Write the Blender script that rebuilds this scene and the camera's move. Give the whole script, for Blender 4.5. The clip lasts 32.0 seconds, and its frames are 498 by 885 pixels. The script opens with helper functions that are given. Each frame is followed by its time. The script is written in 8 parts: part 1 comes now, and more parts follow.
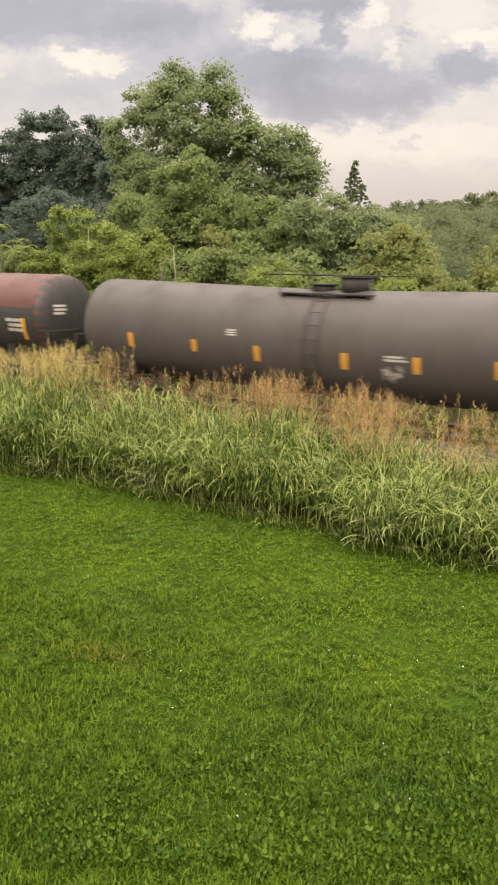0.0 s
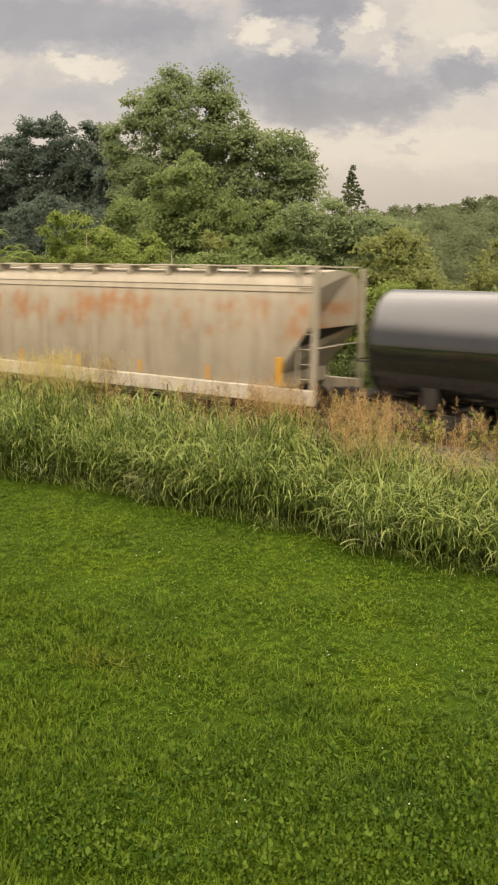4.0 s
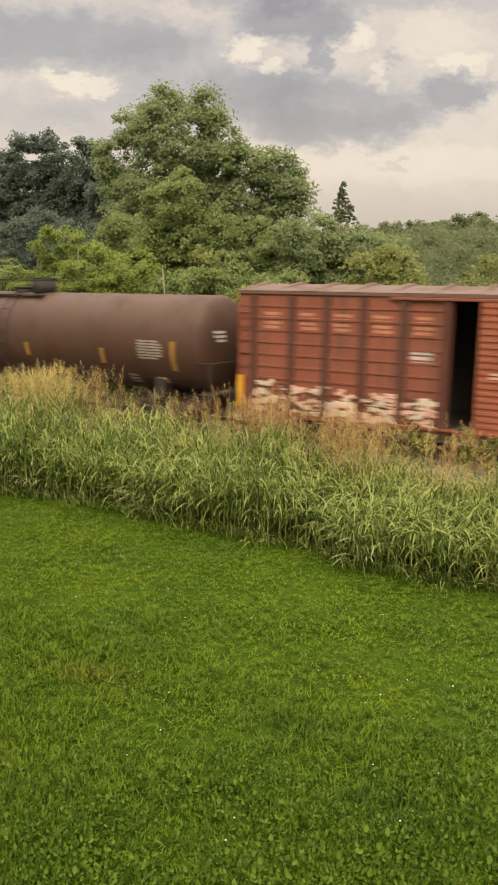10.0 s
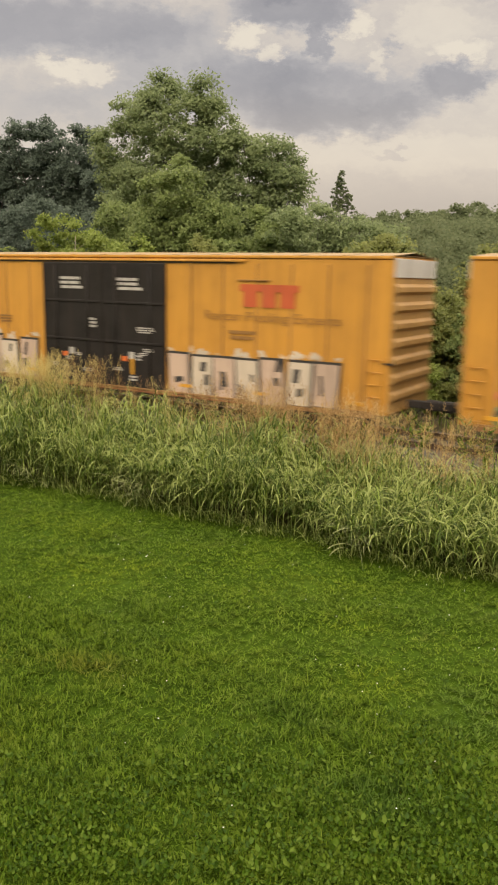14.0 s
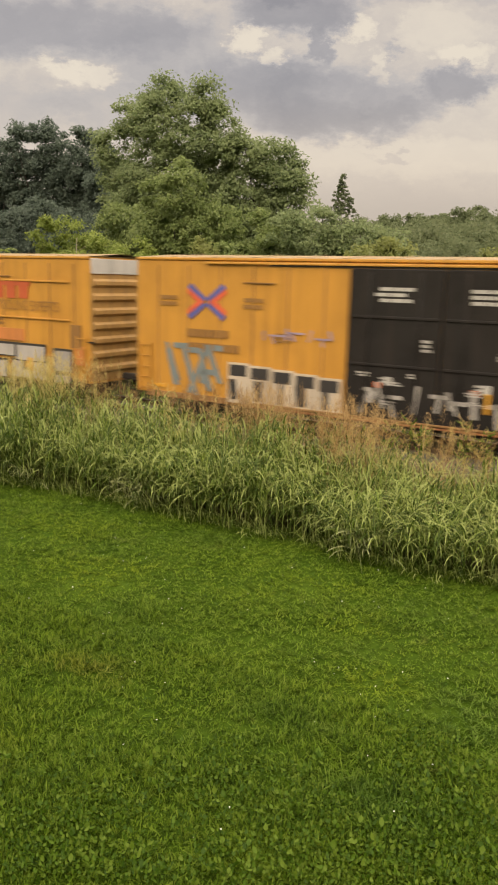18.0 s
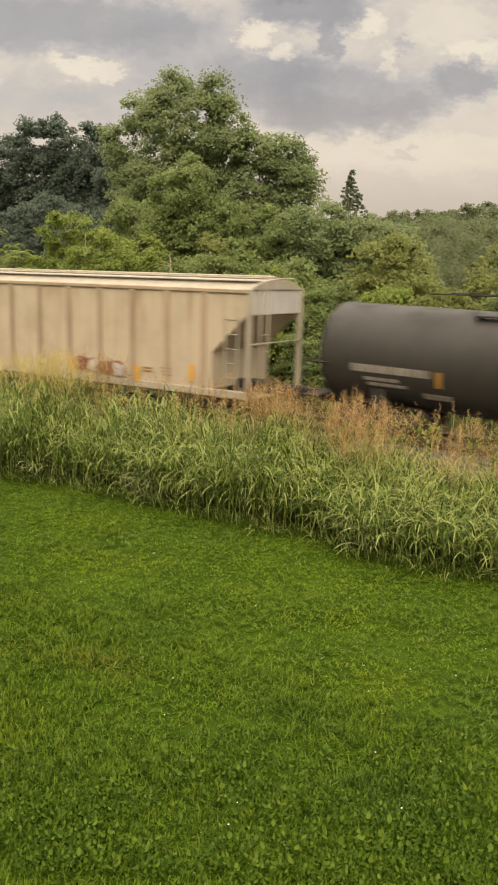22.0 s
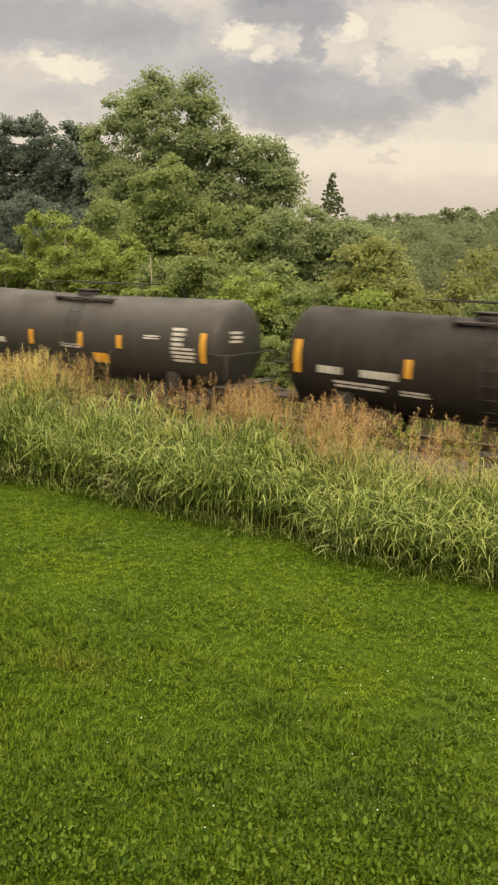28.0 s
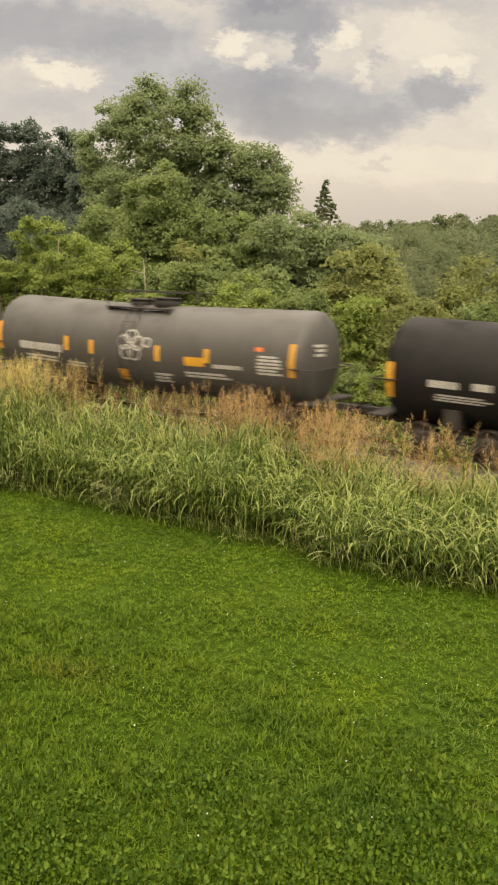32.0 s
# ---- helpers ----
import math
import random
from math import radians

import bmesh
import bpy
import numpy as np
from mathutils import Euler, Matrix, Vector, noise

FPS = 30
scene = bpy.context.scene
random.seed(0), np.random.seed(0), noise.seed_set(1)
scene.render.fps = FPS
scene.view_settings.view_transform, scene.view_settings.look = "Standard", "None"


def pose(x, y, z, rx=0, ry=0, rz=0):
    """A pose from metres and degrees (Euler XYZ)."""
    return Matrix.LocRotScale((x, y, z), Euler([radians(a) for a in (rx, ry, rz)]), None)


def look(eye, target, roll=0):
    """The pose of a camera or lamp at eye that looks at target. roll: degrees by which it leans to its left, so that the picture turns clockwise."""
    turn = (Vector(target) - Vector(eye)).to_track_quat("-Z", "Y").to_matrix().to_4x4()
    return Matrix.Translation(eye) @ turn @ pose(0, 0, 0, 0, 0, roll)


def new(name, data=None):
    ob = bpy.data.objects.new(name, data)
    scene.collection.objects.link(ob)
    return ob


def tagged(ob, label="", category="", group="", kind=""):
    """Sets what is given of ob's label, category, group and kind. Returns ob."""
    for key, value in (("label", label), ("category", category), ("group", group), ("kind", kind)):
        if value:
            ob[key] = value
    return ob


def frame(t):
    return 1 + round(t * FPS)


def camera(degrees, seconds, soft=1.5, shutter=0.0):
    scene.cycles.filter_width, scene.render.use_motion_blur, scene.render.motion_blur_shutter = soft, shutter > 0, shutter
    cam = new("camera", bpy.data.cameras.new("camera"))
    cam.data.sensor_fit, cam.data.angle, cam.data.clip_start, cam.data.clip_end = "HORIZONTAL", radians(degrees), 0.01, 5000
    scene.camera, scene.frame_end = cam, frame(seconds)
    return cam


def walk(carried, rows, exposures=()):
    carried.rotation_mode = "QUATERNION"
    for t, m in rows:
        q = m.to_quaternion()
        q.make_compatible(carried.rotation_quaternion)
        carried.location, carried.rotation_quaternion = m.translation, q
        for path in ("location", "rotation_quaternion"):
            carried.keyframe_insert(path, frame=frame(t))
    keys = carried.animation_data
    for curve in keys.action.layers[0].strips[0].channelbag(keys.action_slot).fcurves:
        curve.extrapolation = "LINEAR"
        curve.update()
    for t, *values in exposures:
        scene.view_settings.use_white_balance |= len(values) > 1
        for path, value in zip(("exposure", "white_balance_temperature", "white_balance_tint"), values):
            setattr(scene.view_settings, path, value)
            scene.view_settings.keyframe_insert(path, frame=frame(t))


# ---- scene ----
# World: x runs along the track, y away from the lawn, z up from the rail tops.
PATH = [
    (0, -0.001, -0.008, 4.203, 77.389, -0.981, 32.318),
    (0.5, 0.007, -0.012, 4.210, 77.408, -0.991, 32.273),
    (1, 0.006, -0.006, 4.202, 77.458, -0.962, 32.277),
    (1.5, 0.001, -0.006, 4.200, 77.459, -0.957, 32.301),
    (2, -0.002, 0.004, 4.195, 77.467, -0.968, 32.304),
    (2.5, -0.000, 0.004, 4.198, 77.481, -0.886, 32.328),
    (3, -0.005, -0.003, 4.200, 77.535, -0.922, 32.290),
    (3.5, 0.005, -0.003, 4.208, 77.611, -0.855, 32.248),
    (5.5, 0.002, 0.005, 4.202, 78.066, -0.675, 32.005),
    (6, 0.005, -0.003, 4.213, 78.195, -0.629, 31.990),
    (6.5, -0.003, 0.006, 4.203, 78.382, -0.543, 31.951),
    (7, 0.006, 0.013, 4.199, 78.594, -0.456, 31.916),
    (7.5, 0.008, 0.002, 4.213, 78.750, -0.550, 31.817),
    (8, 0.009, 0.001, 4.211, 78.897, -0.668, 31.767),
    (8.5, 0.004, 0.000, 4.208, 78.944, -0.859, 31.687),
    (9, 0.000, 0.002, 4.206, 78.935, -0.935, 31.653),
    (9.5, 0.009, 0.000, 4.210, 78.866, -0.926, 31.611),
    (10, 0.012, 0.011, 4.203, 78.772, -0.944, 31.568),
    (10.5, 0.014, 0.009, 4.206, 78.679, -0.972, 31.515),
    (11, 0.004, 0.008, 4.201, 78.595, -1.081, 31.446),
    (11.5, 0.006, -0.007, 4.213, 78.486, -1.117, 31.384),
    (12, 0.004, -0.001, 4.206, 78.375, -1.032, 31.345),
    (12.5, 0.002, 0.004, 4.201, 78.268, -0.972, 31.304),
    (13, 0.014, -0.001, 4.205, 78.135, -0.946, 31.322),
    (13.5, 0.002, -0.001, 4.205, 78.029, -1.065, 31.317),
    (14, -0.001, 0.008, 4.200, 78.024, -1.154, 31.390),
    (14.5, 0.006, -0.002, 4.206, 78.114, -1.163, 31.409),
    (16.5, 0.011, -0.002, 4.211, 78.360, -1.468, 31.351),
    (17, 0.012, 0.000, 4.207, 78.270, -1.494, 31.426),
    (17.5, 0.011, -0.007, 4.210, 78.202, -1.489, 31.434),
    (18, 0.012, -0.003, 4.203, 78.200, -1.455, 31.471),
    (18.5, 0.005, -0.002, 4.207, 78.198, -1.485, 31.476),
    (19, 0.002, -0.004, 4.205, 78.226, -1.521, 31.488),
    (19.5, 0.009, -0.004, 4.205, 78.213, -1.524, 31.553),
    (20, 0.000, -0.000, 4.200, 78.171, -1.558, 31.603),
    (20.5, -0.001, 0.000, 4.198, 78.117, -1.560, 31.661),
    (21, 0.005, -0.007, 4.209, 78.028, -1.549, 31.809),
    (21.5, 0.002, -0.007, 4.207, 77.972, -1.566, 31.928),
    (22, -0.004, -0.005, 4.197, 77.921, -1.582, 32.048),
    (22.5, 0.002, -0.007, 4.205, 77.870, -1.567, 32.064),
    (23, 0.003, -0.002, 4.202, 77.874, -1.574, 31.958),
    (23.5, -0.000, 0.005, 4.196, 77.906, -1.637, 31.756),
    (24, 0.005, 0.001, 4.200, 77.962, -1.655, 31.581),
    (24.5, 0.010, 0.007, 4.198, 77.986, -1.627, 31.542),
    (25, 0.007, 0.001, 4.203, 77.962, -1.745, 31.579),
    (25.5, 0.001, -0.010, 4.210, 77.962, -1.932, 31.612),
    (27.5, 0.004, 0.002, 4.207, 78.123, -2.180, 30.796),
    (28, 0.006, 0.005, 4.204, 78.076, -2.152, 30.669),
    (28.5, 0.000, 0.007, 4.200, 78.027, -2.121, 30.620),
    (29, -0.004, 0.005, 4.200, 78.044, -2.013, 30.626),
    (29.5, 0.010, 0.007, 4.203, 78.109, -1.873, 30.651),
    (30, 0.009, 0.012, 4.197, 78.252, -1.821, 30.587),
    (30.5, 0.022, 0.002, 4.214, 78.350, -1.790, 30.463),
    (31, 0.009, 0.004, 4.209, 78.441, -1.951, 30.319),
    (31.5, 0.003, 0.008, 4.197, 78.520, -2.084, 30.241),
    (32, -0.000, 0.006, 4.205, 78.531, -2.267, 30.192),
]

EXPOSURES = [(t, e + 0.34, k, q) for t, e, k, q in (
    (0, 0.38, 6550, 12), (1.0, 0.20, 6600, 10), (2.0, 0.06, 6900, 10), (3.5, 0.08, 6950, 10), (6, 0.24, 7000, 8), (9.4, 0.22, 7050, 9), (10.6, 0.10, 6950, 11),
    (13, 0.02, 6850, 10), (19, 0.0, 6950, 11), (21, 0.0, 6950, 10), (22.6, 0.17, 7150, 9), (25, 0.28, 7400, 8), (27, 0.24, 7300, 8), (32, 0.20, 7150, 8))]
cam = camera(35.32, 32.0, soft=2.0, shutter=0.48)
walk(cam, [(row[0], pose(*row[1:])) for row in PATH], EXPOSURES)

SPEED = 13.1355          # train, m/s towards -x
TRACK_Y = 20.5           # track centre line
LAWN_Z = -0.1


# ---- world and sun ----
def link(tree, a, b):
    tree.links.new(a, b)


def calc(tree, op, a, b=None, clamp=False):
    """A Math node; a and b are sockets or numbers."""
    node = tree.nodes.new("ShaderNodeMath")
    node.operation, node.use_clamp = op, clamp
    for i, value in enumerate((a, b)):
        if value is None:
            continue
        if isinstance(value, (int, float)):
            node.inputs[i].default_value = value
        else:
            tree.links.new(value, node.inputs[i])
    return node.outputs[0]


def blend(tree, fac, a, b, how="MIX"):
    node = tree.nodes.new("ShaderNodeMix")
    node.data_type, node.blend_type = "RGBA", how
    for slot, value in ((0, fac), (6, a), (7, b)):
        if isinstance(value, (int, float)):
            node.inputs[slot].default_value = value
        elif isinstance(value, tuple):
            node.inputs[slot].default_value = (*value, 1) if len(value) == 3 else value
        else:
            tree.links.new(value, node.inputs[slot])
    return node.outputs[2]


def noise_tex(tree, vector, scale, detail=4.0, rough=0.55, out="Fac"):
    node = tree.nodes.new("ShaderNodeTexNoise")
    node.inputs["Scale"].default_value = scale
    node.inputs["Detail"].default_value = detail
    node.inputs["Roughness"].default_value = rough
    if vector is not None:
        tree.links.new(vector, node.inputs["Vector"])
    return node.outputs[out]


def ramp(tree, fac, stops):
    node = tree.nodes.new("ShaderNodeValToRGB")
    els = node.color_ramp.elements
    while len(els) < len(stops):
        els.new(0.5)
    for el, (pos, col) in zip(els, stops):
        el.position, el.color = pos, (*col, 1)
    tree.links.new(fac, node.inputs[0])
    return node.outputs[0]


def remap(tree, value, a, b, c=0.0, d=1.0):
    node = tree.nodes.new("ShaderNodeMapRange")
    node.interpolation_type = "SMOOTHSTEP"
    tree.links.new(value, node.inputs[0])
    for i, x in enumerate((a, b, c, d)):
        node.inputs[i + 1].default_value = x
    return node.outputs[0]


ZENITH = 5.2                         # how much brighter the cloud is overhead than near the horizon
SUN_ELEV, SUN_TURN = 38.0, 150.0     # degrees; the veiled sun stands over the lawn, behind the camera


def make_world():
    world = bpy.data.worlds.new("sky")
    scene.world = world
    world.use_nodes = True
    t = world.node_tree
    t.nodes.clear()
    out = t.nodes.new("ShaderNodeOutputWorld")
    sky = t.nodes.new("ShaderNodeTexSky")
    sky.sky_type, sky.sun_disc = "NISHITA", False
    sky.sun_elevation, sky.sun_rotation = radians(SUN_ELEV), radians(SUN_TURN)
    sky.air_density, sky.dust_density = 1.0, 3.0
    coord = t.nodes.new("ShaderNodeTexCoord")
    turn = t.nodes.new("ShaderNodeVectorRotate")
    turn.rotation_type = "Z_AXIS"
    turn.inputs["Angle"].default_value = radians(-31.6)
    link(t, coord.outputs["Generated"], turn.inputs["Vector"])
    # cloud layer: direction as slope (right, up) per unit ahead
    xyz = t.nodes.new("ShaderNodeSeparateXYZ")
    link(t, turn.outputs[0], xyz.inputs[0])
    ahead = calc(t, "MAXIMUM", calc(t, "ABSOLUTE", xyz.outputs[1]), 0.08)
    u = calc(t, "DIVIDE", xyz.outputs[0], ahead)
    w = calc(t, "DIVIDE", xyz.outputs[2], ahead)
    flat = t.nodes.new("ShaderNodeCombineXYZ")
    link(t, u, flat.inputs[0]), link(t, calc(t, "MULTIPLY", w, 1.7), flat.inputs[1])
    wob = noise_tex(t, flat.outputs[0], 15.0, 8.0, 0.68, "Color")
    shift = t.nodes.new("ShaderNodeVectorMath")
    shift.operation = "MULTIPLY_ADD"
    link(t, wob, shift.inputs[0])
    shift.inputs[1].default_value = (0.090, 0.062, 0)
    base = t.nodes.new("ShaderNodeCombineXYZ")
    link(t, u, base.inputs[0]), link(t, w, base.inputs[1])
    link(t, base.outputs[0], shift.inputs[2])
    small = t.nodes.new("ShaderNodeVectorMath")
    small.operation = "MULTIPLY_ADD"
    link(t, noise_tex(t, flat.outputs[0], 46.0, 5.0, 0.65, "Color"), small.inputs[0])
    small.inputs[1].default_value = (0.040, 0.026, 0)
    link(t, shift.outputs[0], small.inputs[2])
    shift = small
    front = remap(t, xyz.outputs[1], 0.25, 0.5)
    dens = calc(t, "MULTIPLY", noise_tex(t, flat.outputs[0], 4.2, 7.0, 0.58), 0.25)
    dens = calc(t, "ADD", dens, calc(t, "MULTIPLY", noise_tex(t, shift.outputs[0], 14.0, 8.0, 0.64), 0.42))
    for cu, cw, ru, rw, amount in CLOUDS:
        m = t.nodes.new("ShaderNodeMapping")
        m.vector_type = "TEXTURE"
        m.inputs["Location"].default_value = (cu + 0.065, cw + 0.044, 0)
        m.inputs["Scale"].default_value = (ru, rw, 1)
        link(t, shift.outputs[0], m.inputs["Vector"])
        ln = t.nodes.new("ShaderNodeVectorMath")
        ln.operation = "LENGTH"
        link(t, m.outputs[0], ln.inputs[0])
        spot = remap(t, ln.outputs["Value"], 1.15, 0.40, 0.0, amount)
        dens = calc(t, "ADD", dens, calc(t, "MULTIPLY", spot, front))
    cover = ramp(t, dens, [(0.08, (0.66, 0.60, 0.505)), (0.25, (0.60, 0.545, 0.47)), (0.37, (0.50, 0.455, 0.415)),
                           (0.50, (0.415, 0.392, 0.384)), (0.64, (0.335, 0.320, 0.328)), (0.92, (0.240, 0.232, 0.248))])
    glow = remap(t, w, 0.26, 0.02)
    cover = blend(t, calc(t, "MULTIPLY", glow, 0.62), cover, (0.605, 0.49, 0.385))
    cover = blend(t, calc(t, "MULTIPLY", remap(t, w, 0.145, 0.075), 0.72), cover, (0.405, 0.352, 0.318))
    # the cloud thins overhead and the light grows towards the zenith
    lift = t.nodes.new("ShaderNodeVectorMath")
    lift.operation = "SCALE"
    link(t, cover, lift.inputs[0])
    link(t, remap(t, xyz.outputs[2], 0.34, 0.80, 1.0, ZENITH), lift.inputs["Scale"])
    cover = lift.outputs[0]
    strong = t.nodes.new("ShaderNodeVectorMath")
    strong.operation = "SCALE"
    link(t, sky.outputs[0], strong.inputs[0])
    strong.inputs["Scale"].default_value = 0.10
    total = blend(t, 0.88, strong.outputs[0], cover)
    bg = t.nodes.new("ShaderNodeBackground")
    link(t, total, bg.inputs["Color"])
    bg.inputs["Strength"].default_value = 1.0
    link(t, bg.outputs[0], out.inputs["Surface"])


# cloud masses: right, up, half width, half height (slopes), weight; negative is a gap
CLOUDS = [
    (0.080, 0.212, 0.150, 0.050, 0.36), (0.100, 0.190, 0.110, 0.026, 0.16), (0.010, 0.232, 0.080, 0.036, 0.14), (0.195, 0.204, 0.045, 0.018, 0.14),
    (-0.090, 0.250, 0.100, 0.065, 0.22), (-0.240, 0.285, 0.180, 0.046, 0.34), (-0.290, 0.195, 0.110, 0.040, 0.15), (-0.150, 0.195, 0.140, 0.030, 0.12),
    (0.045, 0.308, 0.085, 0.030, 0.46), (0.078, 0.272, 0.016, 0.024, 0.34), (0.030, 0.340, 0.260, 0.024, 0.25), (0.243, 0.230, 0.055, 0.022, 0.40), (0.170, 0.153, 0.036, 0.005, 0.16), (0.170, 0.273, 0.014, 0.009, 0.14),
    (-0.222, 0.234, 0.026, 0.012, -0.28), (-0.180, 0.230, 0.026, 0.012, -0.22), (-0.242, 0.241, 0.014, 0.008, -0.14), (-0.004, 0.278, 0.022, 0.022, -0.34), (0.026, 0.254, 0.018, 0.013, -0.30),
    (0.120, 0.292, 0.026, 0.018, -0.36), (0.152, 0.252, 0.014, 0.020, -0.16), (0.246, 0.264, 0.036, 0.013, -0.30), (0.215, 0.295, 0.06, 0.03, -0.12), (0.200, 0.152, 0.250, 0.026, -0.14),
]
make_world()
sun = new("sun", bpy.data.lights.new("sun", "SUN"))
sun.data.energy, sun.data.angle, sun.data.color = 1.5, radians(25), (1.0, 0.88, 0.68)
sun.matrix_world = look((math.sin(radians(SUN_TURN)) * 40, math.cos(radians(SUN_TURN)) * 40, 40 * math.tan(radians(SUN_ELEV))), (0, 0, 0))


# ---- mesh helpers ----
class Geo:
    """Gathers vertices and faces for one mesh."""

    def __init__(self):
        self.v, self.f, self.smooth = [], [], []

    def add(self, verts, faces, smooth=False):
        k = len(self.v)
        self.v.extend(verts)
        self.f.extend([tuple(i + k for i in face) for face in faces])
        self.smooth.extend([smooth] * len(faces))
        return self

    def box(self, x0, x1, y0, y1, z0, z1, e=0.0):
        """A box with chamfered edges of e metres."""
        lo, hi = (x0, y0, z0), (x1, y1, z1)
        if e <= 0:
            vs = [(hi[0] if i & 1 else lo[0], hi[1] if i & 2 else lo[1], hi[2] if i & 4 else lo[2]) for i in range(8)]
            return self.add(vs, [(0, 2, 3, 1), (4, 5, 7, 6), (0, 1, 5, 4), (2, 6, 7, 3), (0, 4, 6, 2), (1, 3, 7, 5)])
        vs, at = [], {}
        for i in range(8):
            for a in range(3):
                p = []
                for b in range(3):
                    up = i >> b & 1
                    p.append((hi[b] if up else lo[b]) + (0 if b == a else (-e if up else e)))
                at[i, a] = len(vs)
                vs.append(tuple(p))
        fs = []
        for a in range(3):
            b, c = (a + 1) % 3, (a + 2) % 3
            for s in (0, 1):
                q = [s << a | j << b | k << c for j, k in ((0, 0), (1, 0), (1, 1), (0, 1))]
                q = q if s else q[::-1]
                fs.append(tuple(at[i, a] for i in q))
            for j in (0, 1):
                for k in (0, 1):
                    i0, i1 = j << b | k << c, 1 << a | j << b | k << c
                    q = (at[i0, b], at[i1, b], at[i1, c], at[i0, c])
                    fs.append(q if j == k else q[::-1])
        for i in range(8):
            q = (at[i, 0], at[i, 1], at[i, 2])
            fs.append(q if bin(i).count("1") % 2 else q[::-1])
        return self.add(vs, fs)

    def prism(self, outline, y0, y1):
        """An outline in x and z, drawn out along y."""
        n = len(outline)
        vs = [(x, y0, z) for x, z in outline] + [(x, y1, z) for x, z in outline]
        fs = [tuple(range(n)), tuple(range(2 * n - 1, n - 1, -1))]
        fs += [(i, i + n, (i + 1) % n + n, (i + 1) % n) for i in range(n)]
        return self.add(vs, fs)

    def rod(self, a, b, r, n=6, r2=None, cap=True):
        a, b = Vector(a), Vector(b)
        d = (b - a).normalized()
        s = d.orthogonal().normalized()
        q = d.cross(s)
        r2 = r if r2 is None else r2
        vs = []
        for p, rr in ((a, r), (b, r2)):
            vs += [tuple(p + (s * math.cos(6.28319 * i / n) + q * math.sin(6.28319 * i / n)) * rr) for i in range(n)]
        fs = [(i, (i + 1) % n, (i + 1) % n + n, i + n) for i in range(n)]
        self.add(vs, fs, True)
        if cap:
            k = len(self.v) - 2 * n
            self.f += [tuple(range(k + n - 1, k - 1, -1)), tuple(range(k + n, k + 2 * n))]
            self.smooth += [False, False]
        return self

    def pipe(self, points, r, n=6):
        for a, b in zip(points, points[1:]):
            self.rod(a, b, r, n)
        return self

    def mesh(self, name, material=None):
        me = bpy.data.meshes.new(name)
        me.from_pydata(self.v, [], self.f)
        me.polygons.foreach_set("use_smooth", self.smooth)
        if material:
            me.materials.append(material)
        me.update()
        return me


def part(name, geo, material, parent, label=""):
    """One mesh object under a thing or a part."""
    me = geo.mesh(name, material) if isinstance(geo, Geo) else geo
    ob = new(name, me)
    ob.parent = parent
    if label:
        ob["label"] = label
    return ob


def thing(name, m, label, category, group="", kind=""):
    ob = new(name)
    ob.empty_display_size = 0.3
    ob.matrix_basis = m
    return tagged(ob, label, category, group, kind)


def solo(name, geo, material, label="", category="", group="", kind=""):
    me = geo.mesh(name, material) if isinstance(geo, Geo) else geo
    return tagged(new(name, me), label, category, group, kind)


def fast_mesh(name, verts, faces, material, smooth=False):
    """A mesh from numpy arrays: verts (n, 3), faces (m, 3 or 4)."""
    me = bpy.data.meshes.new(name)
    n, m, k = len(verts), len(faces), faces.shape[1]
    me.vertices.add(n)
    me.vertices.foreach_set("co", np.asarray(verts, np.float32).ravel())
    me.loops.add(m * k)
    me.loops.foreach_set("vertex_index", np.asarray(faces, np.int32).ravel())
    me.polygons.add(m)
    me.polygons.foreach_set("loop_start", np.arange(0, m * k, k, dtype=np.int32))
    if smooth:
        me.polygons.foreach_set("use_smooth", np.ones(m, bool))
    me.materials.append(material)
    me.update(calc_edges=True)
    me.validate()
    return me


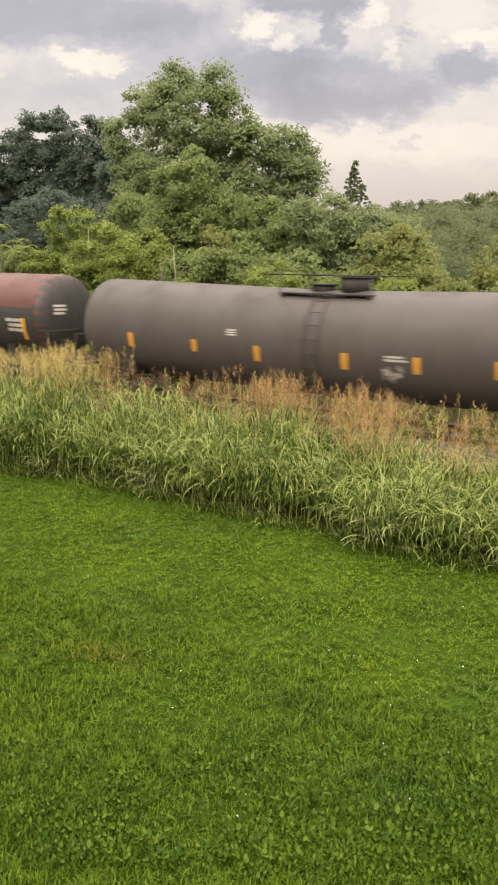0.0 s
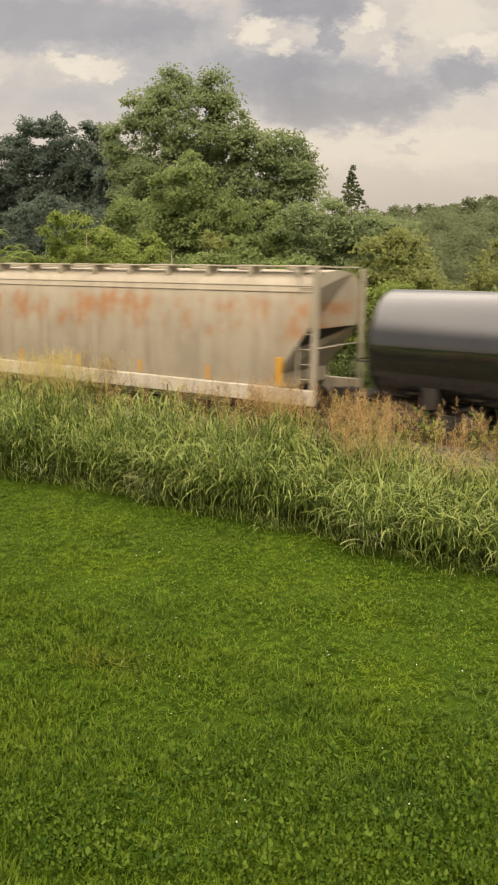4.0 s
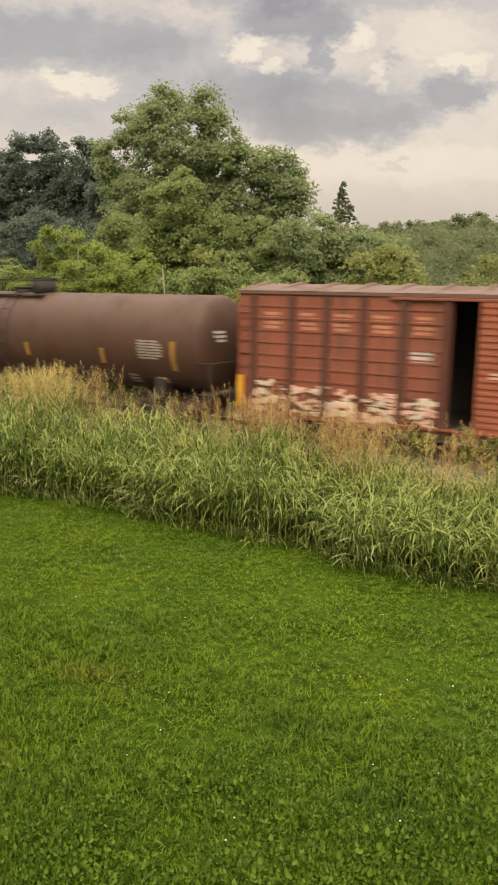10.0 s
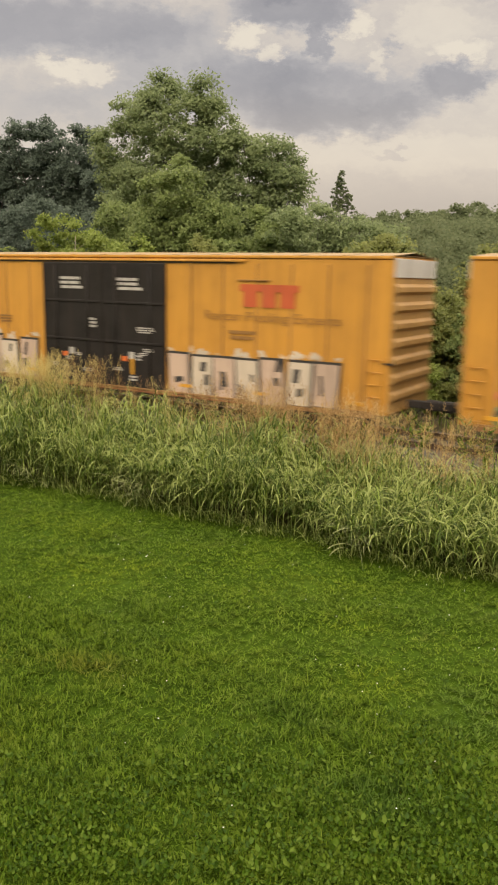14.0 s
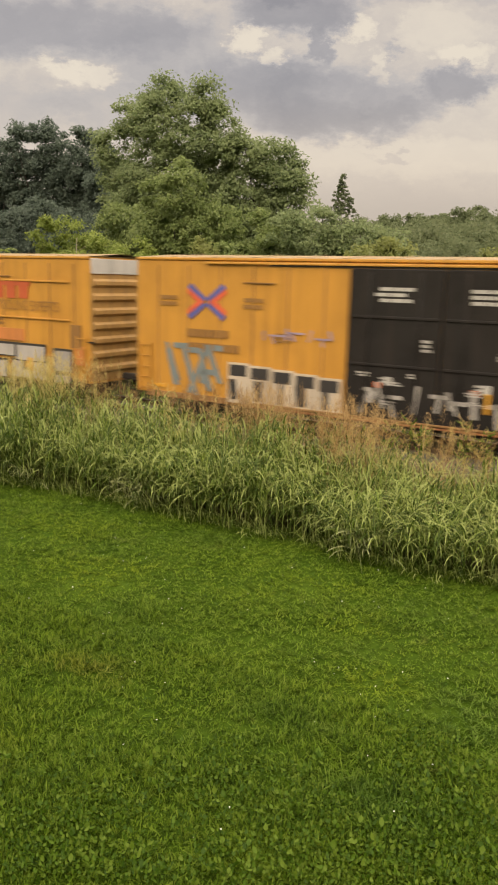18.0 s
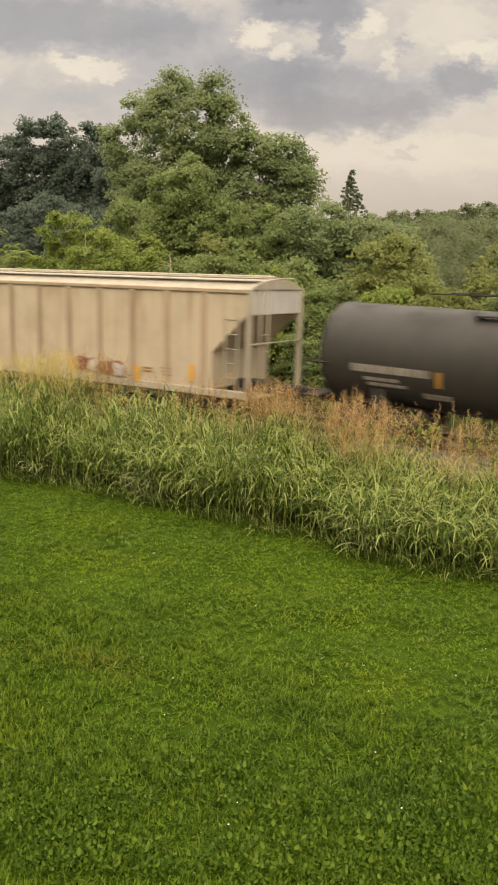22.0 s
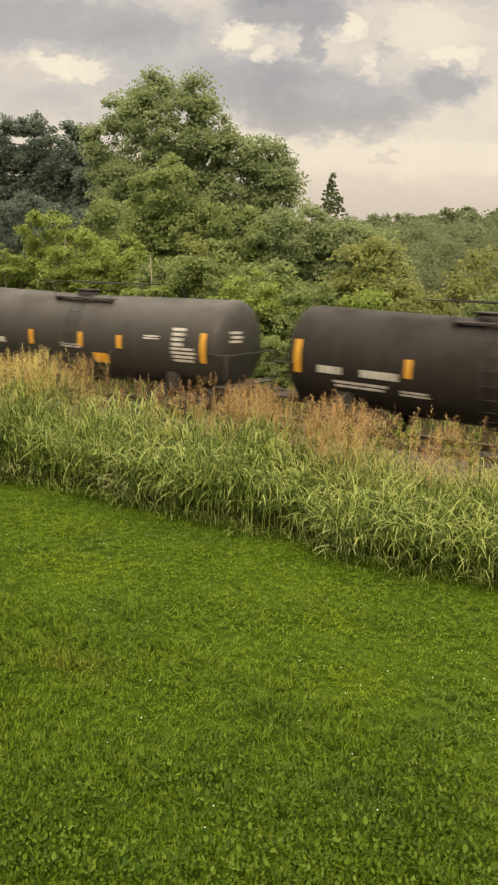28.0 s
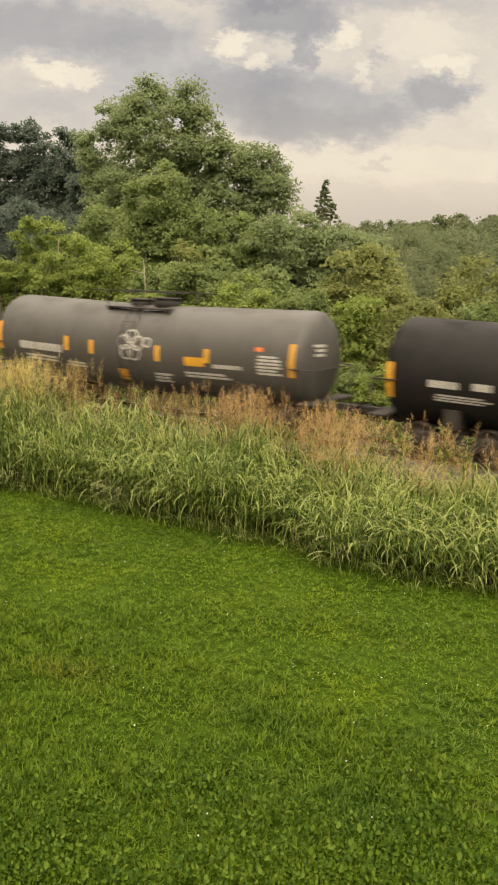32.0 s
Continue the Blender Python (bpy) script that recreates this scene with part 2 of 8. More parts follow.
# ---- materials ----
def surface(name, stops, scale=3.0, rough=0.6, metal=0.0, bump=0.1, fine=40.0, space="Object", spec=0.5, island=0.0, back=0.0, stretch=None):
    """A procedural surface: colours run over coarse noise, with fine grain and relief. island: how far pieces differ;
    back: how much light passes through thin leaves."""
    mat = bpy.data.materials.new(name)
    mat.use_nodes = True
    t = mat.node_tree
    shader = t.nodes["Principled BSDF"]
    coord = t.nodes.new("ShaderNodeTexCoord")
    vec = coord.outputs[space]
    if stretch:
        m = t.nodes.new("ShaderNodeMapping")
        m.inputs["Scale"].default_value = stretch
        link(t, vec, m.inputs["Vector"])
        vec = m.outputs[0]
    coarse = noise_tex(t, vec, scale, 5.0, 0.6)
    grain = noise_tex(t, vec, fine, 3.0, 0.6)
    fac = calc(t, "ADD", calc(t, "MULTIPLY", coarse, 0.75), calc(t, "MULTIPLY", grain, 0.25))
    if island:
        geo = t.nodes.new("ShaderNodeNewGeometry")
        fac = calc(t, "ADD", fac, calc(t, "MULTIPLY", calc(t, "SUBTRACT", geo.outputs["Random Per Island"], 0.5), island))
    k = len(stops)
    colour = ramp(t, fac, [(0.32 + 0.36 * i / max(k - 1, 1), c) for i, c in enumerate(stops)])
    link(t, colour, shader.inputs["Base Color"])
    link(t, remap(t, grain, 0.3, 0.7, max(rough - 0.12, 0.03), min(rough + 0.12, 1.0)), shader.inputs["Roughness"])
    shader.inputs["Metallic"].default_value = metal
    shader.inputs["Specular IOR Level"].default_value = spec
    if bump:
        b = t.nodes.new("ShaderNodeBump")
        b.inputs["Strength"].default_value = bump
        b.inputs["Distance"].default_value = 0.02
        link(t, grain, b.inputs["Height"])
        link(t, b.outputs[0], shader.inputs["Normal"])
    if back:
        trans = t.nodes.new("ShaderNodeBsdfTranslucent")
        link(t, colour, trans.inputs["Color"])
        mix = t.nodes.new("ShaderNodeMixShader")
        mix.inputs[0].default_value = back
        link(t, shader.outputs[0], mix.inputs[1]), link(t, trans.outputs[0], mix.inputs[2])
        link(t, mix.outputs[0], t.nodes["Material Output"].inputs["Surface"])
    return mat


def paint(name, colour, rough=0.55, wear=0.25, streak=0.35, spec=0.4, dirt=(0.06, 0.045, 0.035), spread=0.1):
    """Weathered railway paint: blotches, streaks that run down, and fine dust."""
    mat = bpy.data.materials.new(name)
    mat.use_nodes = True
    t = mat.node_tree
    shader = t.nodes["Principled BSDF"]
    coord = t.nodes.new("ShaderNodeTexCoord")
    vec = coord.outputs["Object"]
    m = t.nodes.new("ShaderNodeMapping")
    m.inputs["Scale"].default_value = (3.2, 3.2, 0.22)
    link(t, vec, m.inputs["Vector"])
    runs = remap(t, noise_tex(t, m.outputs[0], 1.3, 5.0, 0.65), 0.42, 0.72)
    blot = remap(t, noise_tex(t, vec, 0.8, 6.0, 0.6), 0.38, 0.75)
    grain = noise_tex(t, vec, 60.0, 3.0, 0.6)
    light = tuple(min(1.0, c * 1.06 + 0.004) for c in colour)
    dark = tuple(c * 0.90 for c in colour)
    col = blend(t, blot, light, dark)
    col = blend(t, calc(t, "MULTIPLY", runs, streak), col, dirt)
    col = blend(t, calc(t, "MULTIPLY", remap(t, grain, 0.5, 0.75), wear * 0.6), col, tuple(c * 0.5 + 0.05 for c in colour))
    link(t, col, shader.inputs["Base Color"])
    link(t, remap(t, blot, 0, 1, max(rough - spread, 0.03), min(1.0, rough + spread)), shader.inputs["Roughness"])
    shader.inputs["Specular IOR Level"].default_value = spec
    b = t.nodes.new("ShaderNodeBump")
    b.inputs["Strength"].default_value = 0.02
    b.inputs["Distance"].default_value = 0.02
    link(t, blot, b.inputs["Height"])
    link(t, b.outputs[0], shader.inputs["Normal"])
    return mat


# ---- ground and track ----
def ground_material():
    mat = surface("lawn_soil", [(0.022, 0.042, 0.004), (0.036, 0.066, 0.006), (0.052, 0.086, 0.009)], 0.9, 0.95, 0.0, 0.5, 25.0, spec=0.02)
    # beyond the mown edge the ground is bare brown litter
    t = mat.node_tree
    shader = t.nodes["Principled BSDF"]
    col = shader.inputs["Base Color"].links[0].from_socket
    xyz = t.nodes.new("ShaderNodeSeparateXYZ")
    coord = t.nodes.new("ShaderNodeTexCoord")
    link(t, coord.outputs["Object"], xyz.inputs[0])
    fine = noise_tex(t, coord.outputs["Object"], 3.0, 6.0, 0.65)
    litter = ramp(t, fine, [(0.3, (0.030, 0.024, 0.014)), (0.5, (0.065, 0.055, 0.028)), (0.7, (0.10, 0.085, 0.045))])
    link(t, blend(t, remap(t, xyz.outputs[1], 10.8, 12.5), col, litter), shader.inputs["Base Color"])
    return mat


def make_ground():
    """One sheet to the horizon: lawn, rough verge, then woodland floor that rises to the far hills."""
    xs = np.concatenate([np.linspace(-1500, -60, 24)[:-1], np.linspace(-60, 20, 81), np.linspace(20, 900, 14)[1:]])
    ys = np.concatenate([np.linspace(-300, -10, 8)[:-1], np.linspace(-10, 60, 71), np.linspace(60, 400, 30)[1:], np.linspace(400, 2500, 8)[1:]])
    X, Y = np.meshgrid(xs, ys)
    Z = np.full(X.shape, LAWN_Z)
    Z = np.where((Y > 14) & (Y < 17.6), Z - 0.08, Z)
    Z = np.where((Y > 17.5) & (Y < 23.5), LAWN_Z - 0.45, Z)
    rise = np.clip((Y - 110) / 260, 0, 1)
    Z = Z + 30 * rise * rise * (3 - 2 * rise) * (1 + 0.25 * np.sin(X * 0.018 + 1.0))
    n, m = X.shape
    idx = np.arange(n * m).reshape(n, m)
    f = np.stack([idx[:-1, :-1], idx[:-1, 1:], idx[1:, 1:], idx[1:, :-1]], -1).reshape(-1, 4)
    me = fast_mesh("ground", np.stack([X, Y, Z], -1).reshape(-1, 3), f, ground_material(), True)
    tagged(new("ground", me), "green lawn and rough grassy ground", "ground", kind="structure")


make_ground()
BALLAST = surface("grey_ballast", [(0.045, 0.037, 0.029), (0.095, 0.080, 0.063), (0.16, 0.137, 0.108)], 9.0, 0.95, 0.0, 0.9, 26.0)
TIE = surface("creosoted_tie", [(0.035, 0.026, 0.02), (0.085, 0.065, 0.05)], 6.0, 0.9, 0.0, 0.5, 30.0, stretch=(6, 0.6, 6))
RAIL = surface("rail_steel", [(0.07, 0.045, 0.032), (0.15, 0.10, 0.075)], 4.0, 0.55, 0.7, 0.1)


def make_track():
    bed = Geo()
    prof = [(17.4, -0.62), (18.55, -0.20), (18.9, -0.165), (22.1, -0.165), (22.5, -0.22), (23.7, -0.62)]
    n = len(prof)
    xs = [-400, -60, -30, -15, 0, 30, 300]
    bed.add([(x, y, z) for x in xs for y, z in prof], [(k * n + i, (k + 1) * n + i, (k + 1) * n + i + 1, k * n + i + 1) for k in range(len(xs) - 1) for i in range(n - 1)])
    track = solo("railway_track", bed, BALLAST, "single railway track on grey stone ballast", "railway track", kind="structure")
    for y in (TRACK_Y - 0.753, TRACK_Y + 0.753):
        g = Geo()
        for lo, hi, w in ((-0.172, -0.155, 0.075), (-0.155, -0.04, 0.012), (-0.04, 0.0, 0.036)):
            g.box(-400, 300, y - w, y + w, lo, hi, 0.004)
        part("rail", g, RAIL, track, "worn steel rail")
    tie = Geo().box(-0.115, 0.115, -1.3, 1.3, -0.30, -0.172, 0.012).mesh("tie", TIE)
    rng = random.Random(5)
    for i in range(110):
        ob = part("tie", tie, TIE, track)
        ob.location = (-48 + i * 0.53 + rng.uniform(-0.03, 0.03), TRACK_Y + rng.uniform(-0.05, 0.05), rng.uniform(-0.008, 0.006))
        ob.rotation_euler = (0, 0, rng.uniform(-0.02, 0.02))
    # loose stones along the shoulder
    r = np.random.default_rng(8)
    k = 5200
    base = np.array([(1, 0, 0), (-1, 0, 0), (0, 1, 0), (0, -1, 0), (0, 0, 1), (0, 0, -0.6)], float)
    tri = np.array([(0, 2, 4), (2, 1, 4), (1, 3, 4), (3, 0, 4), (2, 0, 5), (1, 2, 5), (3, 1, 5), (0, 3, 5)])
    y = r.uniform(17.7, 23.3, k)
    z = np.interp(y, [p[0] for p in prof], [p[1] for p in prof])
    c = np.stack([r.uniform(-34, 2, k), y, z + 0.01], 1)
    size = r.uniform(0.025, 0.06, (k, 1, 1)) * r.uniform(0.6, 1.3, (k, 6, 1))
    v = (c[:, None, :] + base[None] * size).reshape(-1, 3)
    f = (tri[None] + 6 * np.arange(k)[:, None, None]).reshape(-1, 3)
    tagged(part("ballast_stones", fast_mesh("ballast_stones", v, f, BALLAST), BALLAST, track), kind="stuff")


make_track()


# ---- grass ----
def turf(name):
    """Mown grass: blades differ singly, in hand-wide clumps and in broad yellow, blue-green and worn patches."""
    mat = surface(name, [(0.5, 0.5, 0.5), (0.5, 0.5, 0.5)], 2.0, 0.75, spec=0.08, bump=0.0, back=0.3)
    t = mat.node_tree
    shader = t.nodes["Principled BSDF"]
    vec = t.nodes.new("ShaderNodeTexCoord").outputs["Object"]
    geo = t.nodes.new("ShaderNodeNewGeometry")
    clump = calc(t, "ADD", calc(t, "MULTIPLY", noise_tex(t, vec, 13.0, 3.0, 0.6), 0.6), calc(t, "MULTIPLY", noise_tex(t, vec, 4.0, 4.0, 0.65), 0.4))
    lone = calc(t, "MULTIPLY", calc(t, "SUBTRACT", geo.outputs["Random Per Island"], 0.5), 0.30)
    col = ramp(t, calc(t, "ADD", clump, lone), [(0.36, (0.032, 0.060, 0.005)), (0.45, (0.067, 0.118, 0.008)), (0.54, (0.108, 0.170, 0.013)), (0.68, (0.140, 0.194, 0.026))])
    col = blend(t, calc(t, "MULTIPLY", remap(t, noise_tex(t, vec, 0.75, 4.0, 0.6), 0.48, 0.66), 0.6), col, (1.25, 1.14, 0.95), "MULTIPLY")
    move = t.nodes.new("ShaderNodeMapping")
    move.inputs["Location"].default_value = (7.3, 2.1, 0)
    link(t, vec, move.inputs["Vector"])
    col = blend(t, calc(t, "MULTIPLY", remap(t, noise_tex(t, move.outputs[0], 0.62, 4.0, 0.6), 0.47, 0.66), 0.45), col, (0.72, 0.80, 1.2), "MULTIPLY")
    col = blend(t, calc(t, "MULTIPLY", remap(t, noise_tex(t, move.outputs[0], 1.15, 5.0, 0.65), 0.58, 0.74), 0.4), col, (0.135, 0.140, 0.040))
    # worn, yellow, blue-green and light-lifted patches of the lawn: centre, half width, half depth, tint
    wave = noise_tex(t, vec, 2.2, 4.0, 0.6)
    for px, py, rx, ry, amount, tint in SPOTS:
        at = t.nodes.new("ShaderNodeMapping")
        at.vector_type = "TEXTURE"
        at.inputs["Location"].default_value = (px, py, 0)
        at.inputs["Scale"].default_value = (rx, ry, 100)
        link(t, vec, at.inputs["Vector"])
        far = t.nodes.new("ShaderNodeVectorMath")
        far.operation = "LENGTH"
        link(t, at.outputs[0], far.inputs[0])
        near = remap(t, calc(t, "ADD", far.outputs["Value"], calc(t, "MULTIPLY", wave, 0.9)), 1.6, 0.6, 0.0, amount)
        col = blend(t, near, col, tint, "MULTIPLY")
    link(t, col, shader.inputs["Base Color"])
    for node in t.nodes:
        if node.bl_idname == "ShaderNodeBsdfTranslucent":
            link(t, col, node.inputs["Color"])
    return mat


# the last three lift the far lawn's colour where more light is wanted
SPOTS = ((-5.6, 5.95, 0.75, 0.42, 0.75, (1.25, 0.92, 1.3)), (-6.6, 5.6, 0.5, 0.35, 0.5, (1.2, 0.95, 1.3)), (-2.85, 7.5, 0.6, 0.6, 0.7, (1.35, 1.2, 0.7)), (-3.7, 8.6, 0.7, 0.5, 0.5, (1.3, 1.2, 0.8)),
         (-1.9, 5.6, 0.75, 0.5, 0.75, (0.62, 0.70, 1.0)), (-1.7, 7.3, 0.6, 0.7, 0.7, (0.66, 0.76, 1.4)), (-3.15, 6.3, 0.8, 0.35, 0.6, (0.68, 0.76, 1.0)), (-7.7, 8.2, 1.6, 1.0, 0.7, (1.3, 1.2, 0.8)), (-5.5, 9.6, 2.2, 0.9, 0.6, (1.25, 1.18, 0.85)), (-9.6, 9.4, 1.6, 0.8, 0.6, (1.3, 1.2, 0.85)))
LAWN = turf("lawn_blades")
WEED = surface("broadleaf_weed", [(0.034, 0.074, 0.003), (0.064, 0.120, 0.006), (0.106, 0.162, 0.015)], 0.8, 0.6, 0.0, 0.1, 12.0, spec=0.18, island=0.5, back=0.35)
REED = surface("tall_grass_blades", [(0.054, 0.090, 0.010), (0.120, 0.178, 0.022), (0.214, 0.275, 0.050), (0.345, 0.395, 0.125)], 0.5, 0.55, 0.0, 0.0, 3.0, spec=0.25, island=1.0, back=0.4)
PALE_REED = surface("pale_bent_blades", [(0.17, 0.20, 0.07), (0.30, 0.33, 0.14), (0.42, 0.43, 0.21)], 0.5, 0.5, 0.0, 0.0, 3.0, spec=0.3, island=0.8, back=0.35)
PLUME = surface("rusty_tan_seed_heads", [(0.27, 0.155, 0.062), (0.43, 0.285, 0.120), (0.58, 0.43, 0.215)], 0.35, 0.8, 0.0, 0.0, 1.5, spec=0.1, island=0.5, back=0.45)
GOLD = surface("straw_gold_seed_heads", [(0.34, 0.265, 0.090), (0.50, 0.405, 0.155), (0.64, 0.55, 0.25)], 0.35, 0.8, 0.0, 0.0, 1.5, spec=0.1, island=0.5, back=0.45)
RUSTY = surface("dark_rust_seed_heads", [(0.13, 0.070, 0.030), (0.23, 0.135, 0.060), (0.34, 0.22, 0.105)], 0.35, 0.8, 0.0, 0.0, 1.5, spec=0.1, island=0.5, back=0.4)
STRAW = surface("straw_stems", [(0.16, 0.13, 0.05), (0.30, 0.25, 0.11)], 0.8, 0.7, 0.0, 0.0, 4.0, island=0.5, back=0.2)
DAISY = surface("white_flowers", [(0.5, 0.5, 0.42), (0.75, 0.75, 0.68)], 2.0, 0.7)


def ribbons(root, head, lean, length, width, droop, segs, r):
    """Blades: arrays of roots, compass turns, lean from upright, length, width and droop. Returns verts and quad faces."""
    n = len(root)
    d = np.stack([np.cos(head), np.sin(head), np.zeros(n)], 1)
    side = np.stack([-np.sin(head), np.cos(head), np.zeros(n)], 1)
    twist = r.uniform(-0.5, 0.5, n)
    p = root.copy()
    ang = lean.copy()
    rows = []
    for i in range(segs + 1):
        q = i / segs
        w = width * np.clip(1.15 * np.sqrt(max(1 - q, 0.0)) * min(1.0, 0.55 + 2.2 * q), 0.04, 1.1)
        s = side * np.cos(twist * q)[:, None] + np.array([0, 0, 1.0]) * np.sin(twist * q)[:, None]
        rows.append(p - s * (w / 2)[:, None])
        rows.append(p + s * (w / 2)[:, None])
        step = (length / segs)[:, None]
        p = p + step * (d * np.sin(ang)[:, None] + np.array([0, 0, 1.0]) * np.cos(ang)[:, None])
        ang = np.minimum(ang + droop / segs, 2.7)
    v = np.stack(rows, 1)
    k = 2 * (segs + 1)
    f = np.array([(2 * i, 2 * i + 1, 2 * i + 3, 2 * i + 2) for i in range(segs)])
    return v.reshape(-1, 3), (f[None] + k * np.arange(n)[:, None, None]).reshape(-1, 4)


def edge_line(x):
    """The mown edge wavers a little along the verge."""
    return np.interp(x, (-20, -15, -12.8, -11.2, -9.6, -8.2, -6.2, -5.7, -5.1, -4.6, -4.0, -3.1, -2.0, 1.5),
                     (10.62, 10.66, 10.74, 11.08, 11.2, 11.05, 11.15, 11.28, 11.05, 10.88, 10.84, 10.97, 11.2, 11.3)) + 0.05 * np.sin(x * 4.3)


def make_lawn():
    r = np.random.default_rng(3)
    vs, fs, count = [], [], 0
    # tufts of blades: number, stretch of the lawn, blades a tuft, length, width, segments, least lean
    for n, x0, x1, y0, y1, k, tall, wide, segs, low in ((27000, -17.5, 1.5, 6.2, 11.4, 7, 0.060, 0.021, 1, 0.95), (13000, -9.5, 0.4, 2.4, 7.0, 8, 0.068, 0.015, 2, 0.30), (5200, -7.5, -0.3, 2.2, 5.2, 9, 0.080, 0.0115, 2, 0.10)):
        x, y = r.uniform(x0, x1, n), r.uniform(y0, y1, n)
        keep = y < edge_line(x) + 0.1
        x, y = x[keep], y[keep]
        grow = 0.80 + 0.35 * np.sin(x * 1.7 + np.sin(y * 1.9)) * np.sin(y * 1.3 + 0.7 * np.sin(x * 2.3)) + np.abs(r.normal(0, 0.28, len(x)))
        m = len(x) * k
        root = np.stack([np.repeat(x, k) + r.normal(0, 0.024, m), np.repeat(y, k) + r.normal(0, 0.024, m), LAWN_Z - 0.002 + np.repeat(np.clip(grow - 0.6, 0.0, 0.8) * 0.030, k) + r.uniform(0, 0.012, m)], 1)
        v, f = ribbons(root, r.uniform(0, 6.283, m), r.uniform(low, 1.42, m), tall * np.repeat(grow, k) * r.uniform(0.55, 1.35, m), wide * r.uniform(0.6, 1.3, m), r.uniform(0.1, 0.7, m), segs, r)
        vs.append(v), fs.append(f + count)
        count += len(v)
    tagged(new("lawn_grass", fast_mesh("lawn_grass", np.concatenate(vs), np.concatenate(fs), LAWN)), "short mown green lawn grass, slightly patchy", "grass", kind="stuff")


def oval_leaves(c, head, pitch, length, width, r):
    """Broad leaves: a folded oval of eight triangles each."""
    n = len(c)
    d = np.stack([np.cos(head) * np.cos(pitch), np.sin(head) * np.cos(pitch), np.sin(pitch)], 1)
    s = np.stack([-np.sin(head), np.cos(head), np.zeros(n)], 1)
    up = np.cross(d, s)
    rows = []
    for a, w, u in ((0.0, 0.0, 0.0), (0.3, 0.42, 0.06), (0.3, -0.42, 0.06), (0.65, 0.42, 0.05), (0.65, -0.42, 0.05), (1.0, 0.0, -0.12), (0.32, 0.0, 0.0), (0.66, 0.0, 0.0)):
        rows.append(c + d * (a * length)[:, None] + s * (w * width)[:, None] - up * (u * length)[:, None])
    v = np.stack(rows, 1)
    f = np.array([(0, 6, 1), (0, 2, 6), (1, 6, 7), (1, 7, 3), (2, 4, 7), (2, 7, 6), (3, 7, 5), (4, 5, 7)])
    return v.reshape(-1, 3), (f[None] + 8 * np.arange(n)[:, None, None]).reshape(-1, 3)


def make_weeds():
    r = np.random.default_rng(4)
    n = 3000
    cx = r.uniform(-7.2, -0.3, n)
    depth = r.random(n) ** 1.1
    cy = 1.35 + 0.62 * (cx + 7.2) * 0.95 + 3.3 * depth
    clear = np.sin(cx * 2.9 + 1.3 * np.sin(cy * 2.1)) + np.sin(cy * 3.3 + cx) + 1.2 * np.sin(cx * 1.3 + 2.0 * np.sin(cy * 0.9)) + r.normal(0, 0.8, n) > 4.2 * depth - 0.9
    cx, cy = cx[clear], cy[clear]
    n = len(cx)
    k = 15
    x = np.repeat(cx, k) + r.normal(0, 0.06, n * k)
    y = np.repeat(cy, k) + r.normal(0, 0.06, n * k)
    m = n * k
    c = np.stack([x, y, LAWN_Z + r.uniform(0.03, 0.10, m)], 1)
    size = r.uniform(0.020, 0.048, m)
    v, f = oval_leaves(c, r.uniform(0, 6.283, m), r.uniform(0.2, 1.25, m), size, size * r.uniform(0.55, 0.85, m), r)
    # taller rosettes with larger leaves stand out of the carpet nearest the foot of the lawn
    n3, k3 = 420, 7
    cx = r.uniform(-6.6, -0.6, n3)
    cy = 1.45 + 0.62 * (cx + 7.2) * 0.95 + 1.7 * r.random(n3) ** 2.0
    m3 = n3 * k3
    c = np.stack([np.repeat(cx, k3) + r.normal(0, 0.035, m3), np.repeat(cy, k3) + r.normal(0, 0.035, m3), LAWN_Z + r.uniform(0.05, 0.13, m3)], 1)
    size = np.repeat(r.uniform(0.034, 0.064, n3), k3) * r.uniform(0.7, 1.2, m3)
    v3, f3 = oval_leaves(c, r.uniform(0, 6.283, m3), r.uniform(0.1, 1.15, m3), size, size * r.uniform(0.50, 0.80, m3), r)
    f = np.concatenate([f, f3 + len(v)])
    v = np.concatenate([v, v3])
    n2 = 4200
    x, y = r.uniform(-13, -0.5, n2), r.uniform(3.2, 10.6, n2)
    c = np.stack([x, y, LAWN_Z + r.uniform(0.02, 0.06, n2)], 1)
    size = r.uniform(0.02, 0.045, n2)
    v2, f2 = oval_leaves(c, r.uniform(0, 6.283, n2), r.uniform(0.0, 0.9, n2), size, size * 0.7, r)
    tagged(new("lawn_weeds", fast_mesh("lawn_weeds", np.concatenate([v, v2]), np.concatenate([f, f2 + len(v)]), WEED)), "low broadleaf weeds spread through the lawn", "weeds", kind="stuff")
    # a coarser tuft left standing in the lawn
    for tx, ty, n in ((-6.05, 7.45, 380), (-8.6, 9.4, 150), (-3.4, 6.3, 130)):
        root = np.stack([r.normal(tx, 0.26, n), r.normal(ty, 0.16, n), np.full(n, LAWN_Z)], 1)
        v, f = ribbons(root, r.uniform(0, 6.283, n), r.uniform(0.2, 1.0, n), r.uniform(0.10, 0.24, n), r.uniform(0.006, 0.012, n), r.uniform(0.4, 1.4, n), 3, r)
        tagged(new("grass_tuft", fast_mesh("grass_tuft", v, f, LAWN)), "coarse pale grass tuft in the lawn", "grass tuft", kind="stuff")
    n = 150
    c = np.stack([r.uniform(-12, -1, n), r.uniform(4, 10.6, n), LAWN_Z + r.uniform(0.05, 0.09, n)], 1)
    v, f = oval_leaves(c, r.uniform(0, 6.283, n), r.uniform(0, 0.5, n), np.full(n, 0.014), np.full(n, 0.017), r)
    tagged(new("lawn_flowers", fast_mesh("lawn_flowers", v, f, DAISY)), "tiny white clover flowers in the lawn", "flowers", kind="stuff")


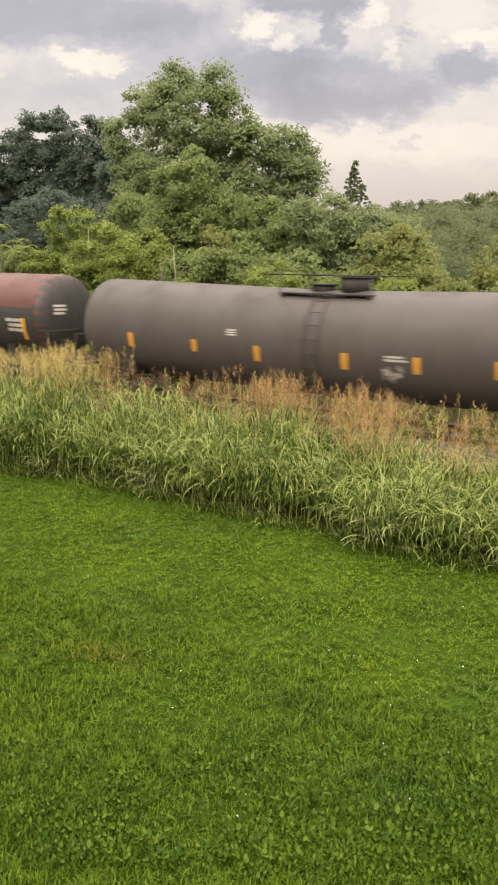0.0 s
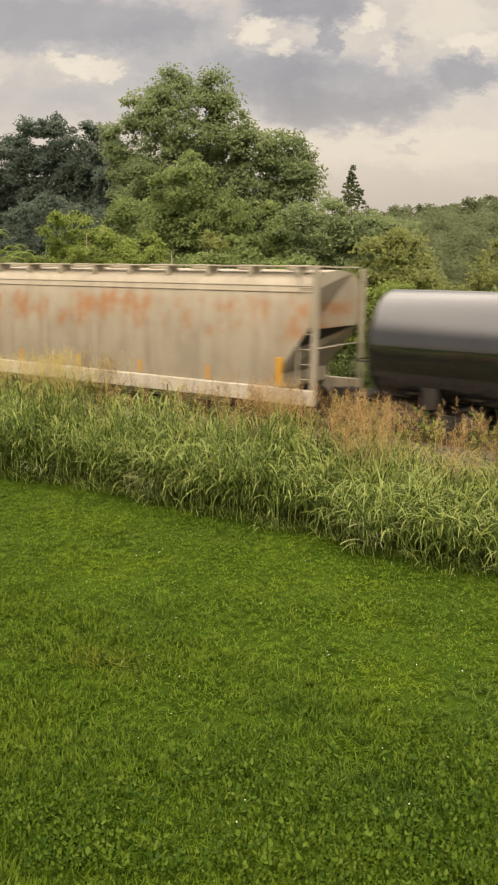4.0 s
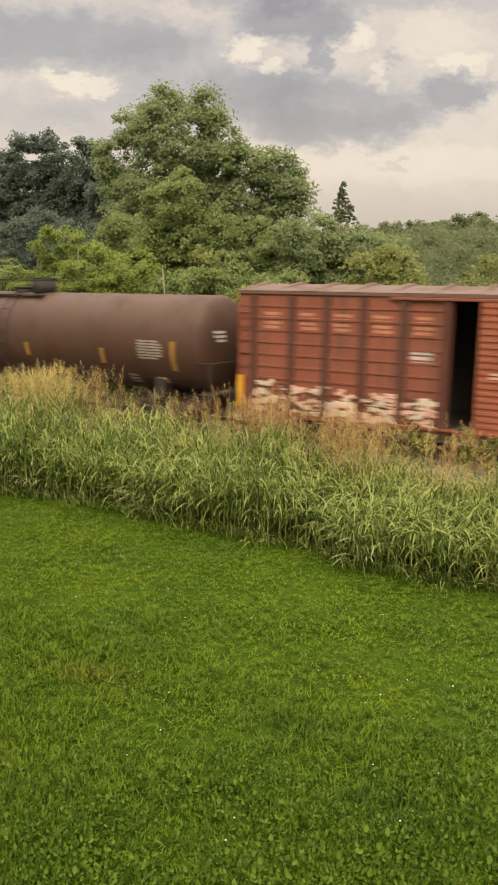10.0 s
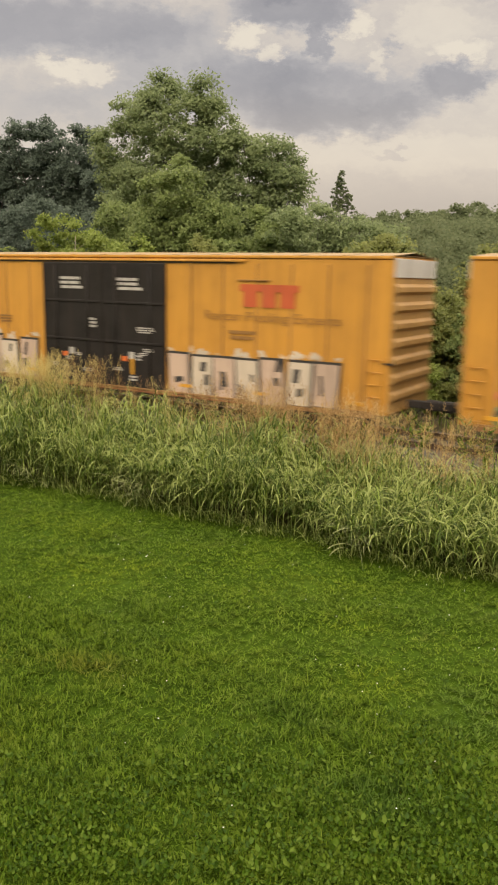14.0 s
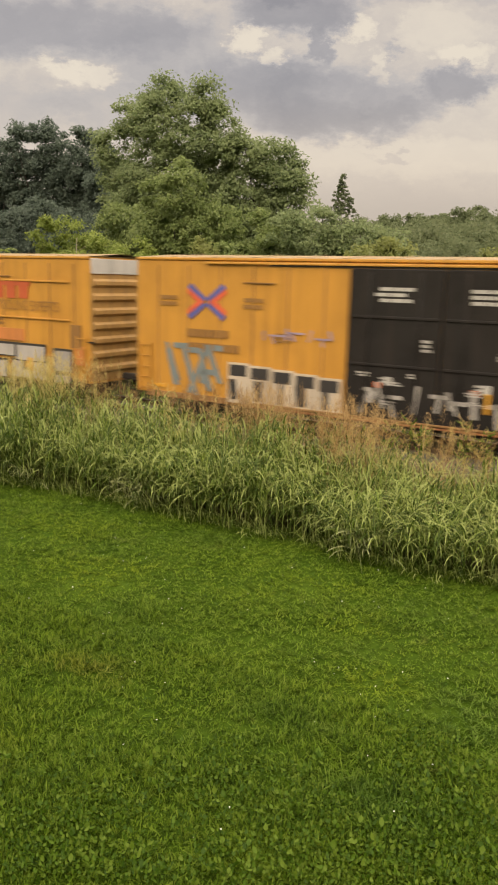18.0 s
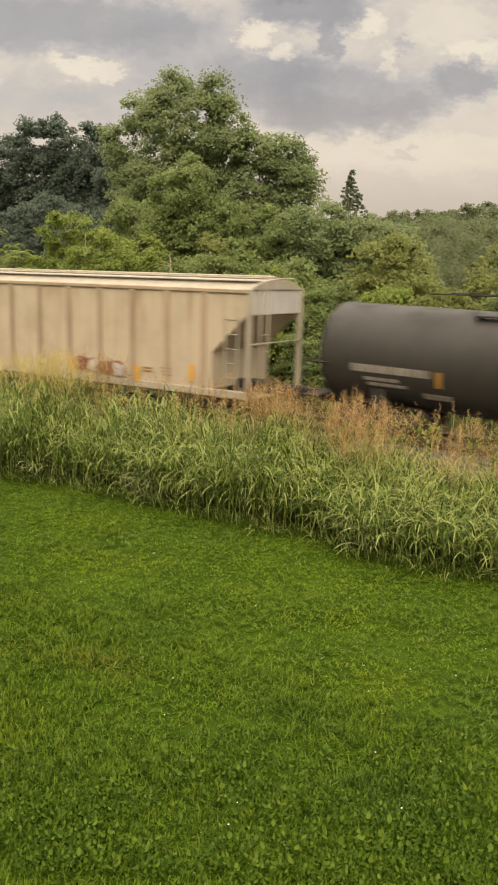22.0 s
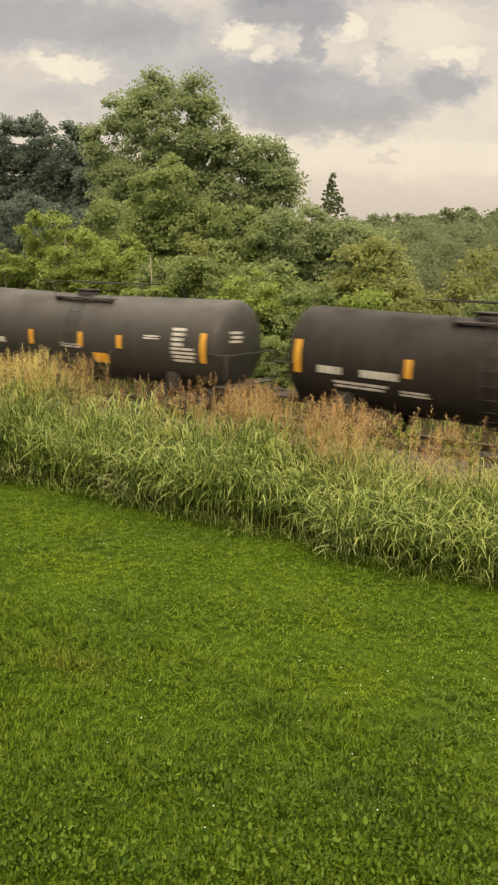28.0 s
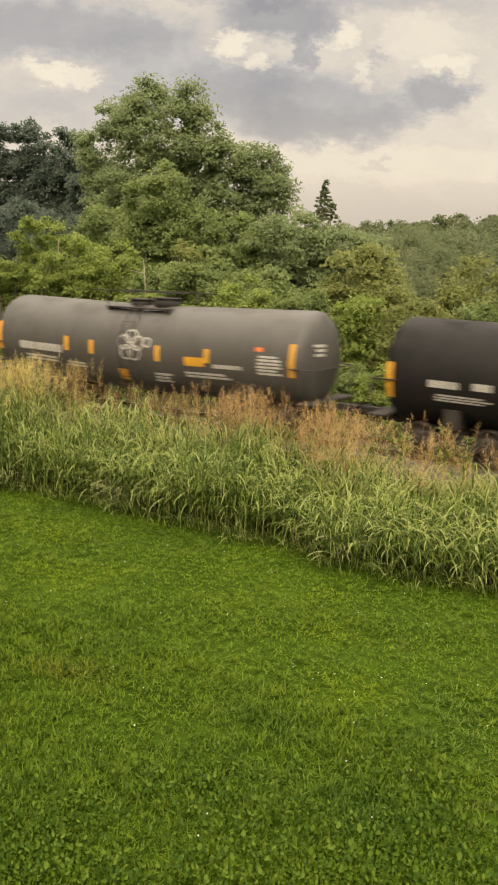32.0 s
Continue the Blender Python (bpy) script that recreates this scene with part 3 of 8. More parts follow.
def canopy(x, y):
    """Height of the tall grass over the lawn."""
    back = np.clip((y - edge_line(x)) / 1.5, 0, 1)
    h = np.interp(x, (-20, -15, -13.7, -12.4, -11, -10, -8.6, -7.4, -7, -6.3, -5.5, -4.5, -3, 1),
                  (1.55, 1.55, 1.70, 1.63, 1.52, 1.43, 1.37, 1.50, 1.58, 1.36, 1.08, 0.97, 1.08, 1.15))
    return h * (0.60 + 0.40 * back) * (1.0 + 0.06 * np.sin(x * 2.3 + y))


def make_verge():
    r = np.random.default_rng(6)
    n = 3900
    x = r.uniform(-21, 1.2, n)
    y = edge_line(x) + 0.06 + 3.3 * r.random(n) ** 1.35
    h = canopy(x, y) * r.uniform(0.70, 1.0, n)
    # blades leave the stem one above another, arch over and hang
    k = 7
    m = n * k
    at = np.tile(np.linspace(0.36, 0.98, k), n) + r.uniform(-0.05, 0.05, m)
    rx, ry, rh = np.repeat(x, k), np.repeat(y, k), np.repeat(h, k)
    turn = np.repeat(r.uniform(0, 6.283, n), k) + np.tile(np.arange(k) * 2.6, n) + r.normal(0, 0.5, m)
    root = np.stack([rx, ry, LAWN_Z + at * rh], 1)
    v, f = ribbons(root, turn, r.uniform(0.12, 0.60, m), r.uniform(0.38, 0.78, m), r.uniform(0.013, 0.028, m), r.uniform(1.5, 2.7, m), 6, r)
    # the outer plants carry broader blades that arch out over the lawn
    n2 = 1100
    x2 = r.uniform(-20, 1.2, n2)
    y2 = edge_line(x2) + 0.05 + 0.9 * r.random(n2)
    k2 = 5
    m2 = n2 * k2
    h2 = np.repeat(canopy(x2, y2) * r.uniform(0.6, 1.0, n2), k2)
    root = np.stack([np.repeat(x2, k2), np.repeat(y2, k2), LAWN_Z + r.uniform(0.25, 0.98, m2) * h2], 1)
    va, fa = ribbons(root, r.normal(-1.57, 1.6, m2), r.uniform(0.2, 0.7, m2), r.uniform(0.36, 0.72, m2), r.uniform(0.018, 0.032, m2), r.uniform(1.7, 2.8, m2), 6, r)
    f = np.concatenate([f, fa + len(v)])
    v = np.concatenate([v, va])
    tagged(new("tall_grass", fast_mesh("tall_grass", v, f, REED)), "tall green reedy grass with arching blades", "tall grass", kind="stuff")
    stem = np.stack([x, y, np.full(n, LAWN_Z - 0.03)], 1)
    v, f = ribbons(stem, r.uniform(0, 6.283, n), r.uniform(0, 0.06, n), h, np.full(n, 0.012), r.uniform(0, 0.1, n), 4, r)
    tagged(new("grass_stems", fast_mesh("grass_stems", v, f, REED)), "upright green stems of the tall grass", "tall grass", kind="stuff")
    # skirt of shorter blades leaning out over the mown edge
    n = 3600
    x = r.uniform(-20, 1.5, n)
    y = edge_line(x) + r.normal(0.08, 0.13, n)
    root = np.stack([x, y, np.full(n, LAWN_Z)], 1)
    v, f = ribbons(root, r.normal(-1.57, 1.2, n), r.uniform(0.1, 0.8, n), r.uniform(0.2, 0.55, n), r.uniform(0.010, 0.022, n), r.uniform(0.8, 2.2, n), 4, r)
    tagged(new("verge_skirt", fast_mesh("verge_skirt", v, f, REED)), "shorter grass blades leaning over the mown edge", "tall grass", kind="stuff")
    # bent pale clumps that hang onto the lawn
    for tx, ty, n in ((-9.05, 11.30, 70), (-9.5, 11.35, 30), (-4.5, 11.0, 55), (-11.9, 10.98, 26)):
        root = np.stack([r.normal(tx, 0.14, n), r.normal(ty, 0.06, n), LAWN_Z + r.uniform(0.05, 0.42, n)], 1)
        v, f = ribbons(root, r.normal(-1.57, 1.1, n), r.uniform(0.5, 1.1, n), r.uniform(0.45, 0.8, n), r.uniform(0.014, 0.024, n), r.uniform(0.9, 1.7, n), 6, r)
        tagged(new("grass_clump", fast_mesh("grass_clump", v, f, PALE_REED)), "bent pale grass clump hanging over the lawn", "grass clump", kind="stuff")


def plumes(name, x, y, foot, top, length, spread, count, r, mat, label):
    """Loose seed heads: a stem, then whorls of thin drooping branchlets that shorten towards the tip."""
    n = len(x)
    head = r.uniform(0, 6.283, n)
    lean = np.abs(r.normal(0.0, 0.22, n))
    stem = np.stack([x, y, foot], 1)
    v1, f1 = ribbons(stem, head, lean, top - foot, np.full(n, 0.005), np.full(n, 0.1), 5, r)
    q = np.tile(np.linspace(0, 1, count), n) + r.uniform(-0.03, 0.03, n * count)
    L = np.repeat(length, count)
    axis = np.repeat(np.stack([np.cos(head) * np.sin(lean), np.sin(head) * np.sin(lean), np.cos(lean)], 1), count, 0)
    base = np.repeat(np.stack([x, y, foot], 1), count, 0) + axis * (np.repeat(top - foot, count) - L * (1 - q))[:, None]
    bl = np.repeat(spread, count) * (1.12 - q) * r.uniform(0.6, 1.25, n * count) + 0.03
    turn, out = r.uniform(0, 6.283, n * count), r.uniform(0.35, 1.15, n * count)
    v2, f2 = ribbons(base, turn, out, bl, np.full(n * count, 0.004), r.uniform(0.4, 1.1, n * count), 2, r)
    # spikelets along the outer part of each branchlet
    k = 7
    m = n * count * k
    way = np.stack([np.cos(turn) * np.sin(out), np.sin(turn) * np.sin(out), np.cos(out)], 1)
    at = r.uniform(0.3, 1.0, m)
    pos = np.repeat(base, k, 0) + np.repeat(way, k, 0) * (np.repeat(bl, k) * at)[:, None] + r.normal(0, 0.008, (m, 3))
    pos[:, 2] -= 0.30 * np.repeat(bl, k) * at * at
    v4, f4 = ribbons(pos, np.repeat(turn, k) + r.normal(0, 0.9, m), r.uniform(0.3, 2.0, m), r.uniform(0.018, 0.042, m), r.uniform(0.0045, 0.0085, m), np.zeros(m), 1, r)
    f2 = np.concatenate([f2, f4 + len(v2)])
    v2 = np.concatenate([v2, v4])
    tagged(new(name, fast_mesh(name, np.concatenate([v1, v2]), np.concatenate([f1, f2 + len(v1)]), mat)), label, "seed heads", kind="stuff")


def make_plumes():
    r = np.random.default_rng(7)
    def stand(name, groups, mat, label, gaps=-0.45):
        """groups: number, first and last x, nearest and farthest y, how far below the tallest heads they may end."""
        x = np.concatenate([r.uniform(a, b, n) for n, a, b, c, d, q in groups])
        y = np.concatenate([r.uniform(c, d, n) for n, a, b, c, d, q in groups])
        low = np.concatenate([np.full(n, q) for n, a, b, c, d, q in groups])
        keep = np.sin(x * 3.1 + y) + 0.7 * np.sin(x * 6.7 + 1) + r.normal(0, 0.8, len(x)) > gaps
        x, y, low = x[keep], y[keep], low[keep]
        n = len(x)
        tall = np.interp(x, (-21, -15.5, -14.7, -13.8, -12.3, -12.05, -11.2, -10.5, -9.5, -8.5, -8.0, -7.2, -6.0, -5.0, -1.0),
                         (2.2, 2.28, 2.50, 2.45, 2.52, 2.02, 2.0, 2.1, 2.02, 2.18, 2.25, 2.05, 2.08, 1.92, 1.95))
        tall = tall - low * r.random(n) ** 1.2
        plumes(name, x, y, np.full(n, LAWN_Z), LAWN_Z + tall, r.uniform(0.30, 0.50, n), r.uniform(0.13, 0.26, n), 21, r, mat, label)

    stand("straw_seed_heads", ((420, -21, -12.2, 12.4, 14.4, 0.75), (330, -15.6, -12.2, 12.3, 13.8, 0.6), (70, -12.2, -8.6, 12.4, 13.6, 0.55), (120, -5.4, -1.5, 12.4, 13.8, 0.7)), GOLD, "feathery straw-gold seed heads over the tall grass")
    stand("dark_seed_heads", ((80, -12.8, -12.0, 12.8, 13.8, 0.35), (95, -12.0, -8.2, 13.0, 14.2, 0.4), (50, -8.6, -6.8, 13.2, 14.4, 0.3)), RUSTY, "dark rust-brown open seed heads", -0.2)
    stand("rusty_seed_heads", ((460, -8.9, -5.4, 12.7, 14.9, 0.75), (230, -5.6, -1.0, 12.8, 15.0, 0.85), (45, -11.5, -8.6, 13.2, 15.2, 0.7)), PLUME, "open rusty-tan seed heads of tall grass")
    stand("dry_grass_heads", ((160, -12, -1, 15.0, 16.6, 0.9),), PLUME, "dry brown grass heads beside the ballast")
    n = 7000
    x, y = r.uniform(-24, 0, n), r.uniform(14.6, 18.0, n)
    root = np.stack([x, y, np.full(n, LAWN_Z - 0.1)], 1)
    v, f = ribbons(root, r.uniform(0, 6.283, n), r.uniform(0, 0.6, n), r.uniform(0.3, 0.95, n) * np.clip((18.6 - y) / 2.5, 0.25, 1), r.uniform(0.006, 0.014, n), r.uniform(0.2, 1.2, n), 3, r)
    tagged(new("dry_grass", fast_mesh("dry_grass", v, f, STRAW)), "straw-coloured dry grass along the ballast", "dry grass", kind="stuff")


def make_far_cover():
    """Rough green and dry growth between the track and the thicket."""
    r = np.random.default_rng(14)
    n = 9000
    x, y = r.uniform(-42, 3, n), r.uniform(23.1, 28.5, n)
    root = np.stack([x, y, np.full(n, LAWN_Z - 0.35) + 0.25 * np.clip(y - 23.1, 0, 1)], 1)
    v, f = ribbons(root, r.uniform(0, 6.283, n), r.uniform(0, 0.7, n), r.uniform(0.3, 0.9, n), r.uniform(0.015, 0.04, n), r.uniform(0.3, 1.8, n), 3, r)
    tagged(new("rough_grass", fast_mesh("rough_grass", v, f, REED)), "rough grass on the far side of the track", "rough grass", kind="stuff")


make_far_cover()
make_lawn()
make_weeds()
make_verge()
make_plumes()


def leafy_weed(x, y, tall, seed):
    r = np.random.default_rng(seed)
    ob = thing("leafy_weed", pose(x, y, LAWN_Z - 0.12), "green leafy weed beside the ballast", "weed", "leafy weeds by the track")
    part("stem", Geo().rod((0, 0, 0), (0.03, 0, tall), 0.012, 5, 0.005), WEED, ob)
    n = 34
    z = r.uniform(0.3, 1.0, n) * tall
    c = np.stack([np.zeros(n), np.zeros(n), z], 1)
    v, f = oval_leaves(c, r.uniform(0, 6.283, n), r.uniform(-0.2, 0.8, n), r.uniform(0.18, 0.34, n), r.uniform(0.05, 0.09, n), r)
    part("leaves", fast_mesh("leaves", v, f, WEED), WEED, ob)


for i, (x, y, h) in enumerate(((-6.3, 16.6, 1.25), (-5.9, 16.8, 1.35), (-5.5, 16.5, 1.3), (-4.6, 16.7, 1.5), (-7.0, 16.9, 1.0), (-4.2, 16.9, 1.3), (-7.9, 17.0, 0.85))):
    leafy_weed(x, y, h, 60 + i)


# ---- trees ----
BARK = surface("grey_bark", [(0.05, 0.042, 0.034), (0.12, 0.10, 0.08)], 3.0, 0.9, 0.0, 0.6, 20.0, stretch=(4, 4, 1))
# haze is put into the leaf colours: all are lifted, the farther ones greyed
LEAF_BRIGHT = surface("leaf_fresh_green", [(0.155, 0.205, 0.044), (0.225, 0.285, 0.066), (0.305, 0.362, 0.100)], 0.45, 0.55, 0.0, 0.0, 4.0, spec=0.15, island=0.45, back=0.55)
LEAF_MID = surface("leaf_mid_green", [(0.140, 0.186, 0.062), (0.200, 0.252, 0.086), (0.262, 0.316, 0.118)], 0.4, 0.55, 0.0, 0.0, 4.0, spec=0.15, island=0.45, back=0.55)
LEAF_DARK = surface("leaf_dark_green", [(0.078, 0.104, 0.080), (0.112, 0.146, 0.111), (0.154, 0.192, 0.146)], 0.4, 0.55, 0.0, 0.0, 4.0, spec=0.15, island=0.4, back=0.55)
LEAF_HAZED = surface("leaf_hazed_green", [(0.165, 0.212, 0.098), (0.222, 0.272, 0.126), (0.280, 0.332, 0.158)], 0.4, 0.6, 0.0, 0.0, 4.0, spec=0.12, island=0.4, back=0.55)
# distance haze is mixed into this leaf colour
LEAF_FAR_HAZE = surface("leaf_far_haze_green", [(0.128, 0.156, 0.080), (0.162, 0.192, 0.098), (0.198, 0.228, 0.120)], 0.1, 0.7, 0.0, 0.0, 1.0, spec=0.08, island=0.35, back=0.55)
LEAF_WILLOW = surface("leaf_yellow_green", [(0.165, 0.190, 0.060), (0.225, 0.250, 0.080), (0.285, 0.305, 0.105)], 0.4, 0.55, 0.0, 0.0, 4.0, spec=0.15, island=0.4, back=0.55)


def leaf_cloud(clumps, per, size, r, flat=0.3):
    """Leaves round clump centres: clumps is (n, 4), centre and radius."""
    n = len(clumps) * per
    c = np.repeat(clumps, per, 0)
    d = r.normal(0, 1, (n, 3))
    d /= np.linalg.norm(d, axis=1)[:, None]
    d[:, 2] = np.where(d[:, 2] < -0.35, -d[:, 2], d[:, 2])
    p = c[:, :3] + d * (c[:, 3] * np.clip(np.abs(r.normal(0.72, 0.42, n)), 0, 1.2))[:, None] * np.array([1, 1, 0.85])
    nrm = d * flat + r.normal(0, 0.5, (n, 3)) + np.array([0.1, -0.35, 0.55])
    nrm /= np.linalg.norm(nrm, axis=1)[:, None]
    a = np.cross(nrm, r.normal(0, 1, (n, 3)))
    a /= np.linalg.norm(a, axis=1)[:, None]
    b = np.cross(nrm, a)
    s = (size * r.uniform(0.65, 1.5, n))[:, None]
    v = np.stack([p - a * s * 0.6 - b * s * 0.62, p - a * s * 0.6 + b * s * 0.62, p + a * s], 1).reshape(-1, 3)
    f = (np.array([(0, 1, 2)])[None] + 3 * np.arange(n)[:, None, None]).reshape(-1, 3)
    return v, f


def clumps_in(lobes, count, radius, r):
    """Clump centres spread near the outside of ellipsoid lobes (x, y, z, rx, ry, rz)."""
    out = []
    vol = np.array([l[3] * l[5] for l in lobes])
    share = np.maximum(1, np.round(count * vol / vol.sum())).astype(int)
    for l, k in zip(lobes, share):
        d = r.normal(0, 1, (k, 3))
        d /= np.linalg.norm(d, axis=1)[:, None]
        q = r.uniform(0.30, 1.2, k)[:, None] ** 0.5
        c = np.array(l[:3]) + d * q * np.array(l[3:]) * 0.93
        out.append(np.concatenate([c, (radius * r.uniform(0.6, 1.25, k))[:, None]], 1))
    return np.concatenate(out)


def tree(x, y, tall, lobes, mat, label, seed, clumps=70, per=170, size=0.17, radius=0.85, trunk=0.22, name="tree", category="tree"):
    """lobes are relative to the foot."""
    r = np.random.default_rng(seed)
    rng = random.Random(seed)
    ob = thing(name, pose(x, y, LAWN_Z - 0.15), label, category)
    g = Geo()
    pts = [Vector((0, 0, -0.1))]
    for i in range(1, 6):
        pts.append(Vector((rng.uniform(-0.12, 0.12) * i, rng.uniform(-0.1, 0.1) * i, tall * 0.62 * i / 5)))
    for i in range(5):
        g.rod(pts[i], pts[i + 1], trunk * (1 - 0.15 * i), 8, trunk * (1 - 0.15 * (i + 1)), False)
    part("trunk", g, BARK, ob)
    cl = clumps_in(lobes, int(clumps * 4.2), radius * 0.80, r)
    per = int(per * 0.76)
    for c in cl[:: max(1, len(cl) // 9)]:
        g = Geo()
        start = pts[min(5, max(1, int(5 * min(0.95, 0.55 * c[2] / tall + 0.15))))]
        end = Vector(c[:3])
        mid = (start + end) / 2 + Vector((0, 0, 0.12 * (end - start).length))
        g.rod(start, mid, trunk * 0.30, 5, trunk * 0.18, False)
        g.rod(mid, end, trunk * 0.18, 5, 0.02, False)
        part("limb", g, BARK, ob)
    v, f = leaf_cloud(cl, per, size * 0.62, r)
    part("crown", fast_mesh("crown", v, f, mat), mat, ob)
    return ob


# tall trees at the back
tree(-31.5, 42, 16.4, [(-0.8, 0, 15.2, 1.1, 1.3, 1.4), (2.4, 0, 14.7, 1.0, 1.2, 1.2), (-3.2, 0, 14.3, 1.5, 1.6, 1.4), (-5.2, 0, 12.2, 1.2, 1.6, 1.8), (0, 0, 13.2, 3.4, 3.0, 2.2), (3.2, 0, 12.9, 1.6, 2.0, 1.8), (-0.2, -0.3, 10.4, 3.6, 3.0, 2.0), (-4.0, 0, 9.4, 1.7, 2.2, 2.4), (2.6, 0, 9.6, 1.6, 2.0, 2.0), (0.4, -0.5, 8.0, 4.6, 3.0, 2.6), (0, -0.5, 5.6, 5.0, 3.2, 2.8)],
     LEAF_HAZED, "tall spreading green tree behind the track", 101, 165, 210, 0.165, 0.95, 0.34)
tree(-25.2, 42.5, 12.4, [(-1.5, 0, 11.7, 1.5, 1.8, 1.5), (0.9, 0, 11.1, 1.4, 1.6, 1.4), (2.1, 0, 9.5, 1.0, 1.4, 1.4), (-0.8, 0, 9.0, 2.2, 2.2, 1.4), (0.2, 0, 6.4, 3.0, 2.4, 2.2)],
     LEAF_HAZED, "green tree with an airy crown behind the track", 102, 80, 170, 0.165, 0.8, 0.25)
for i, (x, h, w) in enumerate(((-58.0, 15.8, 3.4), (-52.6, 17.1, 3.3), (-47.4, 16.0, 2.9), (-43.2, 13.2, 2.4), (-63.5, 16.2, 3.5))):
    tree(x, 50 + 0.7 * (i % 3), h, [(0, 0, h - 2.5, w * 0.85, 2.6, 2.5), (-w * 0.45, 0, h - 5.0, w * 0.75, 2.6, 2.6), (w * 0.5, 0, h - 5.5, w * 0.7, 2.6, 2.6), (0, 0, h - 8.5, w, 2.8, 3.0), (0, 0, 4, w, 2.8, 2.6)],
         LEAF_DARK, "dark green tree standing in the tree line", 110 + i, 95, 190, 0.20, 0.85, 0.3)
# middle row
for i, (x, y, h, w, m) in enumerate(((-25.6, 34.5, 10.2, 2.3, LEAF_MID), (-29.6, 35.0, 8.4, 2.0, LEAF_MID), (-33.5, 35.5, 8.0, 2.2, LEAF_DARK), (-38.5, 37, 9.0, 2.6, LEAF_DARK), (-22.2, 36.0, 8.1, 2.4, LEAF_MID), (-18.8, 36.5, 8.3, 2.5, LEAF_HAZED), (-15.6, 36.8, 7.6, 2.4, LEAF_HAZED), (-12.9, 32.5, 6.1, 2.3, LEAF_WILLOW), (-20.5, 31.0, 5.8, 2.1, LEAF_MID), (-16.8, 30.0, 5.0, 2.0, LEAF_MID), (-8.5, 36.0, 6.0, 2.6, LEAF_WILLOW), (-3.5, 36.0, 6.2, 2.8, LEAF_WILLOW), (-43.0, 39, 8.5, 3.0, LEAF_DARK))):
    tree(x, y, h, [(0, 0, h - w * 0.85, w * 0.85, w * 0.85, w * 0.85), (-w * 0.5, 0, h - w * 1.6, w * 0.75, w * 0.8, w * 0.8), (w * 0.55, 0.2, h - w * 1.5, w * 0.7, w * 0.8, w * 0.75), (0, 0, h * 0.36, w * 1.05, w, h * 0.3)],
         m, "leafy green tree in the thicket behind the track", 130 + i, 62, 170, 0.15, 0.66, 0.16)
# front bushes close behind the track
rows = []
for i, (x, y, h, w, m) in enumerate(((-26.9, 27.2, 7.2, 1.5, LEAF_BRIGHT), (-24.6, 27.0, 6.2, 1.6, LEAF_BRIGHT), (-22.6, 27.2, 5.9, 1.7, LEAF_BRIGHT), (-29.4, 27.6, 5.1, 1.4, LEAF_BRIGHT), (-32.5, 28.0, 5.0, 1.8, LEAF_MID), (-20.2, 27.0, 4.9, 1.5, LEAF_MID), (-18.0, 26.6, 5.2, 1.5, LEAF_MID), (-15.8, 27.0, 4.6, 1.6, LEAF_BRIGHT), (-13.5, 27.4, 4.3, 1.6, LEAF_MID), (-11.2, 27.6, 4.1, 1.6, LEAF_BRIGHT), (-9.0, 27.4, 4.0, 1.6, LEAF_WILLOW), (-6.8, 27.5, 4.0, 1.6, LEAF_MID), (-4.5, 27.6, 3.9, 1.7, LEAF_WILLOW), (-36.0, 28.5, 5.2, 2.0, LEAF_DARK), (-2.0, 27.8, 3.8, 1.7, LEAF_MID))):
    tree(x, y, h, [(0, 0, h - w * 0.8, w * 0.8, w * 0.8, w * 0.8), (-w * 0.45, -0.2, h * 0.55, w * 0.8, w * 0.8, h * 0.22), (w * 0.5, -0.2, h * 0.5, w * 0.8, w * 0.8, h * 0.22), (0, -0.3, h * 0.28, w * 1.05, w * 0.9, h * 0.28)],
         m, "fresh green bush close behind the track", 160 + i, 46, 170, 0.115, 0.48, 0.08, "bush", "bush")
# low shrubs along the far shoulder
r0 = random.Random(9)
for i in range(13):
    x = -33 + i * 2.45 + r0.uniform(-0.5, 0.5)
    h = r0.uniform(1.6, 2.5)
    tree(x, 24.9 + r0.uniform(-0.3, 0.5), h, [(0, 0, h * 0.6, 1.0, 0.8, h * 0.4), (0.5, 0, h * 0.4, 0.9, 0.8, h * 0.35), (-0.6, 0, h * 0.35, 0.9, 0.8, h * 0.33)],
         r0.choice((LEAF_BRIGHT, LEAF_MID, LEAF_WILLOW)), "low weedy shrub on the far side of the track", 190 + i, 22, 120, 0.085, 0.36, 0.04, "shrub", "shrub")
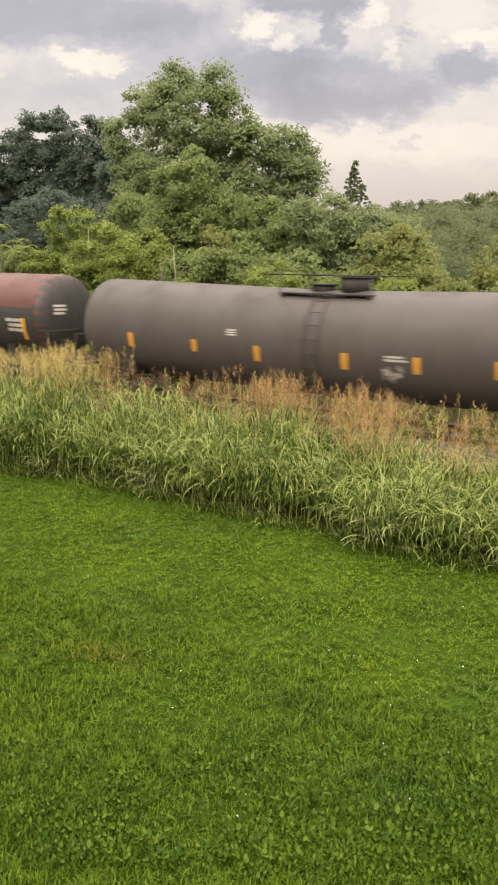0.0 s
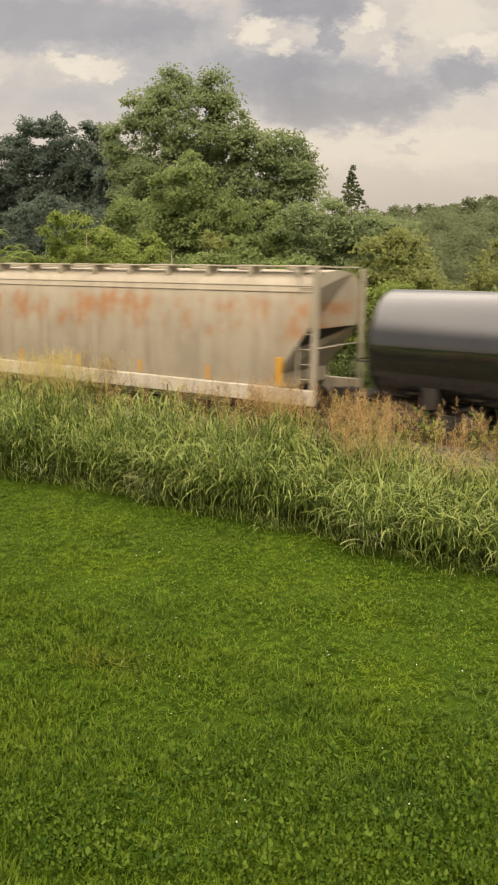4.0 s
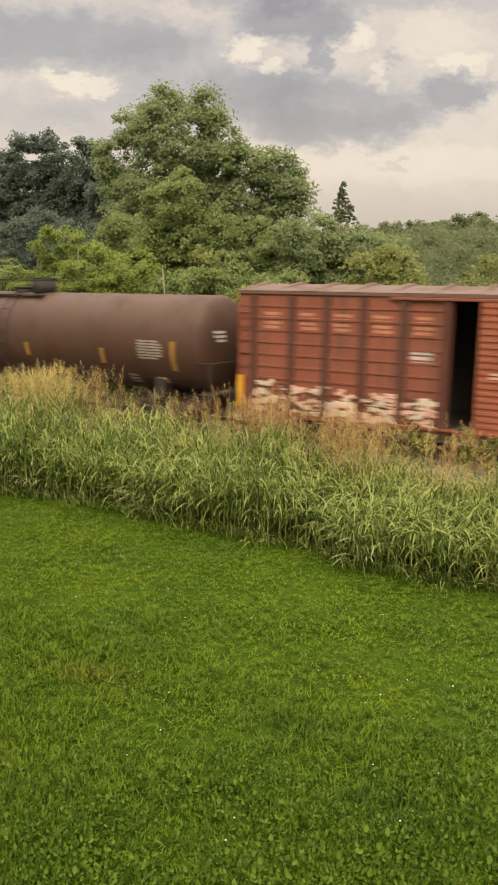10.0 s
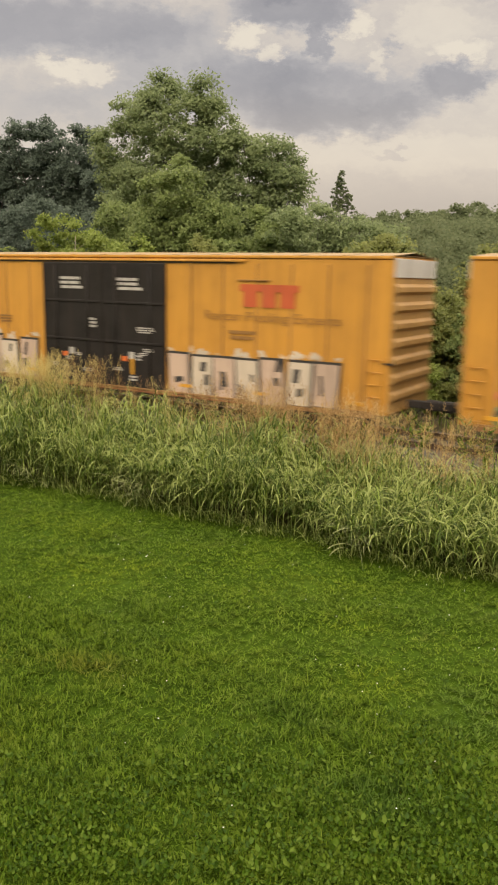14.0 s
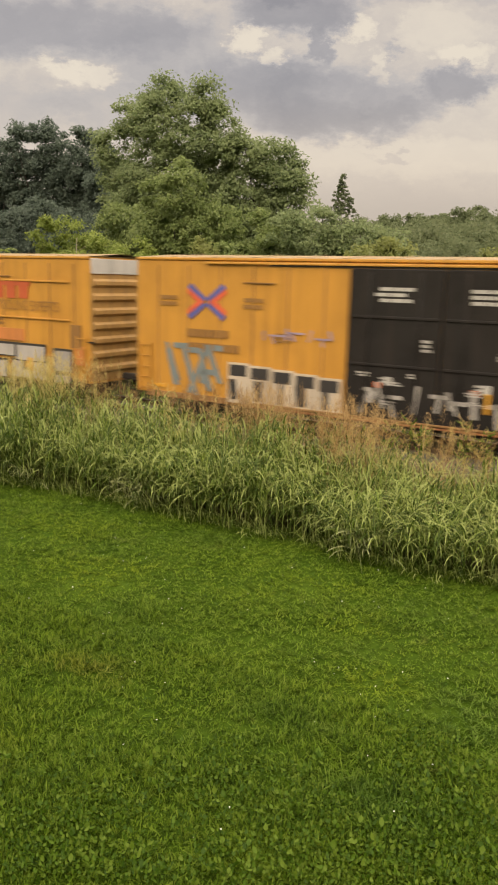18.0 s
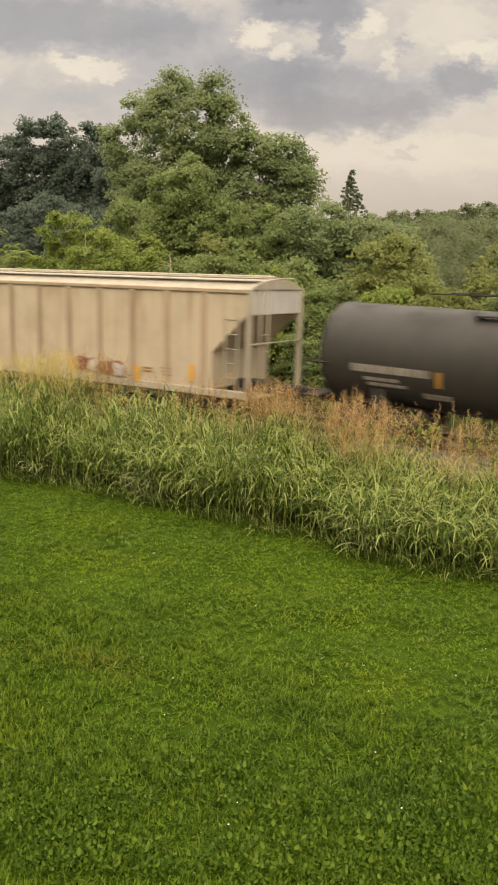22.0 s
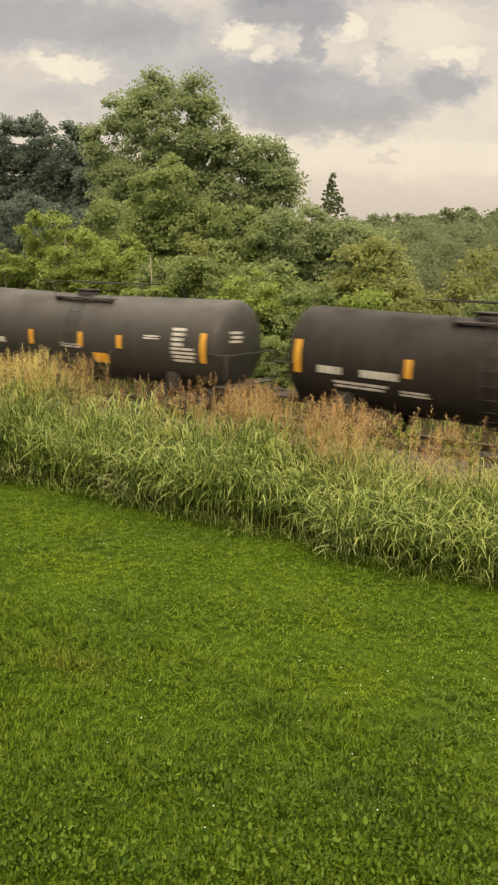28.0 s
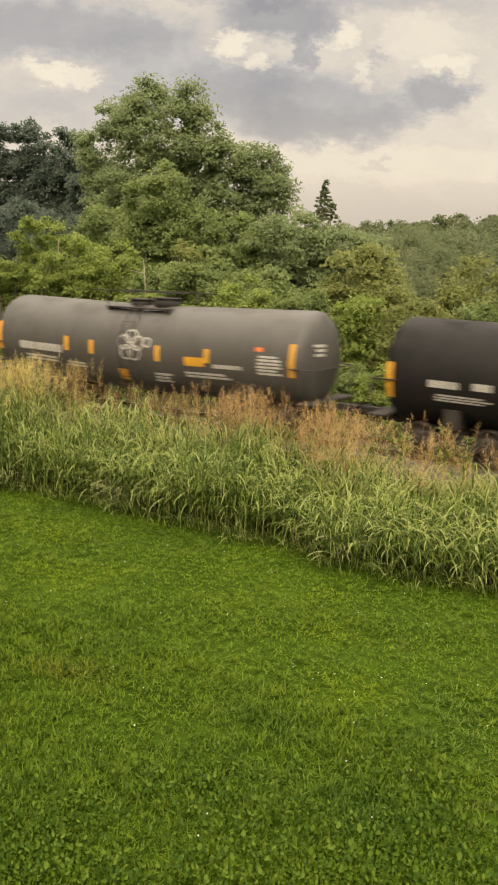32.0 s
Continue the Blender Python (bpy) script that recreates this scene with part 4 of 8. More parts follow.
# a slim pale trunk in front of the thicket
tree(-18.6, 27.0, 6.0, [(0, 0, 5.2, 0.5, 0.5, 0.8), (0.2, 0, 3.8, 0.5, 0.5, 0.8)], LEAF_WILLOW, "slim half-bare sapling with a pale trunk", 210, 12, 90, 0.10, 0.35, 0.07)
TWIG = surface("pale_bare_twigs", [(0.20, 0.17, 0.13), (0.36, 0.31, 0.24)], 3.0, 0.85, 0.0, 0.3, 18.0)
for i, (bx, by, bz, leanx, tall) in enumerate(((-25.6, 26.4, 3.0, 0.5, 4.6), (-26.6, 26.2, 4.4, 1.2, 2.1), (-19.4, 25.4, 1.6, -0.25, 5.2), (-20.8, 25.8, 1.6, 0.25, 4.3), (-25.2, 26.0, 4.2, -0.6, 1.5))):
    rng = random.Random(300 + i)
    stick = thing("bare_sapling", pose(bx, by, LAWN_Z - 0.1), "pale bare sapling standing in front of the thicket", "sapling", "bare saplings")
    a, top = Vector((0, 0, 0)), Vector((leanx, 0, bz - 1.6 + tall))
    mid = (a + top) / 2 + Vector((rng.uniform(-0.12, 0.12), 0, 0))
    part("trunk", Geo().rod(a, mid, 0.035, 6, 0.028, False).rod(mid, top, 0.028, 6, 0.012), TWIG, stick)
    for k in range(5):
        q = 0.45 + 0.11 * k
        foot = mid + (top - mid) * max(0.0, 2 * q - 1)
        part("limb", Geo().rod(foot, foot + Vector((rng.uniform(-0.8, 0.8), rng.uniform(-0.2, 0.1), rng.uniform(0.1, 0.5))), 0.014, 5, 0.006), TWIG, stick)


def fronded_shrub(x, y, tall, seed):
    """A shrub whose stems end in drooping feather-shaped leaves."""
    r = np.random.default_rng(seed)
    ob = thing("fronded_shrub", pose(x, y, LAWN_Z - 0.2), "bright green shrub with drooping feathered leaves", "shrub", "fronded shrubs")
    for k in range(4):
        tip = Vector((r.normal(0, 0.45), r.normal(0, 0.3), tall * r.uniform(0.75, 1.0)))
        part("stem", Geo().rod((0, 0, 0), tip, 0.025, 5, 0.012), BARK, ob)
        n = 9
        vs, fs, count = [], [], 0
        for j in range(n):
            turn, rise, length = 6.283 * j / n + r.uniform(-0.3, 0.3), r.uniform(0.2, 1.1), r.uniform(0.55, 0.85)
            pairs = 9
            q = np.repeat(np.linspace(0.12, 1.0, pairs), 2)
            side = np.tile((1.2, -1.2), pairs)
            c = np.array(tip) + np.stack([np.cos(turn) * q * length * 0.9, np.sin(turn) * q * length * 0.9, (rise * q - 1.1 * q * q) * length * 0.7], 1)
            v, f = oval_leaves(c, turn + side + r.normal(0, 0.1, 2 * pairs), np.full(2 * pairs, -0.3), np.full(2 * pairs, 0.19) * (1.15 - 0.5 * q), np.full(2 * pairs, 0.07), r)
            vs.append(v), fs.append(f + count)
            count += len(v)
        tagged(part("frond", fast_mesh("frond", np.concatenate(vs), np.concatenate(fs), LEAF_BRIGHT), LEAF_BRIGHT, ob), kind="stuff")


for i, (x, y, h) in enumerate(((-29.6, 26.0, 6.6), (-28.6, 25.8, 6.0), (-27.6, 25.6, 5.4), (-30.4, 26.2, 5.6), (-19.3, 25.6, 4.2), (-17.2, 25.4, 3.9), (-4.6, 25.6, 4.0))):
    fronded_shrub(x, y, h, 320 + i)
# spire-shaped tree beyond, its leaf colour paled to stand in for haze
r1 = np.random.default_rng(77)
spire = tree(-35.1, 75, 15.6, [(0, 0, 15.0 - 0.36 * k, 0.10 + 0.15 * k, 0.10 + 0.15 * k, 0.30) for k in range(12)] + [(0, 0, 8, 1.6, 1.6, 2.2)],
             LEAF_FAR_HAZE, "slender spire-shaped tree beyond the thicket", 211, 84, 44, 0.15, 0.24, 0.10)


def make_far_woods():
    """Crowns packed over the rising ground, too many to count."""
    r = np.random.default_rng(12)
    vs, fs, count = [], [], 0
    for y, n, h in ((58, 12, 7.5), (75, 14, 9.0), (100, 18, 11), (140, 22, 13), (190, 30, 12), (250, 38, 11), (320, 46, 10)):
        x0, x1 = -0.72 * y, -0.16 * y
        cl = []
        for i in range(n):
            x = x0 + (x1 - x0) * (i + r.uniform(-0.3, 0.3)) / n
            yy = y + r.uniform(-8, 8)
            rise = min(1, max(0, (yy - 110) / 260))
            gz = 30 * rise * rise * (3 - 2 * rise) * (1 + 0.25 * math.sin(x * 0.018 + 1.0))
            hh = h * r.uniform(0.75, 1.1)
            w = hh * 0.32
            for _ in range(14):
                d = r.normal(0, 1, 3)
                d /= np.linalg.norm(d)
                cl.append((x + d[0] * w, yy + d[1] * w, gz + hh - w * 1.3 + d[2] * w * 1.1, w * 0.55))
            for _ in range(4):
                cl.append((x + r.normal(0, w * 0.5), yy, gz + hh * r.uniform(0.2, 0.5), w * 0.8))
        v, f = leaf_cloud(np.array(cl), 150 if y < 120 else 80, 0.065 + 0.0013 * y, r)
        vs.append(v), fs.append(f + count)
        count += len(v)
    tagged(new("far_woods", fast_mesh("far_woods", np.concatenate(vs), np.concatenate(fs), LEAF_FAR_HAZE)), "green woods that climb the far hills, paled for haze", "woods", kind="stuff")


make_far_woods()


# ---- the train ----
YELLOW = paint("reflective_yellow", (0.60, 0.30, 0.03), 0.45, 0.15, 0.15)
FADED_YELLOW = paint("faded_reflective_yellow", (0.29, 0.155, 0.03), 0.55, 0.3, 0.3)
WHITE = paint("stencil_white", (0.43, 0.41, 0.375), 0.6, 0.3, 0.3)
FADED_WHITE = paint("faded_stencil_white", (0.25, 0.225, 0.195), 0.65, 0.4, 0.4)
ORANGE = paint("orange_label", (0.70, 0.16, 0.03), 0.5, 0.2, 0.2)
STEEL = surface("dark_steel", [(0.018, 0.016, 0.015), (0.05, 0.042, 0.036)], 2.0, 0.7, 0.3, 0.15)
WORN = surface("worn_wheel_steel", [(0.035, 0.028, 0.024), (0.075, 0.060, 0.05)], 3.0, 0.5, 0.6, 0.1)
RUBY = paint("faded_red", (0.55, 0.13, 0.10), 0.6)
LILAC = paint("lilac_spray", (0.33, 0.26, 0.36), 0.7)
MINT = paint("mint_spray", (0.44, 0.53, 0.46), 0.7)
BEIGE = paint("beige_spray", (0.52, 0.44, 0.34), 0.7)
BLUISH = paint("pale_blue_spray", (0.36, 0.43, 0.47), 0.7)
PINK = paint("pink_spray", (0.52, 0.27, 0.26), 0.7)
GREEN = paint("green_spray", (0.10, 0.22, 0.13), 0.7)
LIME = paint("yellow_spray", (0.60, 0.52, 0.06), 0.7)
BLACK = paint("black_paint_and_shade", (0.03, 0.028, 0.027), 0.6)
ASH = paint("ash_spray", (0.39, 0.36, 0.325), 0.7, 0.4, 0.5)
SALMON = paint("salmon_spray", (0.58, 0.36, 0.28), 0.7)
train = []          # (car, x at the start)


def car_thing(name, x0, x1, label, category, group):
    car = thing(name, pose((x0 + x1) / 2, TRACK_Y, 0), label, category, group)
    train.append((car, (x0 + x1) / 2))
    return car


def wheel_mesh():
    g = Geo()
    n = 16
    prof = [(0.0, 0.10), (-0.05, 0.10), (-0.05, 0.16), (-0.015, 0.18), (-0.02, 0.36), (-0.06, 0.37), (-0.06, 0.42), (0.05, 0.425), (0.07, 0.45), (0.09, 0.45), (0.09, 0.37), (0.03, 0.35), (0.03, 0.12), (0.0, 0.10)]
    vs = [(math.cos(6.28319 * i / n) * r, y, math.sin(6.28319 * i / n) * r) for y, r in prof for i in range(n)]
    fs = [(k * n + i, k * n + (i + 1) % n, (k + 1) * n + (i + 1) % n, (k + 1) * n + i) for k in range(len(prof) - 1) for i in range(n)]
    return g.add(vs, fs, True).mesh("wheel", WORN)


def side_frame_mesh():
    g = Geo()
    top = [(-1.12, 0.50), (-1.12, 0.34), (-0.78, 0.34), (-0.42, 0.16), (0.42, 0.16), (0.78, 0.34), (1.12, 0.34), (1.12, 0.50), (0.62, 0.66), (-0.62, 0.66)]
    g.prism(top, -0.07, 0.07)
    for x in (-0.9, 0.9):
        g.rod((x, -0.16, 0.43), (x, 0.07, 0.43), 0.13, 12)
    for x in (-0.2, 0.0, 0.2):
        g.rod((x, -0.10, 0.20), (x, -0.10, 0.50), 0.075, 10)
    return g.mesh("side_frame", STEEL)


def bolster_mesh():
    g = Geo().box(-0.22, 0.22, -1.05, 1.05, 0.48, 0.70, 0.03).rod((0, 0, 0.68), (0, 0, 0.86), 0.24, 14)
    for x in (-0.9, 0.9):
        g.rod((x, -1.0, 0.43), (x, 1.0, 0.43), 0.08, 8)
    return g.mesh("truck", STEEL)


def coupler_mesh():
    g = Geo().box(-0.30, 0.30, -0.09, 0.09, 0.78, 0.98, 0.02)
    g.box(0.22, 0.62, -0.15, 0.15, 0.74, 1.02, 0.05).box(0.50, 0.70, -0.16, -0.03, 0.76, 1.00, 0.04)
    g.pipe([(0.1, -0.32, 0.82), (0.4, -0.36, 0.50), (0.62, -0.25, 0.56)], 0.025)
    return g.mesh("coupler", STEEL)


WHEEL, FRAME_SIDE, BOLSTER, COUPLER = wheel_mesh(), side_frame_mesh(), bolster_mesh(), coupler_mesh()


def running_gear(car, half, truck_at):
    """Two trucks with wheels, and a coupler at each end."""
    for x in (-truck_at, truck_at):
        truck = part("truck", BOLSTER, STEEL, car)
        truck.location = (x, 0, 0)
        for y in (-0.98, 0.98):
            s = part("side_frame", FRAME_SIDE, STEEL, truck)
            s.location = (0, y, 0)
            if y > 0:
                s.rotation_euler = (0, 0, math.pi)
        for wx in (-0.9, 0.9):
            for y in (-0.75, 0.75):
                wheel = part("wheel", WHEEL, WORN, truck)
                wheel.location = (wx, y, 0.43)
                if y > 0:
                    wheel.rotation_euler = (0, 0, math.pi)
    for side in (-1, 1):
        c = part("coupler", COUPLER, STEEL, car)
        c.location = (side * (half - 0.25), 0, 0)
        if side < 0:
            c.rotation_euler = (0, 0, math.pi)


class Flat:
    """The side of a box-shaped car: u along, v up, off outward."""

    def __init__(self, y):
        self.y = y

    def at(self, u, v, off):
        return (u, self.y - off, v)


class Round:
    """The side of a tank: u along, v the angle above the belt times the radius."""

    def __init__(self, r, zc, sag, half):
        self.r, self.zc, self.sag, self.half = r, zc, sag, half

    def dip(self, u):
        return -self.sag * (1 - min(1.0, abs(u) / self.half))

    def at(self, u, v, off):
        a = v / self.r
        return (u, -(self.r + off) * math.cos(a), self.zc + self.dip(u) + (self.r + off) * math.sin(a))


def patch(geo, skin, u0, u1, v0, v1, off, nv=5, lean=0.0):
    """A thin painted or glued-on sheet that follows the skin, with its edges turned down to it."""
    rows = [v0 + (v1 - v0) * i / nv for i in range(nv + 1)]
    vs, k = [], nv + 1
    for o in (off, 0.0):
        for u in (u0, u1):
            for v in rows:
                vs.append(skin.at(u + lean * (v - v0), v, o))
    fs = [(i, k + i, k + i + 1, i + 1) for i in range(nv)]
    fs += [(0, 2 * k, 3 * k, k), (k - 1, 2 * k - 1, 4 * k - 1, 3 * k - 1)]
    fs += [(i, i + 1, 2 * k + i + 1, 2 * k + i) for i in range(nv)] + [(k + i, 3 * k + i, 3 * k + i + 1, k + i + 1) for i in range(nv)]
    geo.add(vs, fs)
    return geo


def blob(geo, skin, u, v, ru, rv, off, rng, n=18, wob=0.22, square=2.0):
    """A sprayed patch with an uneven rounded outline."""
    ph = [rng.uniform(0, 6.28) for _ in range(3)]
    vs = [skin.at(u, v, off)]
    for ring in (0.4, 0.75, 1.0):
        for i in range(n):
            a = 6.28319 * i / n
            k = ring * (1 + wob * (0.5 * math.sin(2 * a + ph[0]) + 0.35 * math.sin(3 * a + ph[1]) + 0.25 * math.sin(5 * a + ph[2])))
            k /= (abs(math.cos(a)) ** square + abs(math.sin(a)) ** square) ** (1 / square)
            vs.append(skin.at(u + math.cos(a) * ru * k, v + math.sin(a) * rv * k, off if ring < 1 else off * 0.5))
    fs = [(0, 1 + (i + 1) % n, 1 + i) for i in range(n)]
    for ring in (0, 1):
        a, b = 1 + ring * n, 1 + (ring + 1) * n
        fs += [(a + i, a + (i + 1) % n, b + (i + 1) % n, b + i) for i in range(n)]
    geo.add(vs, fs)


def lettering(car, skin, u, v, w, h, lines, mat, rng, name="stencil_lettering"):
    """Rows of short bars where the writing is too small to read."""
    g = Geo()
    pitch = h / lines
    for i in range(lines):
        y1 = v + h / 2 - pitch * i
        y0 = y1 - pitch * (0.62 if lines > 1 else 0.95)
        if lines == 1:
            x = u - w / 2
            while x < u + w / 2 - 0.05:
                step = min(rng.choice((0.13, 0.16, 0.2)), u + w / 2 - x)
                patch(g, skin, x, x + step - 0.025, y0, y1, 0.006, 2)
                x += step
        else:
            cut = u - w / 2 + w * rng.uniform(0.0, 0.12)
            end = u + w / 2 - w * rng.uniform(0.0, 0.2)
            while cut < end - 0.05:
                step = min(rng.uniform(0.15, 0.5), end - cut)
                patch(g, skin, cut, cut + step - 0.03, y0, y1, 0.006, 1)
                cut += step
    return tagged(part(name, g, mat, car, "white stencilled data lines" if mat in (WHITE, FADED_WHITE) else ""), kind="stuff")


def sprayed(car, skin, u0, u1, v0, v1, letters, fills, outline, seed, halo=None, block=False):
    """Overlapping sprayed letter-like shapes, none of them a real letter: a soft halo, a dark cap, a fill and a few cuts."""
    rng = random.Random(seed)
    step = (u1 - u0) / letters
    for i in range(letters):
        u = u0 + step * (i + 0.5)
        v = (v0 + v1) / 2 + rng.uniform(-0.05, 0.05)
        ru, rv = step * rng.uniform(0.48, 0.58), (v1 - v0) / 2 * rng.uniform(0.88, 1.08)
        lift = 0.0005 * i
        if halo:
            g = Geo()
            for k in range(3):
                if block:      # small dabs over the tops
                    blob(g, skin, u + rng.uniform(-0.5, 0.5) * step, v + rv + rng.uniform(0.02, 0.20), 0.10 * rng.uniform(0.6, 1.4), 0.09 * rng.uniform(0.6, 1.4), 0.005 + lift, rng, wob=0.5)
                else:          # tall flame-like tongues
                    blob(g, skin, u + (k - 1) * 0.45 * step, v + rv * rng.uniform(0.2, 0.4), ru * rng.uniform(0.45, 0.62), rv * rng.uniform(0.95, 1.2), 0.005 + lift, rng, wob=0.3)
            tagged(part("graffiti", g, halo, car, "soft sprayed graffiti halo"), kind="stuff")
        edge, fill, strokes = Geo(), Geo(), Geo()
        if block:
            lean = rng.uniform(-0.08, 0.08)
            a, b, lo, hi = u - step * 0.47, u + step * 0.47, v - rv, v + rv
            patch(edge, skin, a - 0.03, b + 0.05, lo - 0.02, hi + 0.07, 0.010 + lift, 2, lean)
            patch(fill, skin, a + 0.02, b - 0.03, lo, hi, 0.016 + lift, 2, lean)
            for _ in range(2):
                c, d = rng.uniform(a + 0.15, b - 0.25), rng.uniform(lo + 0.1, hi - 0.3)
                patch(strokes, skin, c, c + rng.uniform(0.07, 0.2), d, d + rng.uniform(0.12, 0.45), 0.024 + lift, 1, rng.uniform(-0.3, 0.3))
        else:
            blob(edge, skin, u - 0.02, v + rv * 0.16, ru * 1.06, rv * 1.0, 0.010 + lift, rng, wob=0.18, square=3.2)
            blob(fill, skin, u, v, ru * 0.97, rv * 0.97, 0.016 + lift, rng, wob=0.16, square=3.2)
            for _ in range(2):
                blob(strokes, skin, u + rng.uniform(-0.3, 0.3) * ru, v + rng.uniform(-0.5, 0.4) * rv, ru * rng.uniform(0.12, 0.3), rv * rng.uniform(0.05, 0.10), 0.026, rng)
            a = u + ru * rng.uniform(0.6, 0.8)
            patch(strokes, skin, a, a + 0.05, v - rv * 0.6, v + rv * rng.uniform(0.1, 0.6), 0.028, 2, rng.uniform(-0.15, 0.15))
        tagged(part("graffiti", edge, outline, car, "dark sprayed graffiti outline"), kind="stuff")
        part("graffiti", fill, fills[i % len(fills)], car, "sprayed graffiti fill in faded colours")
        tagged(part("graffiti", strokes, outline, car, "dark sprayed graffiti strokes"), kind="stuff")


def scrawl(car, skin, u0, u1, v0, v1, mat, seed, strokes, thick=0.06, label="loose sprayed scrawl"):
    """Loose crossing spray strokes."""
    rng = random.Random(seed)
    g = Geo()
    for i in range(strokes):
        a = u0 + (u1 - u0) * (i + rng.random()) / strokes
        lo = rng.uniform(v0, v0 + 0.5 * (v1 - v0))
        hi = min(v1, lo + rng.uniform(0.35, 0.9) * (v1 - v0))
        patch(g, skin, a, a + thick * rng.uniform(0.7, 1.5), lo, hi, 0.012 + 0.0007 * i, 2, rng.uniform(-0.5, 0.5))
        if i % 2:
            patch(g, skin, a - rng.uniform(0.1, 0.3), a + rng.uniform(0.15, 0.4), hi - thick, hi, 0.012 + 0.0007 * i, 1)
    tagged(part("graffiti", g, mat, car, label), kind="stuff")


def washed(car, skin, u0, u1, v0, v1, mat, seed, count, label):
    """Old spray paint worn to ragged flat patches, denser towards the foot."""
    rng = random.Random(seed)
    g = Geo()
    for i in range(count):
        v = v0 + (v1 - v0) * rng.random() ** 1.4
        blob(g, skin, rng.uniform(u0, u1), v, rng.uniform(0.07, 0.26), rng.uniform(0.03, 0.10), 0.012 + 0.0004 * i, rng, 14, 0.7, 3.0)
    tagged(part("graffiti", g, mat, car, label), kind="stuff")


def tank_mesh(r, zc, sag, half, mat):
    """A barrel with domed heads; with sag it falls a little from both ends to its middle."""
    n, head = 40, 0.52
    prof = []
    for i in range(9):
        a = math.pi / 2 * i / 8
        prof.append((-half + head - head * math.cos(a), r * math.sin(a)))
    for x in (-half * 0.5, 0.0, half * 0.5):
        prof.append((x, r))
    prof += [(-x, rr) for x, rr in reversed(prof[:9])]
    vs = []
    for x, rr in prof:
        dz = zc - sag * (1 - min(1.0, abs(x) / half))
        rr = max(rr, 0.01)
        vs += [(x, -rr * math.cos(6.28319 * i / n), dz + rr * math.sin(6.28319 * i / n)) for i in range(n)]
    fs = [(k * n + i, (k + 1) * n + i, (k + 1) * n + (i + 1) % n, k * n + (i + 1) % n) for k in range(len(prof) - 1) for i in range(n)]
    g = Geo().add(vs, fs, True)
    return g.mesh("tank", mat)


RUN = paint("rust_run_brown", (0.095, 0.062, 0.050), 0.65, 0.5, 0.6, spec=0.2, dirt=(0.055, 0.038, 0.028))
SMEAR = paint("sprayed_smear", (0.21, 0.145, 0.085), 0.7, 0.5, 0.4, spec=0.2)
TAN_SMEAR = paint("sprayed_tan", (0.40, 0.29, 0.18), 0.7, 0.5, 0.3, spec=0.2)
ROSE = paint("sprayed_rose", (0.36, 0.13, 0.14), 0.7, 0.3, 0.3, spec=0.2)
PALE_PINK = paint("sprayed_pale_pink", (0.60, 0.40, 0.39), 0.7, 0.3, 0.3, spec=0.2)


